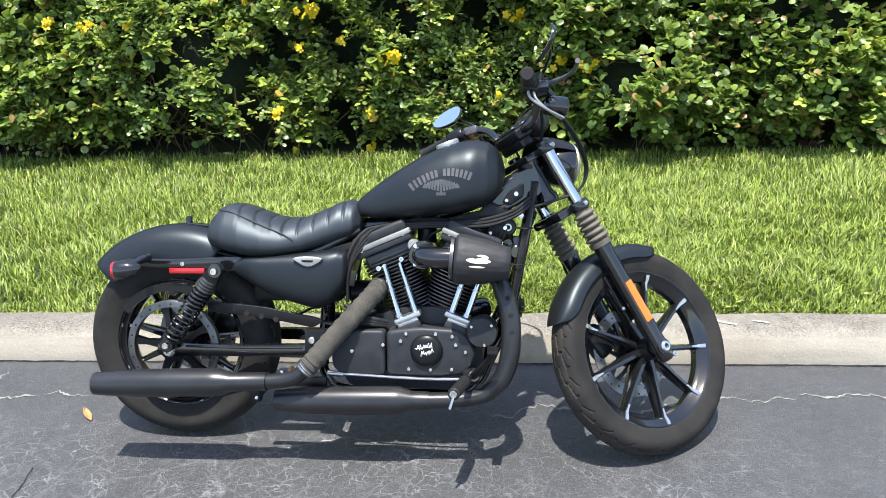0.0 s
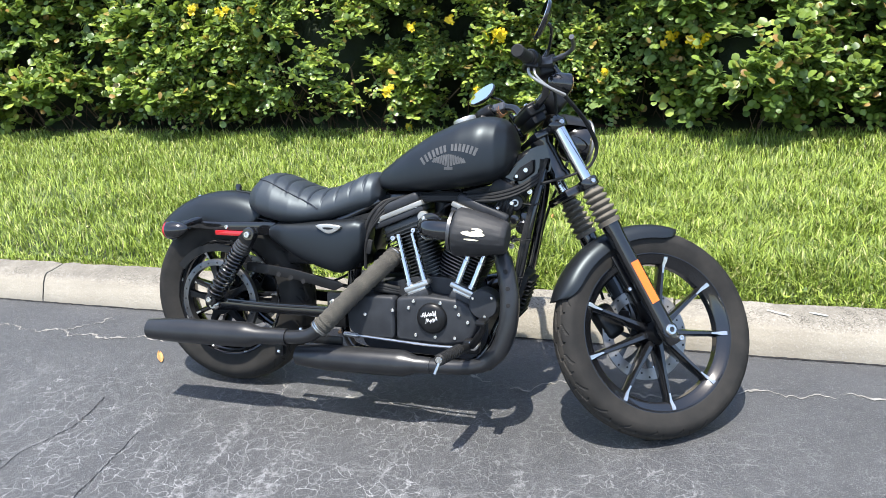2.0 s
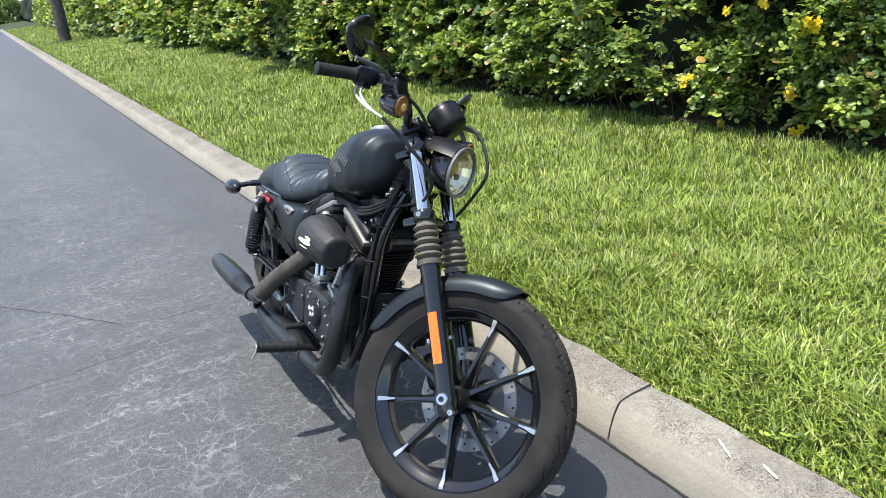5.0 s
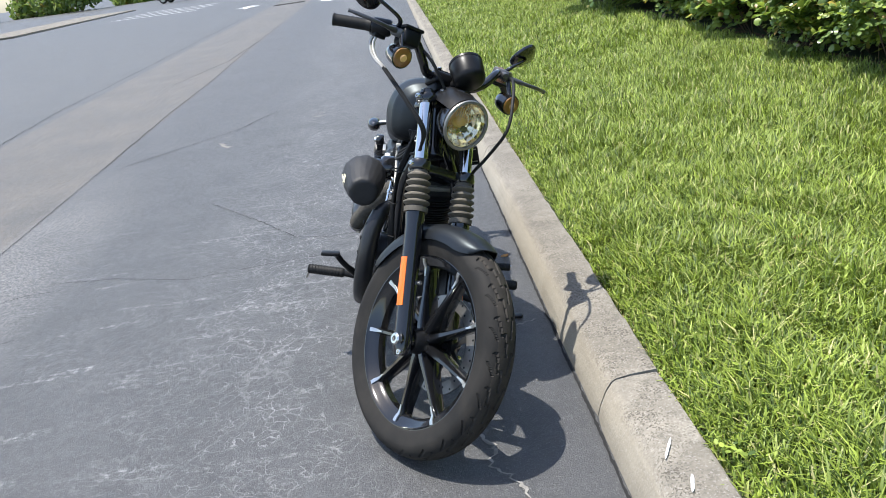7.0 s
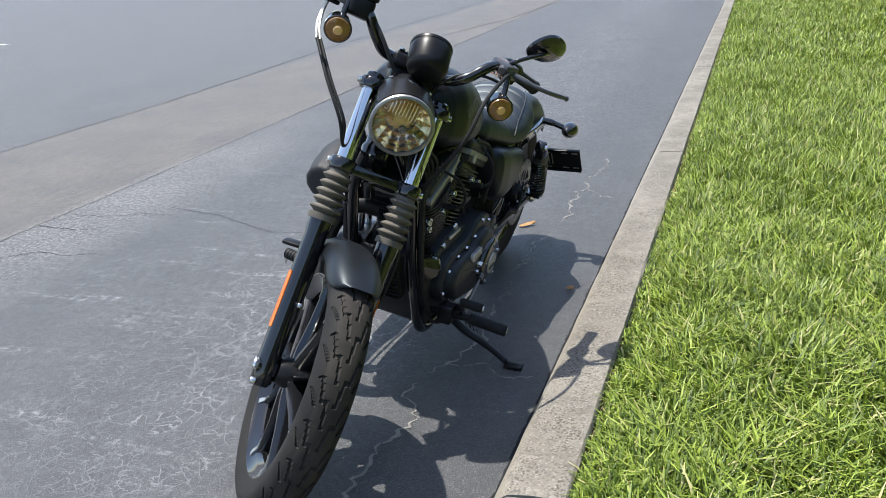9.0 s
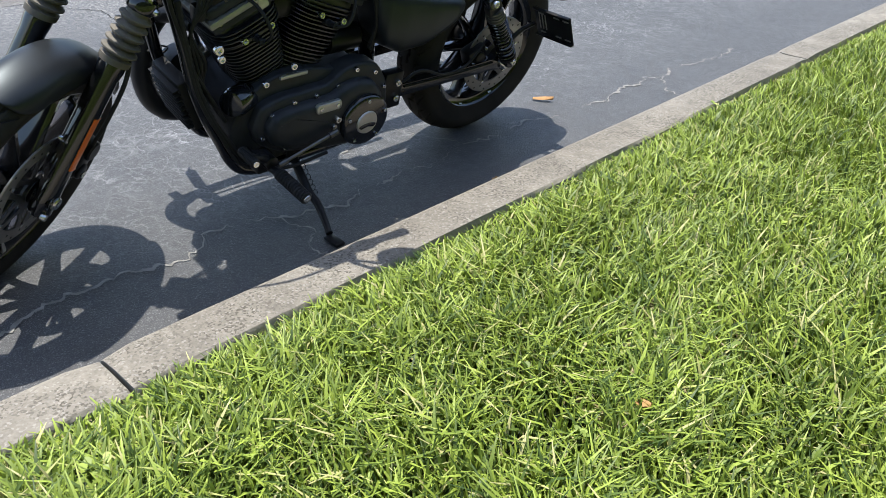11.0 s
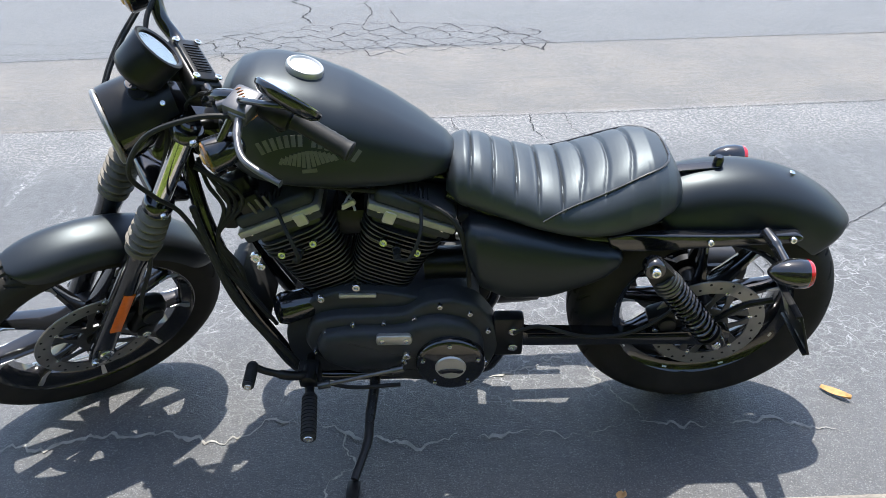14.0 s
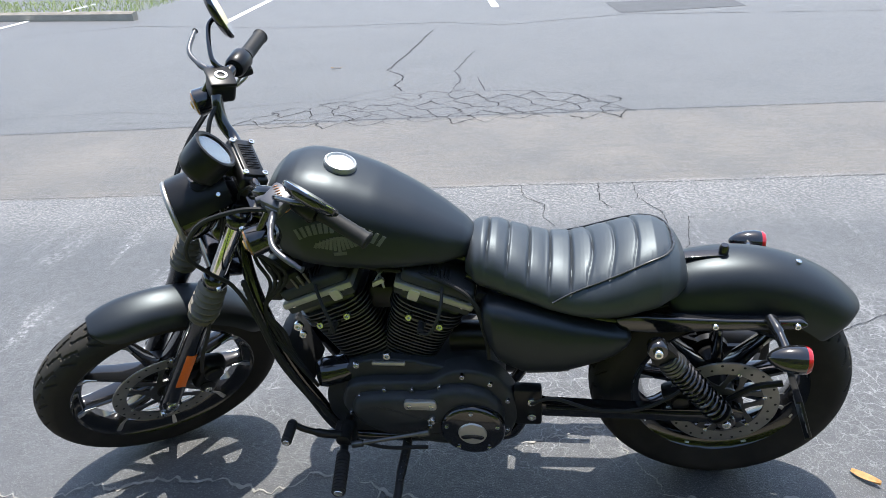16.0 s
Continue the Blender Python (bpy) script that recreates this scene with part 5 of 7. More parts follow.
for k in range(9):
    part("cooling_rib", block((1.067 + 0.0045 * k, 0, 0.338 + 0.014 * k), (0.022, 0.125, 0.004), Matrix.Rotation(radians(18), 4, "Y"), 0.001), RUBBER, regulator)
part("oil_filter", lathe([(0, 0), (0, 0.036), (0.06, 0.038), (0.075, 0.032), (0.08, 0)], (0.925, 0.075, 0.400), (1.01, 0.125, 0.415), 28), GLOSS, bike, "black oil filter")
hose_path = smooth_path([(1.118, 0.112, 0.705), (1.104, 0.116, 0.60), (1.078, 0.118, 0.48), (1.040, 0.120, 0.380), (0.995, 0.122, 0.300), (0.960, 0.124, 0.240)], 14)
part("loom_sleeve", sweep(hose_path, [0.0085 if k % 2 else 0.0068 for k in range(len(hose_path))], 8), RUBBER, bike, "corrugated black loom sleeve down the frame")
part("wiring_loom", [pipe([(1.10, 0.06 + 0.012 * k, 0.79), (1.085 - 0.02 * k, 0.085 + 0.006 * k, 0.74), (1.06 - 0.012 * k, 0.098, 0.69), (1.085, 0.104, 0.62), (1.088 - 0.012 * k, 0.106, 0.54), (1.05, 0.108 - 0.006 * k, 0.46), (1.0, 0.105, 0.36)], 0.0045, 6, 8) for k in range(4)], RUBBER, bike)
part("coil_cover", [block((1.035, 0.055, 0.715), (0.075, 0.05, 0.055), Matrix.Rotation(radians(24), 4, "Y"), 0.010), block((1.005, 0.088, 0.690), (0.055, 0.02, 0.05), Matrix.Rotation(radians(24), 4, "Y"), 0.006), block((1.055, 0.085, 0.655), (0.03, 0.028, 0.04), None, 0.006)], SATIN, bike, "black coil and plug connectors under the tank")
part("connector", [block((1.000 - 0.016 * k, 0.101, 0.690 + 0.008 * k), (0.006, 0.004, 0.030), Matrix.Rotation(radians(24), 4, "Y"), 0.001) for k in range(3)], GAITER, bike, "grey plug connector")
part("horn_bolt", [bolt((1.015, 0.098, 0.560), (0, 1, 0), 0.013, 0.010), bolt((1.008, 0.100, 0.535), (0, 1, 0), 0.010, 0.008)], BOLT, bike)

bundle = []
for k in range(6):
    j = 0.0025 * k
    bundle.append(pipe([(1.150 - j, -0.050 - 0.004 * k, 0.835), (1.135 - 0.5 * j, -0.075 + 0.004 * k, 0.770), (1.118 - 0.6 * j, -0.100 + 0.003 * k, 0.690), (1.100 - 0.5 * j, -0.108, 0.590 + 0.004 * k), (1.078 - 0.4 * j, -0.106 - 0.002 * k, 0.480), (1.050, -0.104, 0.390 - 0.01 * k)], 0.0040 + 0.0006 * (k % 3), 7, 8))
part("wiring_loom", bundle, RUBBER, bike, "bundle of black cables down the frame")
part("loom_tie", [pipe([(x + 0.026 * math.cos(a), y + 0.020 * math.sin(a), z) for a in (0, 1.57, 3.14, 4.71, 6.28)], 0.0022, 6, 6) for x, y, z in ((1.112, -0.095, 0.700), (1.090, -0.104, 0.590), (1.066, -0.103, 0.470))], RUBBER, bike)
part("main_harness", [pipe([(1.130, -0.055 - 0.008 * k, 0.790 - 0.012 * k), (1.075, -0.092, 0.752 - 0.010 * k), (1.000, -0.098 - 0.004 * k, 0.728 - 0.010 * k), (0.900, -0.092, 0.716 - 0.006 * k), (0.780, -0.088, 0.712 - 0.006 * k), (0.660, -0.092, 0.700 - 0.012 * k), (0.600, -0.112, 0.640 - 0.010 * k), (0.572, -0.118, 0.560), (0.566, -0.112, 0.470)], 0.0055, 7, 8) for k in range(3)], RUBBER, bike, "black hoses under the tank")
coil = part("ignition_coil", [block((1.030, -0.062, 0.690), (0.062, 0.052, 0.058), Matrix.Rotation(radians(22), 4, "Y"), 0.009, 2), lathe([(0, 0), (0, 0.012), (0.030, 0.012), (0.034, 0.009), (0.034, 0)], (1.005, -0.070, 0.668), (0.93, -0.080, 0.640), 14)], SATIN, bike, "black ignition coil")
for k in range(5):
    part("coil_rib", block((1.030 + 0.011 * (k - 2), -0.090, 0.690 - 0.0044 * (k - 2)), (0.004, 0.006, 0.046), Matrix.Rotation(radians(22), 4, "Y"), 0.001), SATIN, coil)
part("coil_bolt", [bolt((1.052, -0.090, 0.700), (0, -1, 0), 0.007, 0.006), bolt((1.008, -0.090, 0.684), (0, -1, 0), 0.006, 0.006), bolt((1.100, -0.050, 0.735), (0, -1, 0), 0.010, 0.010)], BOLT, bike)
part("horn_bracket", [block((1.085, -0.055, 0.640), (0.030, 0.030, 0.060), Matrix.Rotation(radians(12), 4, "Y"), 0.006), lathe([(0, 0), (0, 0.020), (0.018, 0.021), (0.022, 0.016), (0.022, 0)], (1.085, -0.070, 0.625), (1.10, -1, 0.62), 20), lathe([(0, 0), (0, 0.014), (0.012, 0.014), (0.014, 0.010), (0.014, 0)], (1.060, -0.080, 0.650), (1.07, -1, 0.65), 18)], GLOSS, bike, "black bracket with round plugs")

# engine
CRANK = Vector((0.812, 0, 0.325))
engine = new("engine")
engine.parent = bike
part("crankcase", [slab(filleted([(0.56, 0.20), (0.94, 0.19), (0.985, 0.26), (0.985, 0.34), (0.93, 0.42), (0.86, 0.455), (0.76, 0.455), (0.66, 0.43), (0.56, 0.42), (0.52, 0.33)], 0.03), -0.105, 0.105, 0.008)], WRINKLE, engine, "black crankcase")
for k, lean in enumerate((-22.5, 22.5)):
    up = Vector((math.sin(radians(lean)), 0, math.cos(radians(lean))))
    fw = Vector((up.z, 0, -up.x))
    rotm = Matrix.Rotation(radians(lean), 4, "Y")

    def at(h, f=0.0, y=0.0):
        return CRANK + up * h + fw * f + Y * y

    part("cylinder", [lathe([(0.10, 0), (0.10, 0.060), (0.285, 0.060), (0.285, 0)], CRANK, CRANK + up, 28)], FIN, engine)
    fins = []
    for i in range(17):
        h = 0.126 + i * 0.0115
        bx = 0.074 + 0.0012 * i
        by = 0.082 + 0.0014 * i
        if i > 12:
            bx, by = 0.094, 0.108
        ring_lo, ring_hi = [], []
        for j in range(28):
            a = 2 * math.pi * j / 28
            cx, cy = math.copysign(abs(math.cos(a)) ** 0.55, math.cos(a)) * bx, math.copysign(abs(math.sin(a)) ** 0.55, math.sin(a)) * by
            ring_lo.append(at(h, cx, cy))
            ring_hi.append(at(h + 0.0036, cx, cy))
        fins.append((ring_lo, ring_hi))
    for lo, hi in fins:
        part("fin", loft([lo, hi]), FIN, engine)
    head = part("cylinder_head", [block(at(0.310), (0.150, 0.180, 0.050), rotm, 0.012)], FIN, engine)
    rock = part("rocker_box", [block(at(0.344), (0.184, 0.214, 0.022), rotm, 0.006), block(at(0.384), (0.178, 0.208, 0.034), rotm, 0.012, 3)], WRINKLE, engine, "black rocker box")
    part("rocker_band", block(at(0.3610), (0.192, 0.220, 0.017), rotm, 0.004), CAST, rock, "bare aluminium band of the rocker box")
    ribs = []
    for s in (-1, 1):
        for j in range(6):
            ribs.append(block(at(0.4015, -0.02 + 0.010 * j, s * 0.062), (0.004, 0.040, 0.006), rotm, 0.0015))
    part("rocker_rib", ribs, WRINKLE, rock)
    part("lifting_lug", [slab(filleted([(-0.013, 0), (0.013, 0), (0.013, 0.030), (-0.013, 0.030)], 0.005), 0, 0.006, 0.002)], ALU, rock, "bare aluminium lug", Matrix.Translation(at(0.333, -0.045 if lean > 0 else 0.045, 0.106)) @ rotm)
    part("head_bolt", [bolt(at(0.284, f, s * 0.106), (0, s, 0.3), 0.0090, 0.016) for s in (-1, 1) for f in (-0.040, 0.036)] + [bolt(at(0.355, f, s * 0.102), (0, s, 0), 0.005, 0.006) for s in (-1, 1) for f in (-0.07, 0.07)], BOLT, engine)
    plugf = 0.002
    plug = part("spark_plug", [lathe([(0, 0), (0, 0.010), (0.02, 0.010), (0.022, 0.008), (0.05, 0.009), (0.055, 0.0)], at(0.27, plugf, 0.092), at(0.285, plugf, 0.2), 14)], RUBBER, engine)
    part("plug_lead", pipe([at(0.275, plugf, 0.145), at(0.30, plugf - 0.02, 0.160), at(0.36, -0.02, 0.140), at(0.41, 0.0, 0.07)], 0.0042, 6, 8), RUBBER, engine)
    # pushrod covers on the right
    for p0, base in ((((0.682, -0.110, 0.588), (0.731, -0.136, 0.428)), ((0.731, -0.110, 0.594), (0.783, -0.136, 0.440))) if lean < 0 else (((0.942, -0.110, 0.590), (0.889, -0.136, 0.440)), ((0.990, -0.110, 0.584), (0.936, -0.136, 0.430)))):
        p0, base = Vector(p0), Vector(base)
        d = base - p0
        rod = part("pushrod_cover", [sweep([p0, p0 + d * 0.52], 0.0086, 16), sweep([p0 + d * 0.48, base], 0.0102, 16)], CHROME, engine, "chrome pushrod cover")
        part("rod_clip", sweep([p0 + d * 0.465, p0 + d * 0.50], 0.0116, 16), STEEL, rod)
        part("rod_foot", sweep([p0 + d * 0.94, base], 0.0128, 16), STEEL, rod)
    part("lifter_block", [block(Vector((0.758 if lean < 0 else 0.911, -0.132, 0.430)), (0.086, 0.046, 0.018), rotm, 0.005), block(Vector((0.758 if lean < 0 else 0.911, -0.130, 0.416)), (0.068, 0.042, 0.018), rotm, 0.005)], MACHINED, engine, "polished lifter block")
    part("lifter_base", block(Vector((0.763 if lean < 0 else 0.906, -0.128, 0.398)), (0.076, 0.050, 0.030), rotm, 0.006), WRINKLE, engine)

# right side: gear case, sprocket cover, timer
gear = part("gear_cover", slab(filleted([(0.693, 0.392), (0.800, 0.404), (0.905, 0.398), (0.950, 0.372), (0.966, 0.320), (0.940, 0.262), (0.860, 0.246), (0.693, 0.250)], 0.018), -0.100, -0.166, 0.012), WRINKLE, engine, "black cam gear cover")
sprocket = part("sprocket_cover", slab(filleted([(0.520, 0.360), (0.560, 0.392), (0.689, 0.394), (0.689, 0.252), (0.560, 0.250), (0.525, 0.275)], 0.016), -0.095, -0.168, 0.010), WRINKLE, engine, "black sprocket cover")
part("cover_screw", [bolt((x, -0.166, z), (0, -1, 0), 0.0058, 0.005) for x, z in ((0.755, 0.385), (0.738, 0.362), (0.845, 0.385), (0.895, 0.378), (0.762, 0.275), (0.828, 0.274), (0.893, 0.276), (0.935, 0.33), (0.906, 0.352))], BOLT, gear)
part("cover_screw", [bolt((x, -0.168, z), (0, -1, 0), 0.0058, 0.005) for x, z in ((0.684, 0.350), (0.588, 0.330))], BOLT, sprocket)
timer = part("timer_cover", lathe([(0, 0), (0, 0.050), (0.006, 0.0495), (0.012, 0.045), (0.0165, 0.036), (0.018, 0.030), (0.018, 0)], (0.817, -0.164, 0.334), (0.817, -1, 0.334), 40), SATIN, engine, "domed black timer cover")
rs = random.Random(3)
for x0, z0, n, w in ((0.790, 0.345, 6, 0.046), (0.800, 0.325, 6, 0.038)):
    pts = []
    for k in range(n * 2 + 1):
        pts.append((x0 + w * k / (n * 2) + rs.uniform(-0.002, 0.002), -0.1828, z0 + (0.007 if k % 2 else -0.006) + rs.uniform(-0.004, 0.004) + 0.005 * k / n))
    part("scribble", sweep(smooth_path(pts, 3), 0.0011, 4), WHITE, timer, "white scrawled mark")
part("scribble", sweep([(0.784, -0.1828, 0.342), (0.836, -0.1828, 0.350)], 0.0011, 4), WHITE, timer)
horn = part("alternator_cover", [lathe([(0, 0), (0, 0.047), (0.05, 0.047), (0.056, 0.043), (0.056, 0)], (0.985, -0.120, 0.392), (0.985, -1, 0.392), 36)], WRINKLE, engine, "round black cover")
part("cover_screw", [bolt((0.985 + 0.037 * math.cos(a), -0.176, 0.392 + 0.037 * math.sin(a)), (0, -1, 0), 0.005, 0.005) for a in (0.7, 2.6, 4.9)], BOLT, horn)

# intake and air filter
intake = part("intake", [lathe([(0, 0), (0, 0.040), (0.05, 0.044), (0.075, 0.044), (0.08, 0.040), (0.08, 0)], (0.806, -0.075, 0.622), (0.806, -1, 0.622), 30), pipe([(0.806, -0.150, 0.622), (0.812, -0.185, 0.622), (0.850, -0.205, 0.622), (0.915, -0.208, 0.622)], 0.032, 8, 20)], GLOSS, bike, "gloss black intake elbow")
part("intake_screw", [bolt((0.806 + 0.036 * math.cos(a), -0.155, 0.622 + 0.036 * math.sin(a)), (0, -1, 0), 0.006, 0.004) for a in (2.2, 4.0)] , BOLT, intake)
part("breather_bolt", lathe([(0, 0), (0, 0.018), (0.012, 0.019), (0.018, 0.016), (0.018, 0)], (0.778, -0.128, 0.652), (0.778, -1, 0.652), 20), ALU, intake, "round aluminium breather bolt")
part("carburettor", [block((0.806, -0.01, 0.615), (0.07, 0.14, 0.07), None, 0.012), lathe([(0, 0), (0, 0.03), (0.05, 0.03), (0.055, 0.02), (0.055, 0)], (0.806, -0.02, 0.64), (0.806, -0.02, 1), 22)], SATIN, bike, "black fuel throttle body")
fa, fb = Vector((0.905, -0.212, 0.622)), Vector((1.068, -0.205, 0.607))
sock = []
fax = (fb - fa).normalized()
fs_, fq = fax.orthogonal().normalized(), fax.cross(fax.orthogonal().normalized())
LF = (fb - fa).length
for h, r in ((0.0, 0.056), (0.004, 0.069), (0.012, 0.073), (0.03, 0.0725), (0.06, 0.069), (0.09, 0.064), (0.12, 0.057), (0.145, 0.0505), (LF - 0.004, 0.047), (LF, 0.041), (LF + 0.001, 0.030), (LF + 0.001, 0.012)):
    ring = []
    for k in range(64):
        a = 2 * math.pi * k / 64
        rr = r * (1 + 0.018 * math.sin(a * 11 + h * 60) * (1 if h > 0.01 else 0.2) + 0.012 * math.sin(a * 23 - h * 30))
        ring.append(fa + fax * h + (fs_ * math.cos(a) + fq * math.sin(a)) * rr)
    sock.append(ring)
filt = part("air_filter", loft(sock), FABRIC, bike, "cone air filter in a black fabric sock", angle=60)
part("filter_clamp", lathe([(0, 0.055), (0, 0.0625), (0.010, 0.0625), (0.010, 0.055)], fa - fax * 0.012, fb, 40, True), PULLEY, filt)
patch = []
for cx, cz, w, h in ((0.075, 0.010, 0.034, 0.0085), (0.085, 0.020, 0.018, 0.008), (0.070, -0.008, 0.022, 0.003)):
    rows = []
    for i in range(9):
        u = cx + w * (i / 8 * 2 - 1)
        hh = h * math.sqrt(max(0.05, 1 - (i / 4 - 1) ** 2))
        row = []
        for zz in (cz - hh, cz, cz + hh):
            r = 0.0745 - 0.155 * max(0, u - 0.02) + 0.0022
            ang = zz / r
            row.append(fa + fax * u + Vector((0, -math.cos(ang), math.sin(ang))) * r)
        rows.append(row)
    patch.append(loft(rows, False, False))
part("filter_badge", patch, CREAM, filt, "cream printed badge shape")

# left side: primary cover and clutch cover
prim = rounded(filleted([(0.938, 0.330), (0.915, 0.388), (0.86, 0.404), (0.700, 0.408), (0.658, 0.442), (0.600, 0.452), (0.538, 0.432), (0.498, 0.372), (0.484, 0.300), (0.512, 0.222), (0.600, 0.184), (0.700, 0.196), (0.850, 0.232), (0.918, 0.275)], 0.02), 2)
primary = part("primary_cover", [slab(prim, 0.080, 0.135, 0.012), slab([(0.735 + (x - 0.735) * 0.86, 0.345 + (z - 0.345) * (0.68 if z > 0.345 else 0.84) - 0.006) for x, z in prim], 0.120, 0.166, 0.026)], WRINKLE, engine, "black primary cover")
nrim = []
for x, z in ((0.884, 0.362), (0.819, 0.386), (0.749, 0.388), (0.679, 0.400), (0.621, 0.437), (0.554, 0.414), (0.513, 0.359), (0.914, 0.302), (0.842, 0.252), (0.760, 0.226), (0.690, 0.212), (0.518, 0.255)):
    nrim.append(bolt((x, 0.133, z), (0, 1, 0), 0.0068, 0.011))
part("cover_screw", nrim, CHROME, primary)
derby = part("clutch_cover", lathe([(0, 0), (0, 0.080), (0.016, 0.080), (0.022, 0.076), (0.024, 0.070), (0.025, 0)], (0.600, 0.160, 0.290), (0.600, 1, 0.290), 48), GLOSS, engine, "gloss black clutch cover")
part("cover_screw", [bolt((0.600 + 0.066 * math.cos(a), 0.184, 0.290 + 0.066 * math.sin(a)), (0, 1, 0), 0.0055, 0.004) for a in [0.3 + k * 2 * math.pi / 5 for k in range(5)]], CHROME, derby)
part("cover_badge", [lathe([(0, 0), (0, 0.036), (0.004, 0.034), (0.005, 0)], (0.600, 0.1846, 0.288), (0.600, 1, 0.288), 32)], ALU, derby, "bright round badge")
part("badge_band", slab(rounded([(0.572, 0.282), (0.600, 0.288), (0.628, 0.282), (0.622, 0.272), (0.600, 0.276), (0.578, 0.272)], 3), 0.1895, 0.1912, 0.001), GLOSS, derby)
insp = part("inspection_plate", slab(filleted([(0.688, 0.350), (0.764, 0.350), (0.768, 0.362), (0.764, 0.378), (0.688, 0.378), (0.684, 0.364)], 0.008), 0.160, 0.172, 0.003), ALU, engine, "bare aluminium inspection plate")
part("cover_screw", [bolt((x, 0.172, 0.364), (0, 1, 0), 0.006, 0.003) for x in (0.699, 0.753)], BOLT, insp)
part("cylinder_base_plate", block((0.805, 0.110, 0.449), (0.084, 0.010, 0.011), None, 0.003), ALU, engine, "small bright identification bar")
part("base_bolt", [bolt((0.806, 0.105, 0.474), (0, 1, 0), 0.010, 0.010), bolt((0.888, 0.105, 0.441), (0, 1, 0), 0.009, 0.010), bolt((0.912, 0.100, 0.366), (0, 1, 0), 0.008, 0.010)], BOLT, engine)
part("shift_shaft", [bolt((0.700, 0.164, 0.322), (0, 1, 0), 0.010, 0.020), bolt((0.706, 0.164, 0.298), (0, 1, 0), 0.008, 0.014)], BOLT, engine)
part("starter", lathe([(0, 0), (0, 0.038), (0.10, 0.038), (0.11, 0.030), (0.11, 0)], (0.655, 0.03, 0.475), (0.50, 0.03, 0.475), 24), SATIN, engine)
wires = [pipe([(0.815, 0.05, 0.70), (0.800, 0.075, 0.690), (0.792, 0.088, 0.668)], 0.003, 4, 6), pipe([(0.792, 0.05, 0.70), (0.806, 0.075, 0.694), (0.818, 0.088, 0.672)], 0.003, 4, 6), block((0.804, 0.085, 0.684), (0.030, 0.01, 0.012), Matrix.Rotation(0.5, 4, "Y"), 0.002)]
part("throttle_bracket", wires, ALU, engine, "bright throttle linkage between the cylinders")

# exhaust
upper = [(0.672, -0.055, 0.525), (0.668, -0.090, 0.522), (0.650, -0.125, 0.498), (0.600, -0.166, 0.444), (0.540, -0.210, 0.378), (0.488, -0.242, 0.318), (0.458, -0.250, 0.288), (0.425, -0.251, 0.266), (0.380, -0.250, 0.256), (0.30, -0.248, 0.250)]
exu = part("upper_exhaust", [pipe(upper, 0.0225, 8, 20),
                              lathe([(-0.01, 0.020), (-0.01, 0.0275), (0.10, 0.0285), (0.13, 0.040), (0.16, 0.0425), (0.38, 0.0425), (0.46, 0.0395), (0.530, 0.0345), (0.532, 0.031), (0.52, 0.030), (0.40, 0.03), (0.40, 0)], (0.335, -0.249, 0.252), (-0.205, -0.246, 0.234), 40)], MUFFLER, bike, "matt black upper exhaust with slash-cut tip")
wrap_pts = smooth_path(upper[1:7], 10)
wrap_r = [0.0285 + 0.0016 * (k % 3) for k in range(len(wrap_pts))]
part("heat_wrap", sweep(wrap_pts, wrap_r, 22), WRAP, exu, "grey-brown woven heat wrap")
part("pipe_clamp", [sweep([wrap_pts[k], wrap_pts[k + 1]], 0.0322, 22) for k in (len(wrap_pts) - 5, len(wrap_pts) - 3, 3)], STEEL, exu, "steel band clamps")
lower = [(0.990, -0.060, 0.545), (1.012, -0.105, 0.552), (1.040, -0.148, 0.535), (1.060, -0.172, 0.480), (1.072, -0.185, 0.410), (1.068, -0.194, 0.330), (1.046, -0.199, 0.262), (1.005, -0.200, 0.215), (0.94, -0.200, 0.196), (0.85, -0.200, 0.190), (0.78, -0.200, 0.188)]
exl = part("lower_exhaust", [pipe(lower, 0.0235, 8, 20), lathe([(0, 0.020), (0, 0.026), (0.05, 0.028), (0.085, 0.041), (0.11, 0.0430), (0.36, 0.0430), (0.43, 0.038), (0.47, 0.033), (0.47, 0)], (0.825, -0.200, 0.189), (0.330, -0.200, 0.178), 40)], MUFFLER, bike, "matt black lower exhaust")
shield = smooth_path(lower[2:8], 10)
part("heat_shield", sweep(shield, [0.027 + 0.003 * math.sin(math.pi * k / (len(shield) - 1)) for k in range(len(shield))], 22), MUFFLER, exl, "black perforated heat shield")
part("shield_hole", [disc(Vector(p) + Vector((0.012, -0.0262, 0)), (0.3, -1, 0), 0.007, 0.003, 14, 0.0005) for p in ((1.048, -0.172, 0.505), (1.058, -0.181, 0.455), (1.062, -0.188, 0.405))], CRACK_DARK, exl)
part("muffler_bracket", [block((0.30, -0.215, 0.205), (0.03, 0.03, 0.05), None, 0.004), block((0.40, -0.18, 0.235), (0.22, 0.012, 0.030), None, 0.004)], SATIN, exl)
part("hanger_bolt", [bolt((0.31, -0.246, 0.204), (0, -0.5, -1), 0.006, 0.008), bolt((0.39, -0.24, 0.276), (0, 0, 1), 0.007, 0.010)], BOLT, exl)

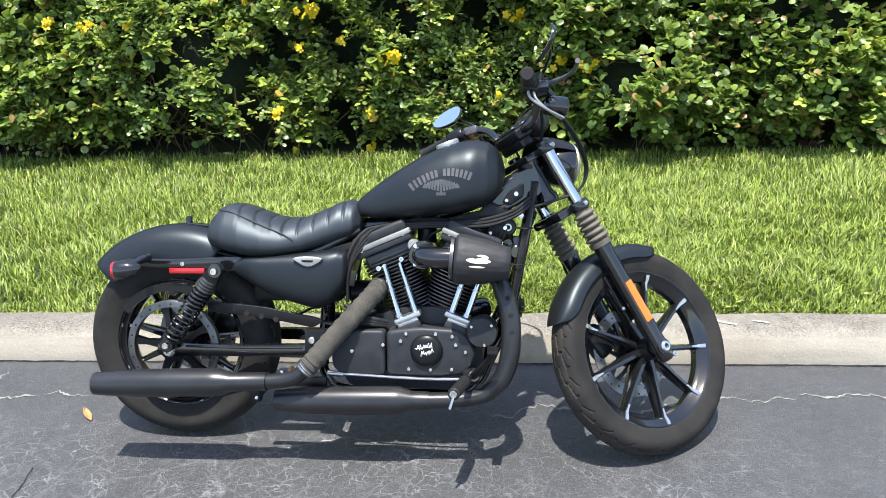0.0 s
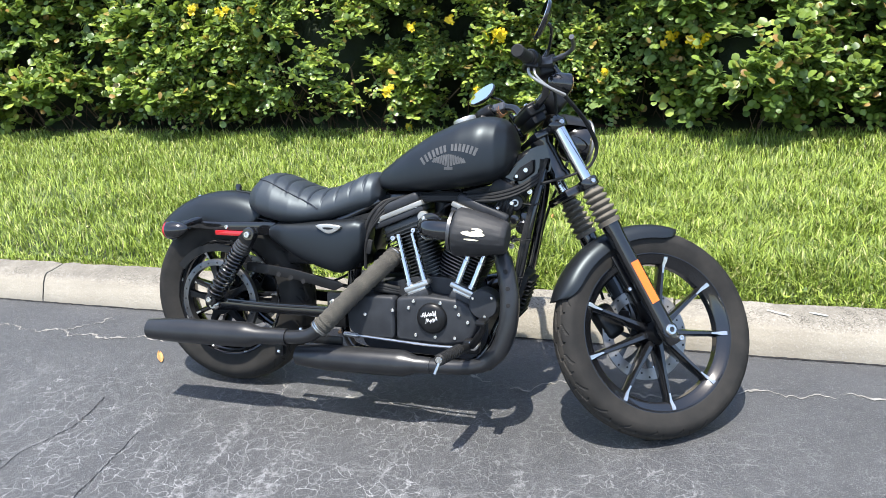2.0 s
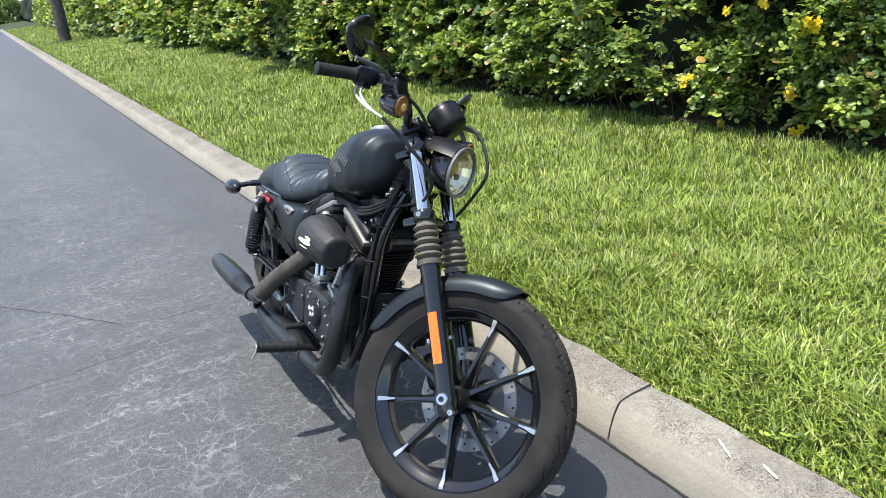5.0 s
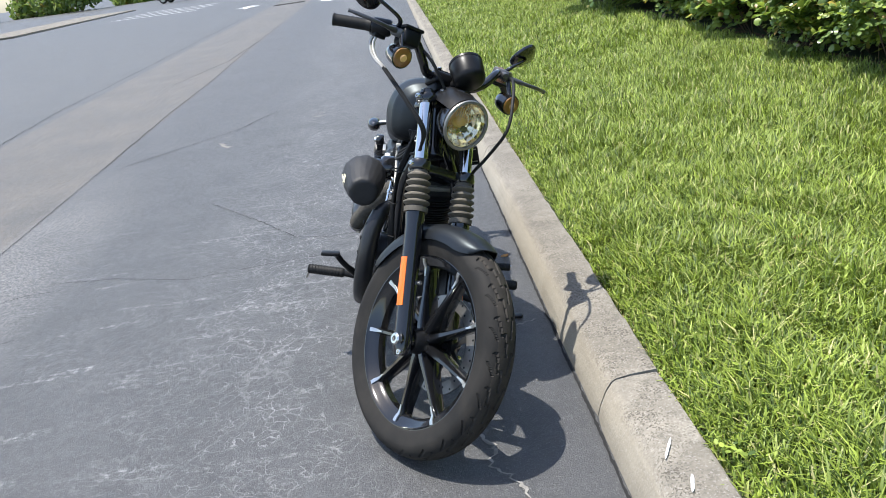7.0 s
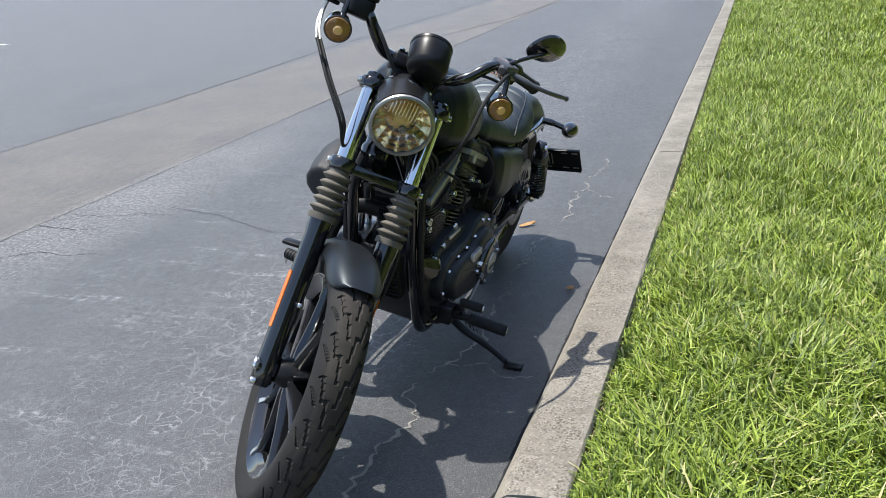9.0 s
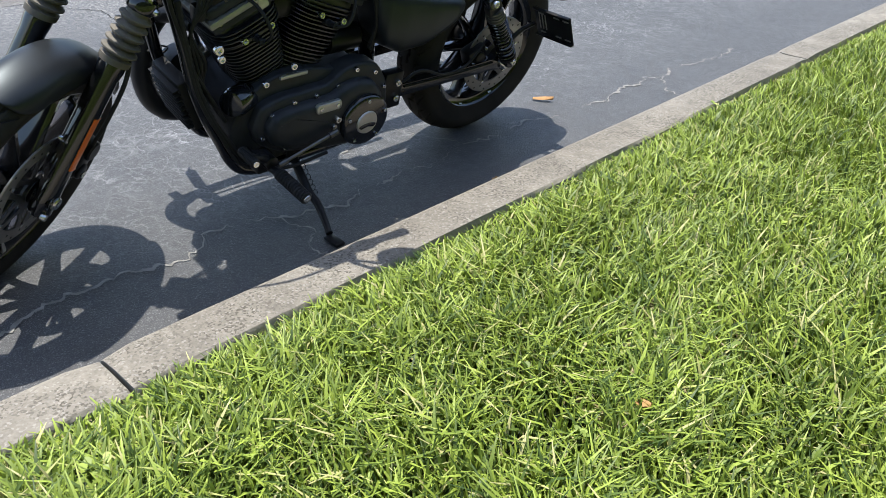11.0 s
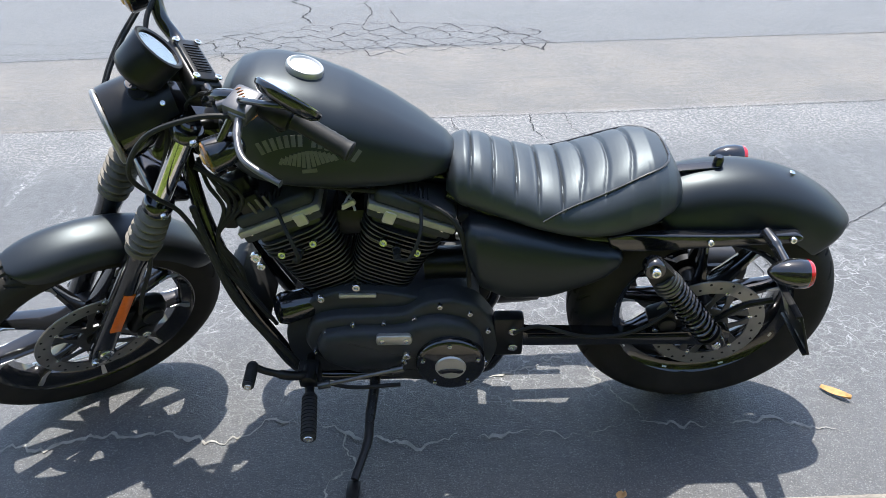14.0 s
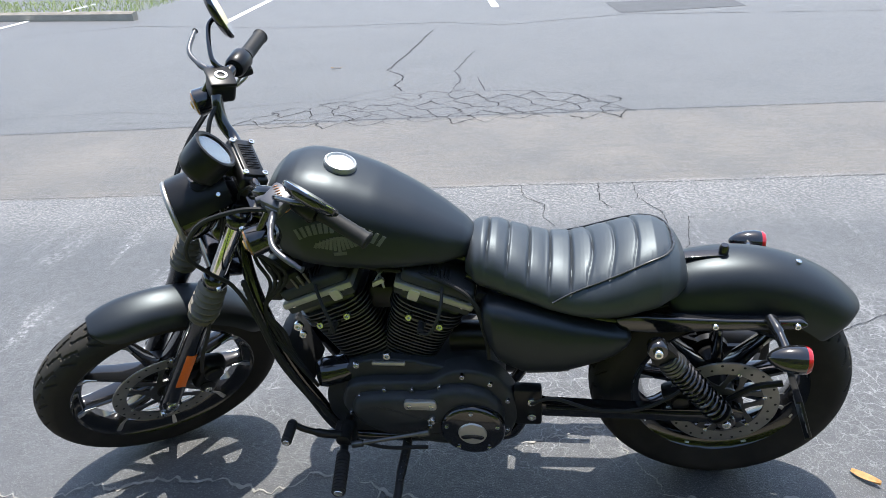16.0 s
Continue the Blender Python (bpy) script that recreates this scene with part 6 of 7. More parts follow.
# belt, guard and right lower parts
part("drive_belt", [loft([[(x, -0.088, z), (x, -0.112, z), (x, -0.112, z - 0.006), (x, -0.088, z - 0.006)] for x, z in ((0.02, 0.470), (0.25, 0.445), (0.55, 0.395))])], RUBBER, bike, "toothed rubber drive belt")
guard = part("belt_guard", slab(filleted([(0.118, 0.470), (0.300, 0.452), (0.470, 0.420), (0.490, 0.408), (0.455, 0.388), (0.300, 0.418), (0.118, 0.436)], 0.008), -0.112, -0.120, 0.002), SATIN, bike, "black belt guard with a row of holes")
part("guard_hole", [disc((0.150 + 0.047 * k, -0.1195, 0.449 - 0.009 * k), -Y, 0.0085, 0.0012, 18, 0.0003) for k in range(5)], CRACK_DARK, guard)
arc = []
for k in range(20):
    a = radians(48 + 96 * k / 19)
    arc.append([(REAR.x + r * math.cos(a), y, REAR.z + r * math.sin(a)) for r, y in ((0.178, -0.100), (0.205, -0.100), (0.205, -0.106), (0.178, -0.106))])
part("pulley_guard", loft(arc), SATIN, guard)
part("linkage", [pipe([(0.965, -0.185, 0.252), (0.80, -0.182, 0.250), (0.55, -0.165, 0.255)], 0.0045, 4, 8), lathe([(0, 0), (0, 0.009), (0.05, 0.009), (0.05, 0)], (0.56, -0.165, 0.2545), (0.40, -0.155, 0.26), 12)], STEEL, bike, "rear brake rod")
hoses = []
for k, dz in enumerate((0.0, 0.022, -0.020)):
    hoses.append(pipe([(0.560, -0.110 - 0.01 * k, 0.440 + dz), (0.600, -0.135, 0.425 + dz * 0.6), (0.650, -0.142, 0.415 + dz * 0.4), (0.690, -0.125, 0.405 + dz * 0.3)], 0.008, 5, 10))
part("oil_hose", hoses, RUBBER, engine, "black rubber oil hoses")
part("hose_clamp", [lathe([(0, 0), (0, 0.0105), (0.008, 0.0105), (0.008, 0)], (0.570, -0.112, 0.437), (0.66, -0.15, 0.42), 14)], STEEL, engine)
loom = []
for k in range(4):
    loom.append(pipe([(0.555, -0.085 - 0.006 * k, 0.500 + 0.01 * k), (0.575, -0.105 - 0.004 * k, 0.585 + 0.012 * k), (0.610, -0.095, 0.655 + 0.008 * k), (0.66, -0.070, 0.700), (0.80, -0.060, 0.722 - 0.006 * k), (0.95, -0.062, 0.722 + 0.006 * k), (1.05, -0.05, 0.76)], 0.0058, 6, 8))
part("wiring_loom", loom, RUBBER, bike, "black wiring loom under the tank")
part("wiring_loom", [pipe([(0.555, 0.100 + 0.005 * k, 0.470), (0.560, 0.125, 0.560 + 0.012 * k), (0.590, 0.115, 0.660), (0.680, 0.095, 0.705), (0.80, 0.08, 0.718), (0.95, 0.07, 0.73)], 0.0052, 6, 8) for k in range(3)], RUBBER, bike)
part("connector", block((0.586, -0.122, 0.545), (0.018, 0.014, 0.048), Matrix.Rotation(0.2, 4, "Y"), 0.004), RUBBER, bike)
part("rear_brake_line", pipe([(0.455, 0.150, 0.36), (0.40, 0.165, 0.395), (0.30, 0.160, 0.355), (0.20, 0.145, 0.345), (0.13, 0.130, 0.37), (0.09, 0.12, 0.40)], 0.0045, 8, 8), RUBBER, bike, "rear brake hose")
cal_r = part("rear_caliper", [block((0.098, 0.090, 0.345), (0.075, 0.050, 0.060), Matrix.Rotation(0.4, 4, "Y"), 0.010), lathe([(0, 0), (0, 0.020), (0.020, 0.020), (0.022, 0.016), (0.022, 0)], (0.098, 0.105, 0.345), (0.098, 1, 0.345), 18)], SATIN, bike, "black rear brake caliper")
part("caliper_bolt", [bolt((0.125, 0.118, 0.330), (0, 1, 0), 0.008, 0.008), bolt((0.080, 0.118, 0.375), (0, 1, 0), 0.007, 0.008)], BOLT, cal_r)
part("swingarm_pivot", [block((0.465, s * 0.115, 0.325), (0.070, 0.035, 0.120), None, 0.008) for s in (-1, 1)], SATIN, bike, "black swingarm pivot plate")
part("pivot_bolt", [bolt((0.455, s * 0.133, z), (0, s, 0), 0.011, 0.008) for s in (-1, 1) for z in (0.352, 0.300)], BOLT, bike)

# controls for the feet
def peg(a, b, parent, r=0.0175):
    a, b = Vector(a), Vector(b)
    L = (b - a).length
    prof = [(0, 0), (0, r * 0.8)]
    n = 11
    for k in range(n):
        prof += [(0.006 + (L - 0.012) * k / n, r), (0.006 + (L - 0.012) * (k + 0.55) / n, r), (0.006 + (L - 0.012) * (k + 0.6) / n, r * 0.89), (0.006 + (L - 0.012) * (k + 0.95) / n, r * 0.89)]
    prof += [(L - 0.004, r), (L, r * 0.8), (L, 0)]
    part("rubber_grip", lathe(prof, a, b, 18), RUBBER, parent, "ribbed rubber peg sleeve")
    part("end_cap", lathe([(L - 0.001, 0), (L - 0.001, r * 0.66), (L + 0.0015, r * 0.60), (L + 0.0015, r * 0.30), (L + 0.0005, r * 0.26), (L + 0.0005, 0)], a, b, 18), BOLT, parent, "bright end cap")


peg_r = part("foot_peg", [pipe([(0.955, -0.120, 0.260), (0.950, -0.190, 0.262), (0.940, -0.270, 0.272)], 0.011, 5, 12), block((0.952, -0.175, 0.258), (0.05, 0.04, 0.045), None, 0.008)], SATIN, bike, "folding rider foot peg")
peg((0.940, -0.265, 0.272), (0.915, -0.392, 0.272), peg_r)
part("peg_feeler", sweep([(0.917, -0.388, 0.268), (0.905, -0.400, 0.232)], 0.0042, 8), STEEL, peg_r, "bright peg feeler")
ped = part("brake_pedal", [pipe([(0.960, -0.205, 0.268), (0.985, -0.235, 0.300), (1.010, -0.265, 0.338), (1.018, -0.285, 0.366)], [0.012] * 8 + [0.010] * 9, 8, 10), block((1.020, -0.308, 0.374), (0.030, 0.062, 0.012), None, 0.004)], SATIN, bike, "black brake pedal")
part("pedal_pivot", lathe([(0, 0), (0, 0.016), (0.035, 0.016), (0.038, 0.012), (0.038, 0)], (0.962, -0.168, 0.266), (0.962, -1, 0.28), 18), STEEL, ped)
peg_l = part("foot_peg", [pipe([(0.935, 0.100, 0.250), (0.930, 0.170, 0.254), (0.922, 0.235, 0.256)], 0.011, 5, 12), block((0.930, 0.165, 0.255), (0.05, 0.045, 0.055), None, 0.008)], SATIN, bike, "folding rider foot peg")
peg((0.922, 0.232, 0.256), (0.912, 0.348, 0.247), peg_l)
shift = part("shift_lever", [pipe([(0.928, 0.190, 0.275), (0.965, 0.215, 0.305), (1.005, 0.232, 0.338), (1.030, 0.238, 0.362)], [0.011] * 12 + [0.008] * 13, 8, 10), lathe([(0, 0), (0, 0.018), (0.045, 0.018), (0.048, 0.012), (0.048, 0)], (0.926, 0.165, 0.272), (0.926, 1, 0.272), 18)], SATIN, bike, "black gear shift lever")
peg((1.032, 0.232, 0.364), (1.032, 0.298, 0.364), shift, 0.0130)
part("shift_rod", [sweep([(0.900, 0.206, 0.258), (0.715, 0.190, 0.292)], 0.005, 8), lathe([(0, 0), (0, 0.009), (0.028, 0.009), (0.028, 0)], (0.735, 0.192, 0.288), (0.6, 0.18, 0.313), 12), lathe([(0, 0), (0, 0.009), (0.028, 0.009), (0.028, 0)], (0.905, 0.206, 0.257), (0.80, 0.2, 0.276), 12)], PULLEY, shift, "dark steel shift linkage rod")
stand = part("side_stand", [pipe([(0.782, 0.080, 0.192), (0.788, 0.130, 0.162), (0.797, 0.200, 0.130), (0.799, 0.250, 0.115), (0.812, 0.300, 0.104), (0.826, 0.345, 0.092)], [0.013] * 16 + [0.0115] * 12 + [0.010] * 13, 8, 12), block((0.828, 0.372, 0.0865), (0.030, 0.058, 0.012), Matrix.Rotation(radians(12), 4, "X"), 0.004), block((0.784, 0.088, 0.192), (0.055, 0.045, 0.05), None, 0.01)], SATIN, bike, "black side stand, swung out")
part("stand_spring", sweep([Vector((0.776, 0.100, 0.200)) + Vector((0.016 * k / 60, 0.13 * k / 60, -0.062 * k / 60)) + Vector((0.006 * math.cos(k * 0.9), 0, 0.006 * math.sin(k * 0.9))) for k in range(61)], 0.0012, 5), SATIN, stand)

# fork
for s in (-1, 1):
    y = s * LEG
    leg = part("fork_leg", [lathe([(-0.045, 0), (-0.045, 0.020), (-0.035, 0.026), (0.0, 0.0275), (0.03, 0.0265), (0.325, 0.0265), (0.348, 0.029), (0.368, 0.029), (0.368, 0)], on_fork(0, y), on_fork(1, y), 28),
                            lathe([(0, 0), (0, 0.024), (0.044, 0.024), (0.044, 0)], on_fork(0, s * (LEG - 0.022)), on_fork(0, s * 1.1), 24)], GLOSS, bike, "gloss black fork slider", STEER)
    part("reflector", loft([[on_fork(h, s * (LEG + 0.027), 0.013 * u) + Y * s * (0.002 - 0.004 * abs(u)) * k for u in (-1, -0.5, 0, 0.5, 1)] + [on_fork(h, s * (LEG + 0.022), 0.013 * u) for u in (1, 0, -1)] for h, k in ((0.0925, 0), (0.0955, 1), (0.227, 1), (0.230, 0))]), ORANGE, leg, "bright orange side reflector", STEER)
    part("axle_end", [lathe([(0, 0), (0, 0.016), (0.008, 0.017), (0.012, 0.014), (0.012, 0.008), (0.004, 0.007), (0.004, 0)], on_fork(0, s * (LEG + 0.020)), on_fork(0, s * 1.1), 20), bolt(on_fork(-0.036, y + s * 0.016, 0.018), (0, s, 0), 0.009, 0.012)], BOLT, leg, "zinc axle end", STEER)
    part("fork_tube", lathe([(0, 0), (0, 0.0195), (0.355, 0.0195), (0.355, 0)], on_fork(0.36, y), on_fork(1.3, y), 28), CHROME, bike, "bright chrome fork tube", STEER)
    prof = [(0, 0.020), (0, 0.034), (0.014, 0.035), (0.016, 0.028)]
    for k in range(5):
        prof += [(0.018 + 0.0198 * k, 0.0262 - 0.0006 * k), (0.0265 + 0.0198 * k, 0.0390 - 0.0011 * k), (0.0300 + 0.0198 * k, 0.0390 - 0.0011 * k)]
    prof += [(0.116, 0.025), (0.124, 0.0245), (0.126, 0.020)]
    part("fork_gaiter", lathe(prof, on_fork(0.362, y), on_fork(1.3, y), 28), GAITER, bike, "dusty ribbed rubber fork gaiter", STEER)
    part("fender_mount", [slab(filleted([(-0.014, 0.11), (0.014, 0.11), (0.016, 0.27), (-0.016, 0.27)], 0.005), 0, s * 0.006, 0.002)], SATIN, leg, "black mudguard mount plate", STEER @ Matrix.Translation(on_fork(0, s * (LEG - 0.030), -0.02)) @ Matrix.Rotation(radians(-30), 4, "Y"))
    part("mount_bolt", [bolt(on_fork(0.160, s * (LEG - 0.022), 0.028 * k), (0, s, 0), 0.007, 0.010) for k in (-1.3, 1)], BOLT, leg, "", STEER)
    part("fork_cap", lathe([(0, 0), (0, 0.0215), (0.010, 0.0215), (0.014, 0.017), (0.014, 0)], on_fork(0.718, y), on_fork(1.3, y), 24), GLOSS, bike, "black fork cap", STEER)
clamp = []
for h, t in ((0.502, 0.030), (0.704, 0.026)):
    for s in (-1, 1):
        clamp.append(lathe([(-t / 2, 0), (-t / 2, 0.028), (-t / 2 + 0.004, 0.031), (t / 2 - 0.004, 0.031), (t / 2, 0.028), (t / 2, 0)], on_fork(h, s * LEG), on_fork(h + 1, s * LEG), 26))
    c = on_fork(h)
    clamp.append(block(c - Vector((0.030, 0, 0.017)), (0.085, 0.15, t * 0.9), Matrix.Rotation(radians(-30), 4, "Y"), 0.008))
triple = part("triple_clamp", clamp, GLOSS, bike, "black triple clamp", STEER)
part("clamp_bolt", [bolt(on_fork(h, s * (LEG + 0.028)), (0, s, 0), 0.008, 0.010) for h in (0.502, 0.704) for s in (-1, 1)], BOLT, triple, "", STEER)
caliper = part("front_caliper", [block(on_fork(0.09, 0.072, -0.088), (0.112, 0.058, 0.070), Matrix.Rotation(radians(55), 4, "Y"), 0.020, 4), lathe([(0, 0), (0, 0.026), (0.010, 0.026), (0.014, 0.021), (0.014, 0)], on_fork(0.118, 0.096, -0.088), on_fork(0.118, 1, -0.088), 22), lathe([(0, 0), (0, 0.021), (0.012, 0.021), (0.014, 0.018), (0.014, 0)], on_fork(0.06, 0.092, -0.085), on_fork(0.06, 1, -0.085), 22), block(on_fork(0.085, 0.070, -0.04), (0.06, 0.02, 0.04), None, 0.005)], SATIN, bike, "black front brake caliper", STEER)
part("caliper_bolt", [bolt(on_fork(0.125, 0.098, -0.075), (0, 1, 0), 0.009, 0.010), bolt(on_fork(0.055, 0.106, -0.085), (0, 1, 0), 0.010, 0.006)], BOLT, caliper, "", STEER)

# headlamp
lamp_c = Vector((1.262, 0.0, 0.893))
lamp_ax = Vector((1, 0, -0.03)).normalized()
LAMP = HEAD @ Matrix.Translation(lamp_c) @ Matrix.Scale(0.90, 4) @ Matrix.Translation(-lamp_c)
headlamp = part("headlamp", [lathe([(-0.105, 0), (-0.104, 0.030), (-0.095, 0.052), (-0.070, 0.070), (-0.030, 0.080), (-0.012, 0.081), (-0.012, 0.074), (-0.05, 0.06), (-0.07, 0.03), (-0.072, 0)], lamp_c, lamp_c + lamp_ax, 44)], GLOSS, bike, "round black headlamp shell", LAMP)
part("lamp_reflector", lathe([(-0.064, 0.004), (-0.060, 0.024), (-0.050, 0.042), (-0.034, 0.058), (-0.018, 0.069), (-0.006, 0.074), (-0.008, 0.0755), (-0.036, 0.0605), (-0.052, 0.0445), (-0.062, 0.026), (-0.066, 0.004)], lamp_c, lamp_c + lamp_ax, 15, True), REFLECTOR, headlamp, "faceted bright reflector", LAMP, angle=4)
part("lamp_bulb", [lathe([(-0.062, 0), (-0.062, 0.026), (-0.040, 0.027), (-0.028, 0.022), (-0.022, 0.012), (-0.020, 0)], lamp_c + Vector((0, 0, 0.006)), lamp_c + lamp_ax + Vector((0, 0, 0.006)), 24)], BULB, headlamp, "amber tinted bulb shield", LAMP)
part("bulb_cap", [lathe([(-0.024, 0), (-0.024, 0.011), (-0.014, 0.010), (-0.012, 0.006), (-0.012, 0)], lamp_c + Vector((0, 0.010, -0.016)), lamp_c + lamp_ax + Vector((0, 0.010, -0.016)), 18)], PULLEY, headlamp, "dark bulb tip", LAMP)
part("lens_flute", [sweep([lamp_c + Vector((-0.008, 0.009 * k, z)) for z in (0.020, math.sqrt(0.068 ** 2 - (0.009 * k) ** 2) - 0.004)], 0.0011, 6) for k in range(-5, 6)], REFLECTOR, headlamp, "moulded flute", LAMP)
part("lamp_lens", lathe([(0.0085, 0), (0.0065, 0.040), (0.0012, 0.067), (-0.004, 0.0735), (-0.002, 0.0745), (0.003, 0.068), (0.008, 0.040), (0.010, 0)], lamp_c, lamp_c + lamp_ax, 44), GLASS, headlamp, "clear lamp glass", LAMP).visible_shadow = False
part("lamp_ring", lathe([(-0.006, 0.074), (-0.006, 0.082), (-0.001, 0.0845), (0.004, 0.082), (0.006, 0.076), (0.0, 0.073)], lamp_c, lamp_c + lamp_ax, 48, True), DISC, headlamp, "dull grey metal lamp ring", LAMP)
part("lamp_cap", lathe([(0.086, 0), (0.086, 0.023), (0.0925, 0.0225), (0.0945, 0.020), (0.0945, 0)], lamp_c + Vector((-0.075, 0, 0)), lamp_c + Vector((-0.16, 0.22, 1)), 28), SATIN, headlamp, "round black cap", LAMP)
vis = []
for i in range(9):
    x = 1.120 + 0.136 * i / 8
    f = i / 8
    ring = []
    for k in range(13):
        a = math.pi * (0.12 + 0.76 * k / 12)
        r = 0.085 + 0.007 * math.sin(f * math.pi)
        ring.append((x, r * math.cos(a) * (0.85 + 0.15 * f), 0.893 + r * math.sin(a) + 0.006 * (1 - f)))
    for k in range(12, -1, -1):
        a = math.pi * (0.12 + 0.76 * k / 12)
        r = 0.082 + 0.007 * math.sin(f * math.pi)
        ring.append((x, r * math.cos(a) * (0.85 + 0.15 * f), 0.893 + r * math.sin(a) + 0.006 * (1 - f)))
    vis.append(ring)
visor = part("headlamp_visor", loft(vis), SATIN, bike, "black headlamp eyebrow", LAMP)
part("visor_cap", disc((1.180, 0, 0.984), (-0.1, 0, 1), 0.020, 0.004, 24, 0.0015), GLOSS, visor, "", LAMP)
part("visor_bolt", [bolt((1.145, s * 0.055, 0.962), (0, s * 0.6, 1), 0.006, 0.005) for s in (-1, 1)], BOLT, visor, "", LAMP)

# handlebar
bar_r = part("handlebar", [pipe([(0.930, s * 0.343, 1.023), (0.985, s * 0.262, 1.046), (1.035, s * 0.205, 1.062), (1.078, s * 0.160, 1.052), (1.090, s * 0.120, 1.010), (1.080, s * 0.080, 0.982), (1.080, s * 0.0, 0.985)], 0.0135, 9, 16) for s in (-1, 1)], GLOSS, bike, "gloss black handlebar", BARS)
riser = part("riser", [block((1.080, 0, 0.975), (0.062, 0.135, 0.036), Matrix.Rotation(radians(-32), 4, "Y"), 0.009, 3), block((1.091, 0.0, 0.948), (0.048, 0.120, 0.030), Matrix.Rotation(radians(-32), 4, "Y"), 0.008), block((1.070, 0, 0.992), (0.046, 0.118, 0.010), Matrix.Rotation(radians(-32), 4, "Y"), 0.004)], SATIN, bike, "black handlebar riser clamp", BARS)
part("riser_bolt", [bolt((1.068 + f * 0.019, s * 0.052, 0.996 + f * 0.0115), (-0.5, 0, 0.86), 0.007, 0.004) for s in (-1, 1) for f in (-1, 1)], BOLT, riser, "", BARS)
part("riser_rib", [block((1.066 + 0.0, -0.036 + 0.008 * k, 0.9985), (0.030, 0.0022, 0.0030), Matrix.Rotation(radians(-32), 4, "Y"), 0.001) for k in range(10)], SATIN, riser, "", BARS)
sp = Vector((1.140, 0.0, 1.040))
sax = Vector((-0.80, 0, 0.60)).normalized()
speedo = part("speedometer", [lathe([(-0.060, 0), (-0.058, 0.036), (-0.050, 0.0455), (-0.040, 0.0485), (-0.005, 0.0500), (0.012, 0.0500), (0.016, 0.048), (0.016, 0.043), (0.008, 0.042), (0.008, 0)], sp, sp + sax, 40), pipe([(1.090, 0, 0.965), (1.115, 0, 0.980), (1.150, 0, 1.005)], 0.015, 5, 14)], SATIN, bike, "round black speedometer housing", BARS)
part("dial", disc(sp + sax * 0.008, sax, 0.042, 0.002, 36, 0.0005), DIAL, speedo, "pale grey speedometer dial", BARS)
ticks = []
du = sax.orthogonal().normalized()
dv = sax.cross(du)
for k in range(13):
    a = radians(-30 + 240 * k / 12)
    d = du * math.cos(a) + dv * math.sin(a)
    ticks.append(sweep([sp + sax * 0.0104 + d * 0.030, sp + sax * 0.0104 + d * 0.038], 0.0011, 4))
part("dial_mark", ticks, GAITER, speedo, "", BARS)
part("dial_glass", disc(sp + sax * 0.0125, sax, 0.0425, 0.0018, 36, 0.0004), GLASS, speedo, "", BARS).visible_shadow = False
part("speedo_bezel", lathe([(0.010, 0.042), (0.010, 0.051), (0.017, 0.051), (0.019, 0.047), (0.017, 0.042)], sp, sp + sax, 40, True), SATIN, speedo, "", BARS)
for s in (-1, 1):
    a, b = Vector((0.985, s * 0.262, 1.046)), Vector((0.924, s * 0.352, 1.020))
    d = (b - a).normalized()
    L = (b - a).length
    part("grip", lathe([(0, 0), (0, 0.019), (0.01, 0.0175)] + [(0.012 + 0.1 * k / 12, 0.0172 if k % 2 else 0.0166) for k in range(12)] + [(L - 0.006, 0.0178), (L - 0.003, 0.019), (L, 0.016), (L, 0)], a, b, 20), RUBBER, bar_r, "black rubber grip", BARS)
    sw = Vector((1.004, s * 0.240, 1.053))
    switch = part("switch_housing", [lathe([(-0.030, 0), (-0.030, 0.021), (-0.024, 0.025), (0.020, 0.026), (0.026, 0.022), (0.026, 0)], sw, sw + d, 22), block(sw + Vector((-0.005, 0, -0.022)), (0.040, 0.040, 0.020), None, 0.006)], SATIN, bike, "black switch housing", BARS)
    lv = part("brake_lever" if s < 0 else "clutch_lever", [pipe([(1.065, s * 0.222, 1.060), (1.090, s * 0.270, 1.062), (1.098, s * 0.320, 1.064), (1.074, s * 0.375, 1.063), (1.066, s * 0.388, 1.062)], [0.008] * 8 + [0.0060] * 16 + [0.005] * 8 + [0.0075], 8, 10, ), block((1.056, s * 0.215, 1.058), (0.050, 0.036, 0.026), Matrix.Rotation(s * 0.6, 4, "Z"), 0.007)], LEVER, bike, "satin grey-black control lever", BARS)
    if s > 0:
        part("clutch_perch", [block((1.052, 0.206, 1.064), (0.058, 0.052, 0.030), Matrix.Rotation(0.6, 4, "Z"), 0.008, 2), pipe([(1.068, 0.196, 1.066), (1.092, 0.190, 1.062)], 0.009, 3, 10)], LEVER, bike, "satin metal clutch lever perch", BARS)
    # mirror
    mc_ = Vector((1.006, -0.320, 1.134)) if s < 0 else Vector((1.003, 0.301, 1.141))
    mn = Vector((-0.90, 0.05, 0.255)).normalized() if s < 0 else Vector((-0.70, -0.35, 0.46)).normalized()
    mlong = Vector((0.157, -0.71, 0.69)) if s < 0 else Vector((-0.336, 0.897, -0.296))
    mu = (mlong - mn * mn.dot(mlong)).normalized() * -1
    mw = mn.cross(mu)
    rings = []
    for off, k in ((-0.016, 0.45), (-0.012, 0.80), (-0.004, 0.98), (0.002, 1.0), (0.005, 0.97), (0.005, 0.0)):
        ring = []
        for j in range(32):
            t = 2 * math.pi * j / 32
            cu, cw = math.copysign(abs(math.cos(t)) ** 0.8, math.cos(t)) * 0.060 * k, math.sin(t) * 0.047 * k * (1 + 0.22 * math.cos(t) * s)
            ring.append(mc_ + mn * off + mu * cu + mw * cw)
        rings.append(ring)
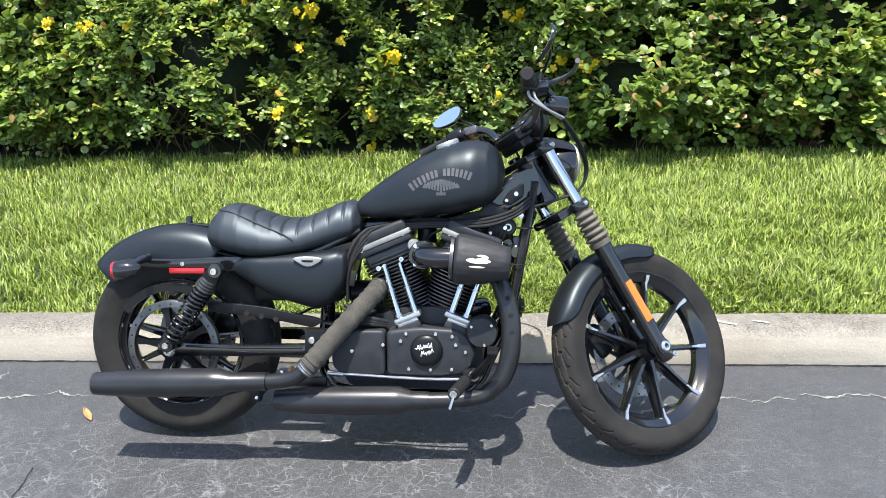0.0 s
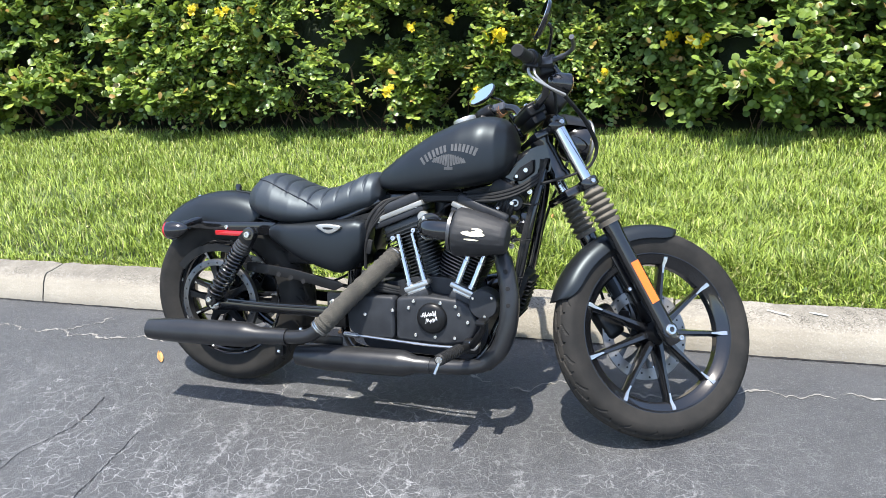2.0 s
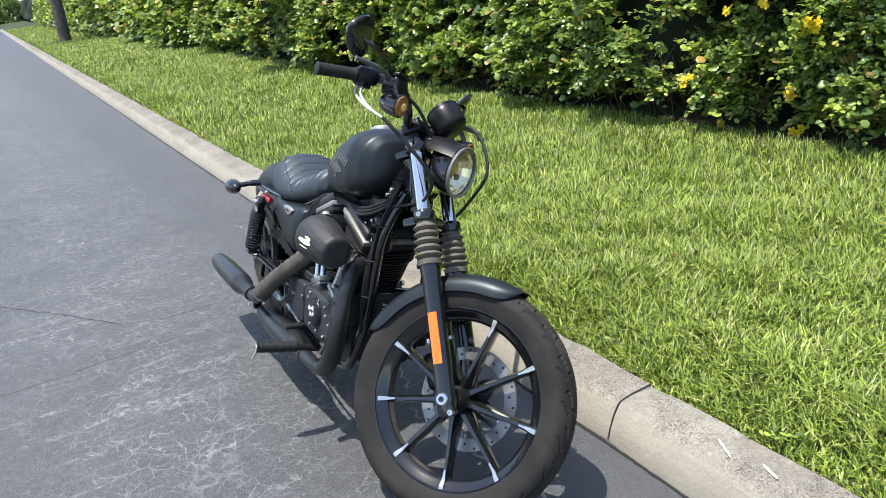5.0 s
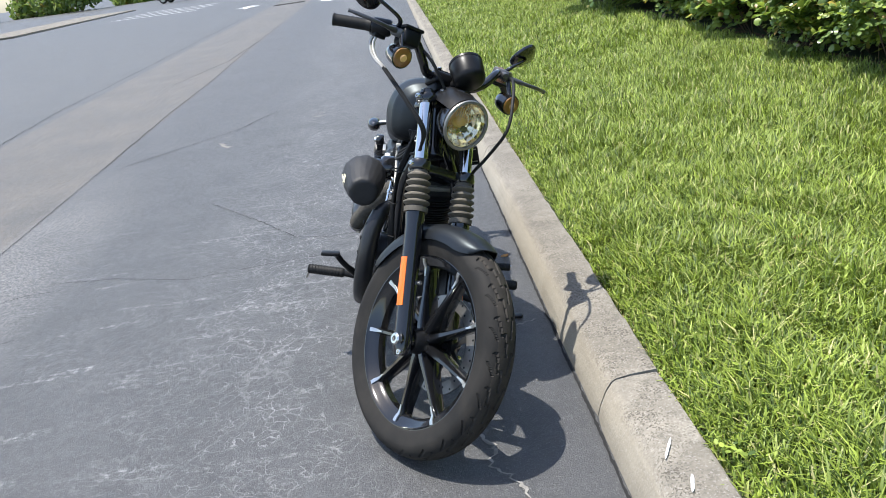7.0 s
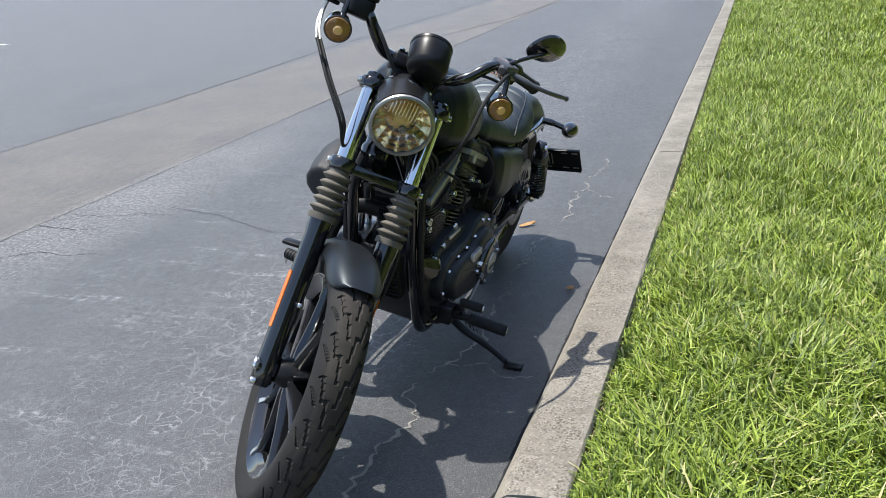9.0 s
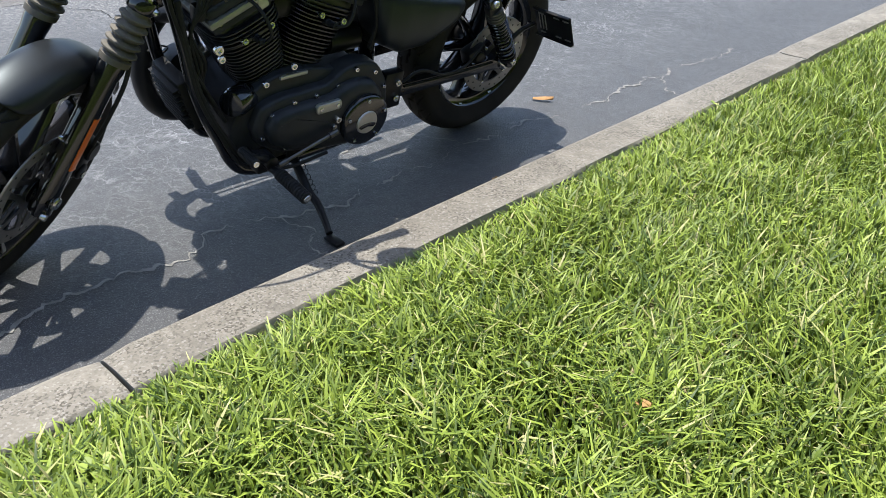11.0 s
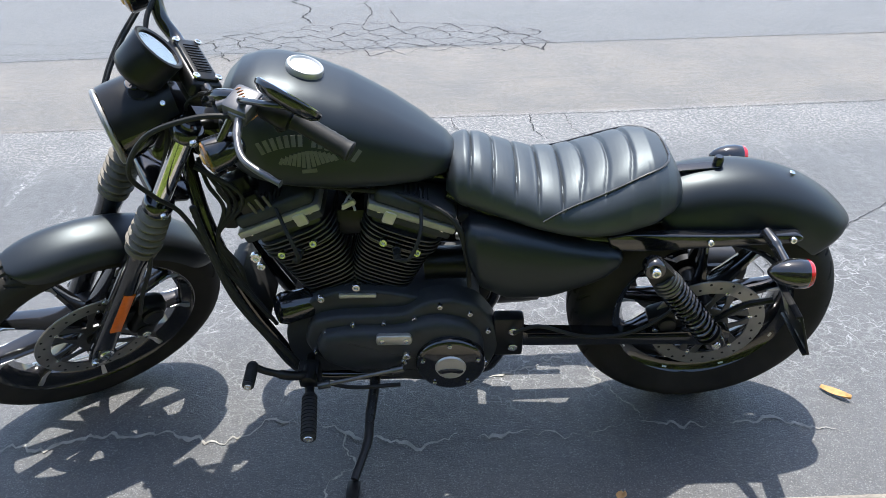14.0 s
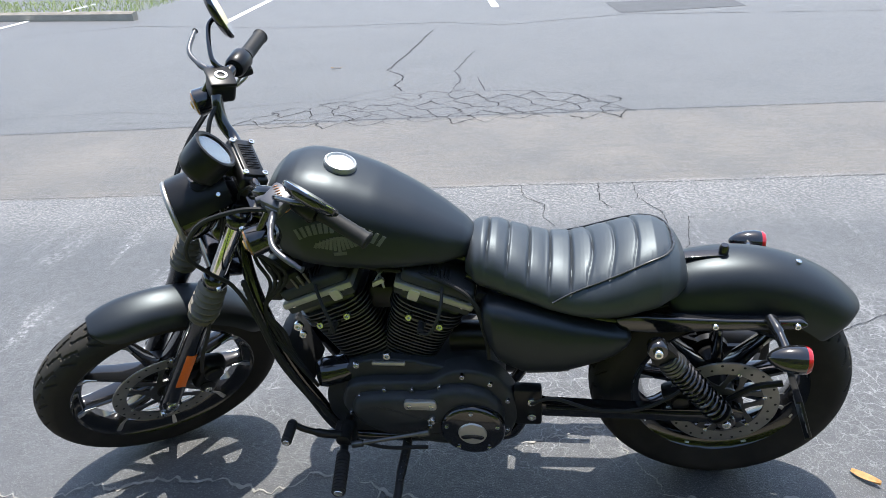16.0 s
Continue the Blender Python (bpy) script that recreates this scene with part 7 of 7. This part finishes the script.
    mir = part("mirror", [loft(rings), pipe([Vector((1.040, s * 0.212, 1.062)), Vector((1.060, s * 0.226, 1.095)), mc_ + Vector((0.035, -s * 0.02, -0.012)), mc_ - mn * 0.012], [0.0066] * 8 + [0.0056] * 16 + [0.0058], 8, 10)], GLOSS, bike, "gloss black oval mirror", BARS)
    face = []
    for j in range(32):
        t = 2 * math.pi * j / 32
        face.append(mc_ + mn * 0.0062 + mu * math.copysign(abs(math.cos(t)) ** 0.8, math.cos(t)) * 0.056 + mw * math.sin(t) * 0.043 * (1 + 0.22 * math.cos(t) * s))
    part("mirror_glass", loft([face, [p - mn * 0.002 for p in face]]), MIRROR, mir, "silvered mirror glass", BARS)
    # front signal
    tip = Vector((1.122, -0.214, 1.000)) if s < 0 else Vector((1.130, 0.220, 0.986))
    sg = part("front_signal", [lathe([(-0.062, 0), (-0.060, 0.014), (-0.048, 0.026), (-0.025, 0.031), (0.004, 0.0325), (0.006, 0.031), (0.006, 0)], tip, tip + Vector((1, 0, -0.05)), 28), sweep([tip + Vector((-0.020, 0, 0.026)), tip + Vector((-0.050, -s * 0.004, 0.066))], 0.0075, 10)], GLOSS, bike, "gloss black bullet turn signal", BARS)
    part("signal_lens", lathe([(0.004, 0), (0.004, 0.0295), (0.010, 0.027), (0.014, 0.016), (0.015, 0)], tip, tip + Vector((1, 0, -0.05)), 28), AMBER, sg, "smoked amber lens", BARS)
    part("signal_bulb", lathe([(0.0135, 0), (0.0135, 0.012), (0.0175, 0.009), (0.019, 0)], tip, tip + Vector((1, 0, -0.05)), 16), BULB, sg, "", BARS)
mcy = part("master_cylinder", [block((1.064, -0.180, 1.052), (0.056, 0.062, 0.048), Matrix.Rotation(radians(-18), 4, "Y"), 0.010, 3), block((1.058, -0.180, 1.078), (0.060, 0.066, 0.010), Matrix.Rotation(radians(-18), 4, "Y"), 0.004)], SATIN, bike, "black brake fluid reservoir", BARS)
part("sight_glass", lathe([(0, 0.009), (0, 0.015), (0.003, 0.014), (0.003, 0.009)], (1.056, -0.180, 1.0825), (0.92, -0.180, 1.512), 24, True), STEEL, mcy, "", BARS)
part("zip_tie", [pipe([(1.050 + (0.020 + 0.003 * (k % 3)) * math.cos(a), 0.185 + 0.007 * k + 0.004 * math.sin(a * 2), 1.058 + 0.022 * math.sin(a)) for a in (0, 1.6, 3.1, 4.6, 6.2)], 0.0013, 6, 5) for k in range(6)], COPPER, bike, "copper wire wound on the bar", BARS)


# cables; each starts on the turned bars and ends on the frame
def cable(name, pts, turned, r, material, label):
    p = [BARS @ Vector(q) if i < turned else Vector(q) for i, q in enumerate(pts)]
    return part(name, sweep(smooth_path(p, 9), r, 8), material, bike, label)


for k in range(2):
    cable("throttle_cable", [(1.100, -0.247 + 0.008 * k, 0.955), (1.185, -0.200 + 0.010 * k, 0.902), (1.245, -0.145 + 0.010 * k, 0.845), (1.235, -0.115, 0.790), (1.190, -0.09, 0.765), (1.08, -0.070, 0.745), (0.95, -0.075, 0.715), (0.85, -0.085, 0.690), (0.81, -0.06, 0.66)], 5, 0.0042, RUBBER, "black throttle cable")
    part("cable_ferrule", sweep(smooth_path([BARS @ Vector(q) for q in ((0.992 + 0.016 * k, -0.246, 1.030), (0.995 + 0.018 * k, -0.250, 1.000), (1.040 + 0.010 * k, -0.254 + 0.006 * k, 0.972), (1.104, -0.247 + 0.008 * k, 0.953))], 6), 0.0040, 8), ALU, bike, "bright bent cable ferrule")
cable("clutch_cable", [(1.075, 0.220, 1.060), (1.135, 0.190, 1.055), (1.215, 0.150, 1.010), (1.265, 0.135, 0.920), (1.240, 0.125, 0.820), (1.140, 0.125, 0.700), (1.110, 0.118, 0.60), (1.080, 0.122, 0.46), (1.025, 0.124, 0.335), (0.965, 0.135, 0.232), (0.85, 0.165, 0.205), (0.72, 0.170, 0.215)], 5, 0.0050, RUBBER, "black clutch cable")
cable("brake_hose", [(1.072, -0.150, 1.050), (1.120, -0.110, 1.020), (1.150, -0.050, 0.960), (1.165, 0.030, 0.880), (1.215, 0.060, 0.780), (1.265, 0.075, 0.700), (1.300, 0.110, 0.600), (1.345, 0.112, 0.500), (1.370, 0.098, 0.410)], 9, 0.0050, RUBBER, "black front brake hose")
cable("signal_wire", [(1.095, 0.205, 1.035), (1.090, 0.150, 1.030), (1.090, 0.09, 1.000), (1.120, 0.04, 0.930), (1.10, 0.03, 0.83)], 4, 0.0036, RUBBER, "thin black signal wire")


# ---- marks on the road ----
def ribbon(pts, width, z=0.0025, rnd=None, jag=0.3, broken=False):
    """A thin uneven strip that lies on the road along pts: it wanders at two scales, swells, thins out and breaks."""
    rnd = rnd or random.Random(1)
    seed = rnd.uniform(0, 90)
    path = []
    step = max(0.008, width * 0.8)
    for a, b in zip(pts, pts[1:]):
        n = max(2, int(math.hypot(b[0] - a[0], b[1] - a[1]) / step))
        for k in range(n):
            path.append((a[0] + (b[0] - a[0]) * k / n, a[1] + (b[1] - a[1]) * k / n))
    path.append(pts[-1])
    rows = []
    for i, (x, y) in enumerate(path):
        a, b = path[max(0, i - 2)], path[min(len(path) - 1, i + 2)]
        t = Vector((b[0] - a[0], b[1] - a[1])).normalized()
        s = i * step / max(width, 0.006)
        wander = width * jag * (3.0 * noise.noise(Vector((s * 0.11, seed, 0))) + 1.6 * noise.noise(Vector((s * 0.45, seed, 5))) + rnd.uniform(-0.5, 0.5))
        w = width * (0.75 + 0.55 * noise.noise(Vector((s * 0.3, seed, 9)))) * rnd.uniform(0.65, 1.2)
        if broken:
            w *= min(1.3, max(0.06, 0.75 + 1.5 * noise.noise(Vector((s * 0.16, seed, 14)))))
        if i in (0, len(path) - 1):
            w *= 0.2
        nx, ny = -t.y, t.x
        cx, cy = x + nx * wander, y + ny * wander
        rows.append([(cx - nx * w / 2, cy - ny * w / 2, z), (cx + nx * w / 2, cy + ny * w / 2, z)])
    return loft(rows, False, False)


cracks = new("road_cracks")
tagged(cracks, "open and grit-filled cracks in the asphalt", "cracks", kind="structure")
rc = random.Random(8)
PALE = [([(-1.6, 0.30), (-0.62, 0.235), (-0.30, 0.215), (0.138, 0.154), (0.30, 0.185), (0.55, 0.165), (0.72, 0.20), (0.90, 0.14), (1.08, 0.10), (1.22, 0.13), (1.50, 0.10), (1.80, 0.16), (2.05, 0.177), (2.6, 0.20), (3.4, 0.16)], 0.011),
        ([(0.138, 0.154), (0.165, 0.085), (0.20, 0.02), (0.25, -0.10)], 0.007), ([(0.90, 0.14), (0.88, 0.25), (0.93, 0.34), (0.92, 0.42)], 0.007), ([(-0.85, 0.43), (-0.90, 0.34), (-1.0, 0.25)], 0.009),
        ([(0.27, -0.137), (0.40, -0.10), (0.53, -0.048), (0.66, -0.06)], 0.008)]
for pts, w in PALE:
    part("pale_crack", ribbon(pts, w * 1.15, 0.003, rc, 1.1, True), CRACK_PALE, cracks, "crack filled with pale grit")
DARK = [([(1.50, -9.1), (1.54, -8.54), (1.63, -7.23), (1.73, -6.21), (1.51, -5.80), (1.55, -5.40), (1.46, -5.12)], 0.030), ([(0.87, -7.16), (1.02, -6.0), (0.95, -5.55), (0.99, -5.10)], 0.018), ([(0.79, -5.60), (0.71, -5.01), (0.40, -4.93), (0.01, -4.75), (-0.17, -4.51), (-0.44, -4.04)], 0.013), ([(1.60, -5.22), (1.80, -5.10), (1.95, -4.88), (2.45, -4.80), (3.35, -4.56), (3.92, -4.72), (5.2, -4.6)], 0.009), ([(2.40, -4.36), (3.0, -4.24), (3.9, -4.30)], 0.008),
        ([(0.46, -2.38), (0.45, -2.2), (0.34, -2.05), (0.36, -1.88), (0.30, -1.75)], 0.009), ([(-0.16, -2.38), (-0.15, -2.13), (-0.24, -1.90), (-0.23, -1.74)], 0.007), ([(0.03, -2.38), (0.05, -2.1), (0.0, -1.98)], 0.010),
        ([(-3.0, -2.40), (-0.4, -2.37), (0.85, -2.395), (3.6, -2.42), (6, -2.45)], 0.010), ([(-20, -2.42), (-12, -2.45), (-7.96, -2.40), (-5.6, -2.43), (-3.0, -2.40)], 0.020),
        ([(-3.2, -4.02), (0.95, -4.10), (4.6, -4.04), (9, -4.1)], 0.016), ([(-24, -4.3), (-9.5, -4.25), (-7.1, -4.26), (-3.2, -4.02)], 0.024),
        ([(8.5, -10.7), (6.7, -11.4), (3.9, -10.15), (1.36, -9.9), (0.6, -9.3), (-1.2, -9.8), (-4.3, -8.9)], 0.035),
        ([(-0.35, -1.84), (-0.28, -1.50), (-0.1, -1.09), (-0.134, -0.70), (-0.15, -0.38)], 0.006), ([(-3.0, -2.2), (-3.9, -1.4), (-4.6, -1.1)], 0.016), ([(-8.2, -3.0), (-10.5, -2.56), (-13.9, -2.46)], 0.03), ([(-2.87, -0.80), (-2.9, -1.05)], 0.010),
        ([(-0.47, -0.75), (-0.48, -0.56), (-0.40, -0.40), (-0.42, -0.2)], 0.006), ([(-1.4, -1.2), (-0.9, -0.85), (-0.5, -0.6)], 0.007)]
for pts, w in DARK:
    part("dark_crack", ribbon(pts, w * 0.7, 0.003, rc, 0.55), CRACK_DARK, cracks, "open dark crack")
for pts, w in (([(-3.36, -1.47), (-3.22, -1.44), (-3.10, -1.36)], 0.050), ([(-3.22, -1.44), (-3.16, -1.30)], 0.035), ([(-4.06, -0.71), (-4.10, -0.56)], 0.035), ([(-3.92, -0.71), (-3.96, -0.56)], 0.035)):
    part("pale_scuff", ribbon(pts, w, 0.003, rc, 0.5, True), CRACK_PALE, cracks, "pale scuff on the asphalt")
# a patch broken into plates by a net of cracks
knots = {}
for j in range(7):
    for i in range(34):
        knots[i, j] = Vector((-0.50 + i * 0.118 + rc.uniform(-0.050, 0.050), -3.96 - j * 0.205 + (-0.062 if (i + j) % 2 else 0.062) + rc.uniform(-0.055, 0.055)))


def broken_up(p):
    """Inside the patch, which thins out towards its far side and its ends."""
    return -0.45 < p.x < 2.75 and p.y > -4.20 - 0.98 * max(0.0, 1 - abs((p.x - 1.0) / 1.75)) ** 0.6


for (i, j), p in knots.items():
    for q in (knots.get((i + 1, j)), knots.get((i, j + 1)) if (i + j) % 2 else None):
        if q is not None and broken_up(p) and broken_up(q) and rc.random() < 0.90:
            mid = [tuple(p.lerp(q, f) + Vector((rc.uniform(-0.022, 0.022), rc.uniform(-0.022, 0.022)))) for f in (0.35, 0.68)]
            part("net_crack", ribbon([tuple(p), *mid, tuple(q)], rc.uniform(0.006, 0.016), 0.003, rc, 0.25), CRACK_DARK, cracks)
# gap between the asphalt and the kerb
part("gutter_crack", ribbon([(x, kerb_y(x) - 0.008) for x in np.arange(-12, 5, 0.5)], 0.012, 0.0035, rc, 0.12), CRACK_DARK, cracks)


def marking(name, outline, label):
    bm_pts = [(x, y, 0.004) for x, y in outline]
    ob = part(name, ([*bm_pts, *[(x, y, 0.001) for x, y, _ in bm_pts]], [tuple(range(len(bm_pts)))] + [(i, (i + 1) % len(bm_pts), len(bm_pts) + (i + 1) % len(bm_pts), len(bm_pts) + i) for i in range(len(bm_pts))]), PAINT_WHITE)
    return tagged(ob, label, "road marking", kind="structure")


for x in (-8.4, -3.9, 0.66, 5.15, 9.6):
    marking("parking_line", [(x - 0.06, -11.6 if x < 1 else -11.3), (x + 0.06, -11.6 if x < 1 else -11.3), (x + 0.46, -16.5), (x + 0.34, -16.5)], "worn white painted parking line")
for cx, cy, d in ((-29.7, -1.45, 1), (-33.9, -5.4, -1)):
    marking("lane_arrow", [(cx - d * 1.3, cy - 0.10), (cx - d * 0.1, cy - 0.10), (cx - d * 0.1, cy - 0.55), (cx + d * 1.2, cy), (cx - d * 0.1, cy + 0.55), (cx - d * 0.1, cy + 0.10), (cx - d * 1.3, cy + 0.10)], "white painted lane arrow")
for k in range(4):
    marking("stop_line", [(-40 - 2.5 * k, -9.0), (-40.2 - 2.5 * k, -9.0), (-42.2 - 2.5 * k, -14.0), (-42.0 - 2.5 * k, -14.0)], "white painted bay line")
patch = part("road_patch", ([(-3.0, -11.5, 0.004), (-1.1, -11.4, 0.004), (-1.15, -9.95, 0.004), (-2.95, -10.1, 0.004)], [(0, 1, 2, 3)]), plain("repair_asphalt", (0.05, 0.052, 0.056), 0.85, var=0.3, scale=4, bump=0.5, fine=150, dist=0.004))
tagged(patch, "darker square repair in the asphalt", "road patch", kind="structure")
grate = new("drain_grate")
grate.matrix_world = pose(-31.3, -3.3, 0.0)
tagged(grate, "dark iron drain grate set in the road", "drain")
part("frame", [block((0, s * 0.62, 0.006), (0.75, 0.06, 0.02), None, 0.003) for s in (-1, 1)] + [block((s * 0.36, 0, 0.006), (0.06, 1.2, 0.02), None, 0.003) for s in (-1, 1)], IRON, grate)
for k in range(12):
    part("bar", block((0, -0.55 + 0.1 * k, 0.005), (0.66, 0.04, 0.016), None, 0.002), IRON, grate)


# ---- loose leaves ----
def dry_leaf(name, at, turn, l, w, label, mat=DRY_LEAF):
    rows = []
    for i in range(9):
        f = i / 8
        hw = w * math.sin(math.pi * (0.08 + 0.88 * f)) ** 0.7
        x = l * (f - 0.5)
        rows.append([(x, -hw, 0.006 + 0.010 * f * f), (x, -hw * 0.5, 0.004 + 0.004 * f), (x, 0, 0.002 + 0.006 * f), (x, hw * 0.5, 0.005 + 0.004 * f), (x, hw, 0.010 + 0.010 * f * f)])
    top = loft(rows, False, False)
    ob = part(name, top, mat)
    ob.modifiers.new("thickness", "SOLIDIFY").thickness = 0.0012
    ob.matrix_world = pose(*at, 0, 0, turn)
    return tagged(ob, label, "leaf")


dry_leaf("dry_leaf", (-0.385, 0.098, 0.001), 128, 0.080, 0.012, "curled orange-brown dry leaf on the asphalt")
dry_leaf("dry_leaf", (0.268, 0.412, 0.001), 60, 0.035, 0.012, "small brown dry leaf beside the kerb")
dry_leaf("dry_leaf", (2.31, -6.42, 0.001), 10, 0.11, 0.012, "thin pale dry leaf on the asphalt")
dry_leaf("dry_leaf", (1.02, 1.36, 0.200), 80, 0.030, 0.009, "orange dry leaf lying in the grass")

# ---- small weeds in the lawn ----
weeds = []
for i in range(70):
    x = rc.uniform(-1.6, 3.4)
    y = kerb_y(x) + 0.22 + rc.uniform(0.0, 1.7)
    z = lawn_z(x, y) + rc.uniform(0.030, 0.050)
    for k in range(rc.randint(4, 8)):
        a, tilt = rc.uniform(0, 6.28), rc.uniform(0.1, 0.5)
        d = Vector((math.cos(a), math.sin(a), tilt))
        q = Vector((-math.sin(a), math.cos(a), 0))
        c = Vector((x + rc.gauss(0, 0.014), y + rc.gauss(0, 0.014), z))
        r = rc.uniform(0.007, 0.012)
        weeds.append(([c, c + d * r * 0.6 + q * r * 0.6, c + d * r * 1.4 + q * r * 0.5, c + d * r * 1.7, c + d * r * 1.4 - q * r * 0.5, c + d * r * 0.6 - q * r * 0.6], [(0, 1, 2, 3, 4, 5)]))
tagged(part("lawn_weeds", weeds, GRASS), "small yellow-green broad-leaved weeds in the lawn", "weeds", kind="stuff")

# ---- far end of the road ----
island = part("island_kerb", loft([[(x, -12.6 - 0.35 * (x - 8) + dy, z) for dy, z in ((0, -0.02), (0.0, 0.12), (-0.05, 0.15), (-0.2, 0.15), (-0.2, -0.02))] for x in np.linspace(7.2, 16, 12)]), CONCRETE)
tagged(island, "pale concrete kerb of a planted island", "kerb", kind="structure")
isl = []
for i in range(2500):
    x = rc.uniform(7.3, 15)
    y = -12.85 - 0.35 * (x - 8) - rc.uniform(0, 2.5)
    a = rc.uniform(0, 6.3)
    h = rc.uniform(0.05, 0.14)
    isl.append(([(x, y, 0.1), (x + 0.012 * math.cos(a), y + 0.012 * math.sin(a), 0.1), (x + 0.06 * math.sin(a), y + 0.06 * math.cos(a), 0.1 + h)], [(0, 1, 2)]))
tagged(part("island_grass", isl, GRASS), "green grass on the island", "grass", kind="stuff")
isle = part("bay_island", slab(filleted([(-60, -0.02), (-38, -0.02), (-37.9, 0.10), (-60, 0.10)], 0.03), -21.5, -17.5, 0.03), CONCRETE)
tagged(isle, "low concrete island at the end of the parking bays", "kerb", kind="structure")


def palm(at, height, r):
    top = new("palm_tree")
    top.matrix_world = pose(*at)
    tagged(top, "palm with a straight grey trunk on the lawn", "tree")
    prof = []
    n = 40
    for k in range(n + 1):
        h = height * k / n
        prof.append((h, r * (1.25 if k == 0 else 1.0 - 0.25 * k / n) + (0.008 if k % 2 else 0)))
    part("trunk", lathe([(0, 0)] + prof + [(height, 0)], (0, 0, -0.05), (0, 0, 1), 18), BARK, top)
    fr = []
    rnd = random.Random(4)
    for k in range(26):
        a, rise = rnd.uniform(0, 6.3), rnd.uniform(-0.2, 1.1)
        d = Vector((math.cos(a), math.sin(a), 0))
        pts = [Vector((0, 0, height)) + d * (2.4 * t) + Vector((0, 0, rise * 1.8 * t - 1.9 * t * t)) for t in np.linspace(0, 1, 12)]
        fr.append(sweep(pts, [0.03 - 0.0022 * i for i in range(12)], 5))
        side = Vector((-d.y, d.x, 0))
        for i in range(1, 12):
            for s in (-1, 1):
                q = pts[i] + side * s * 0.55 - Vector((0, 0, 0.25)) + d * 0.25
                fr.append(([pts[i] - d * 0.03, pts[i] + d * 0.03, q], [(0, 1, 2)]))
    part("crown", fr, LEAF_ROUND, top, "feathered green fronds")
    return top


palm((-28.2, 2.55, 0.14), 6.5, 0.20)


def far_car(at, turn, paint, label):
    """A parked car: body with cabin, glass, lamps, bumper and four wheels."""
    top = new("parked_car")
    top.matrix_world = pose(*at, 0, 0, turn)
    tagged(top, label, "car")
    prof = [(-2.3, 0.45), (-2.32, 0.85), (-2.2, 1.02), (-1.5, 1.08), (-0.9, 1.62), (0.9, 1.68), (1.9, 1.55), (2.2, 1.05), (2.3, 0.80), (2.28, 0.42), (1.9, 0.30), (-1.9, 0.30)]
    rings = []
    for y, k in ((-0.90, 0.93), (-0.86, 1.0), (0.86, 1.0), (0.90, 0.93)):
        rings.append([(x * (0.985 if k < 1 else 1), y * (0.86 if z > 1.2 else 1.0), 0.3 + (z - 0.3) * (0.99 if k < 1 else 1)) for x, z in filleted(prof, 0.12, 3)])
    part("body", loft(rings), paint, top)
    part("windscreen", loft([[(-1.47, -0.66, 1.12), (-1.47, 0.66, 1.12), (-0.97, 0.58, 1.58), (-0.97, -0.58, 1.58)], [(-1.45, -0.66, 1.10), (-1.45, 0.66, 1.10), (-0.95, 0.58, 1.56), (-0.95, -0.58, 1.56)]]), CAR_GLASS, top)
    for s in (-1, 1):
        part("side_window", slab(filleted([(-1.2, 1.12), (1.75, 1.12), (1.6, 1.48), (-0.85, 1.55)], 0.06), s * 0.80, s * 0.865, 0.02), CAR_GLASS, top)
        part("headlight", block((-2.28, s * 0.68, 0.86), (0.10, 0.34, 0.16), None, 0.03), WHITE, top)
        for x in (-1.45, 1.45):
            wl = new("wheel")
            wl.parent = top
            part("tyre", lathe([(-0.11, 0.22), (-0.11, 0.32), (-0.08, 0.35), (0.08, 0.35), (0.11, 0.32), (0.11, 0.22)], (x, s * 0.82, 0.35), (x, s * 0.82 + 1, 0.35), 28, True), TYRE, wl)
            part("rim", lathe([(-0.10, 0), (-0.10, 0.22), (0.10, 0.22), (0.10, 0)], (x, s * 0.82, 0.35), (x, s * 0.82 + 1, 0.35), 20), ALU, wl)
    part("grille", block((-2.31, 0, 0.62), (0.06, 1.0, 0.22), None, 0.02), CAR_GLASS, top)
    part("bumper", block((-2.27, 0, 0.45), (0.14, 1.74, 0.16), None, 0.05), paint, top)
    return top


far_car((-92, -5.5, 0), 180, CAR_WHITE, "white car facing along the road far away")
far_car((-72, -16.5, 0), 80, CAR_DARK, "dark car parked in a far bay")


# ---- added backdrop of trees: hides the bright sky beyond the lot ----
def backdrop_trees(n, spots, label):
    """Many small leaf clumps round a row of crowns, from the ground up."""
    k = GR.integers(0, len(spots), n)
    c = np.array(spots)[k]
    u = GR.normal(0, 1, (n, 3))
    u /= np.linalg.norm(u, axis=1)[:, None]
    p = c[:, :3] + u * c[:, 3:4] * np.array([1.0, 1.0, 0.8]) * GR.uniform(0.55, 1.08, n)[:, None]
    p[:, 2] = np.maximum(p[:, 2], 0.15)
    a, b = GR.normal(0, 1, (n, 3)), GR.normal(0, 1, (n, 3))
    s = GR.uniform(0.25, 0.55, n)[:, None]
    a *= s / np.linalg.norm(a, axis=1)[:, None]
    b *= s / np.linalg.norm(b, axis=1)[:, None]
    V = np.stack([p - a, p + b * 0.7, p + a, p - b * 0.7], 1)
    F = np.arange(n)[:, None] * 4 + np.array([[0, 1, 2, 3]])
    return tagged(sheet_object("backdrop_trees", V.reshape(-1, 3), F, [LEAF_GREY]), label, "trees", kind="stuff")


row = [(-104 + 6 * math.sin(i * 1.7), -96 + 5.2 * i, 2.2 + 1.2 * math.sin(i * 2.3), 3.4 + 0.7 * math.sin(i * 3.1)) for i in range(20)]
backdrop_trees(26000, row, "added backdrop of dark green trees that hides the far sky")
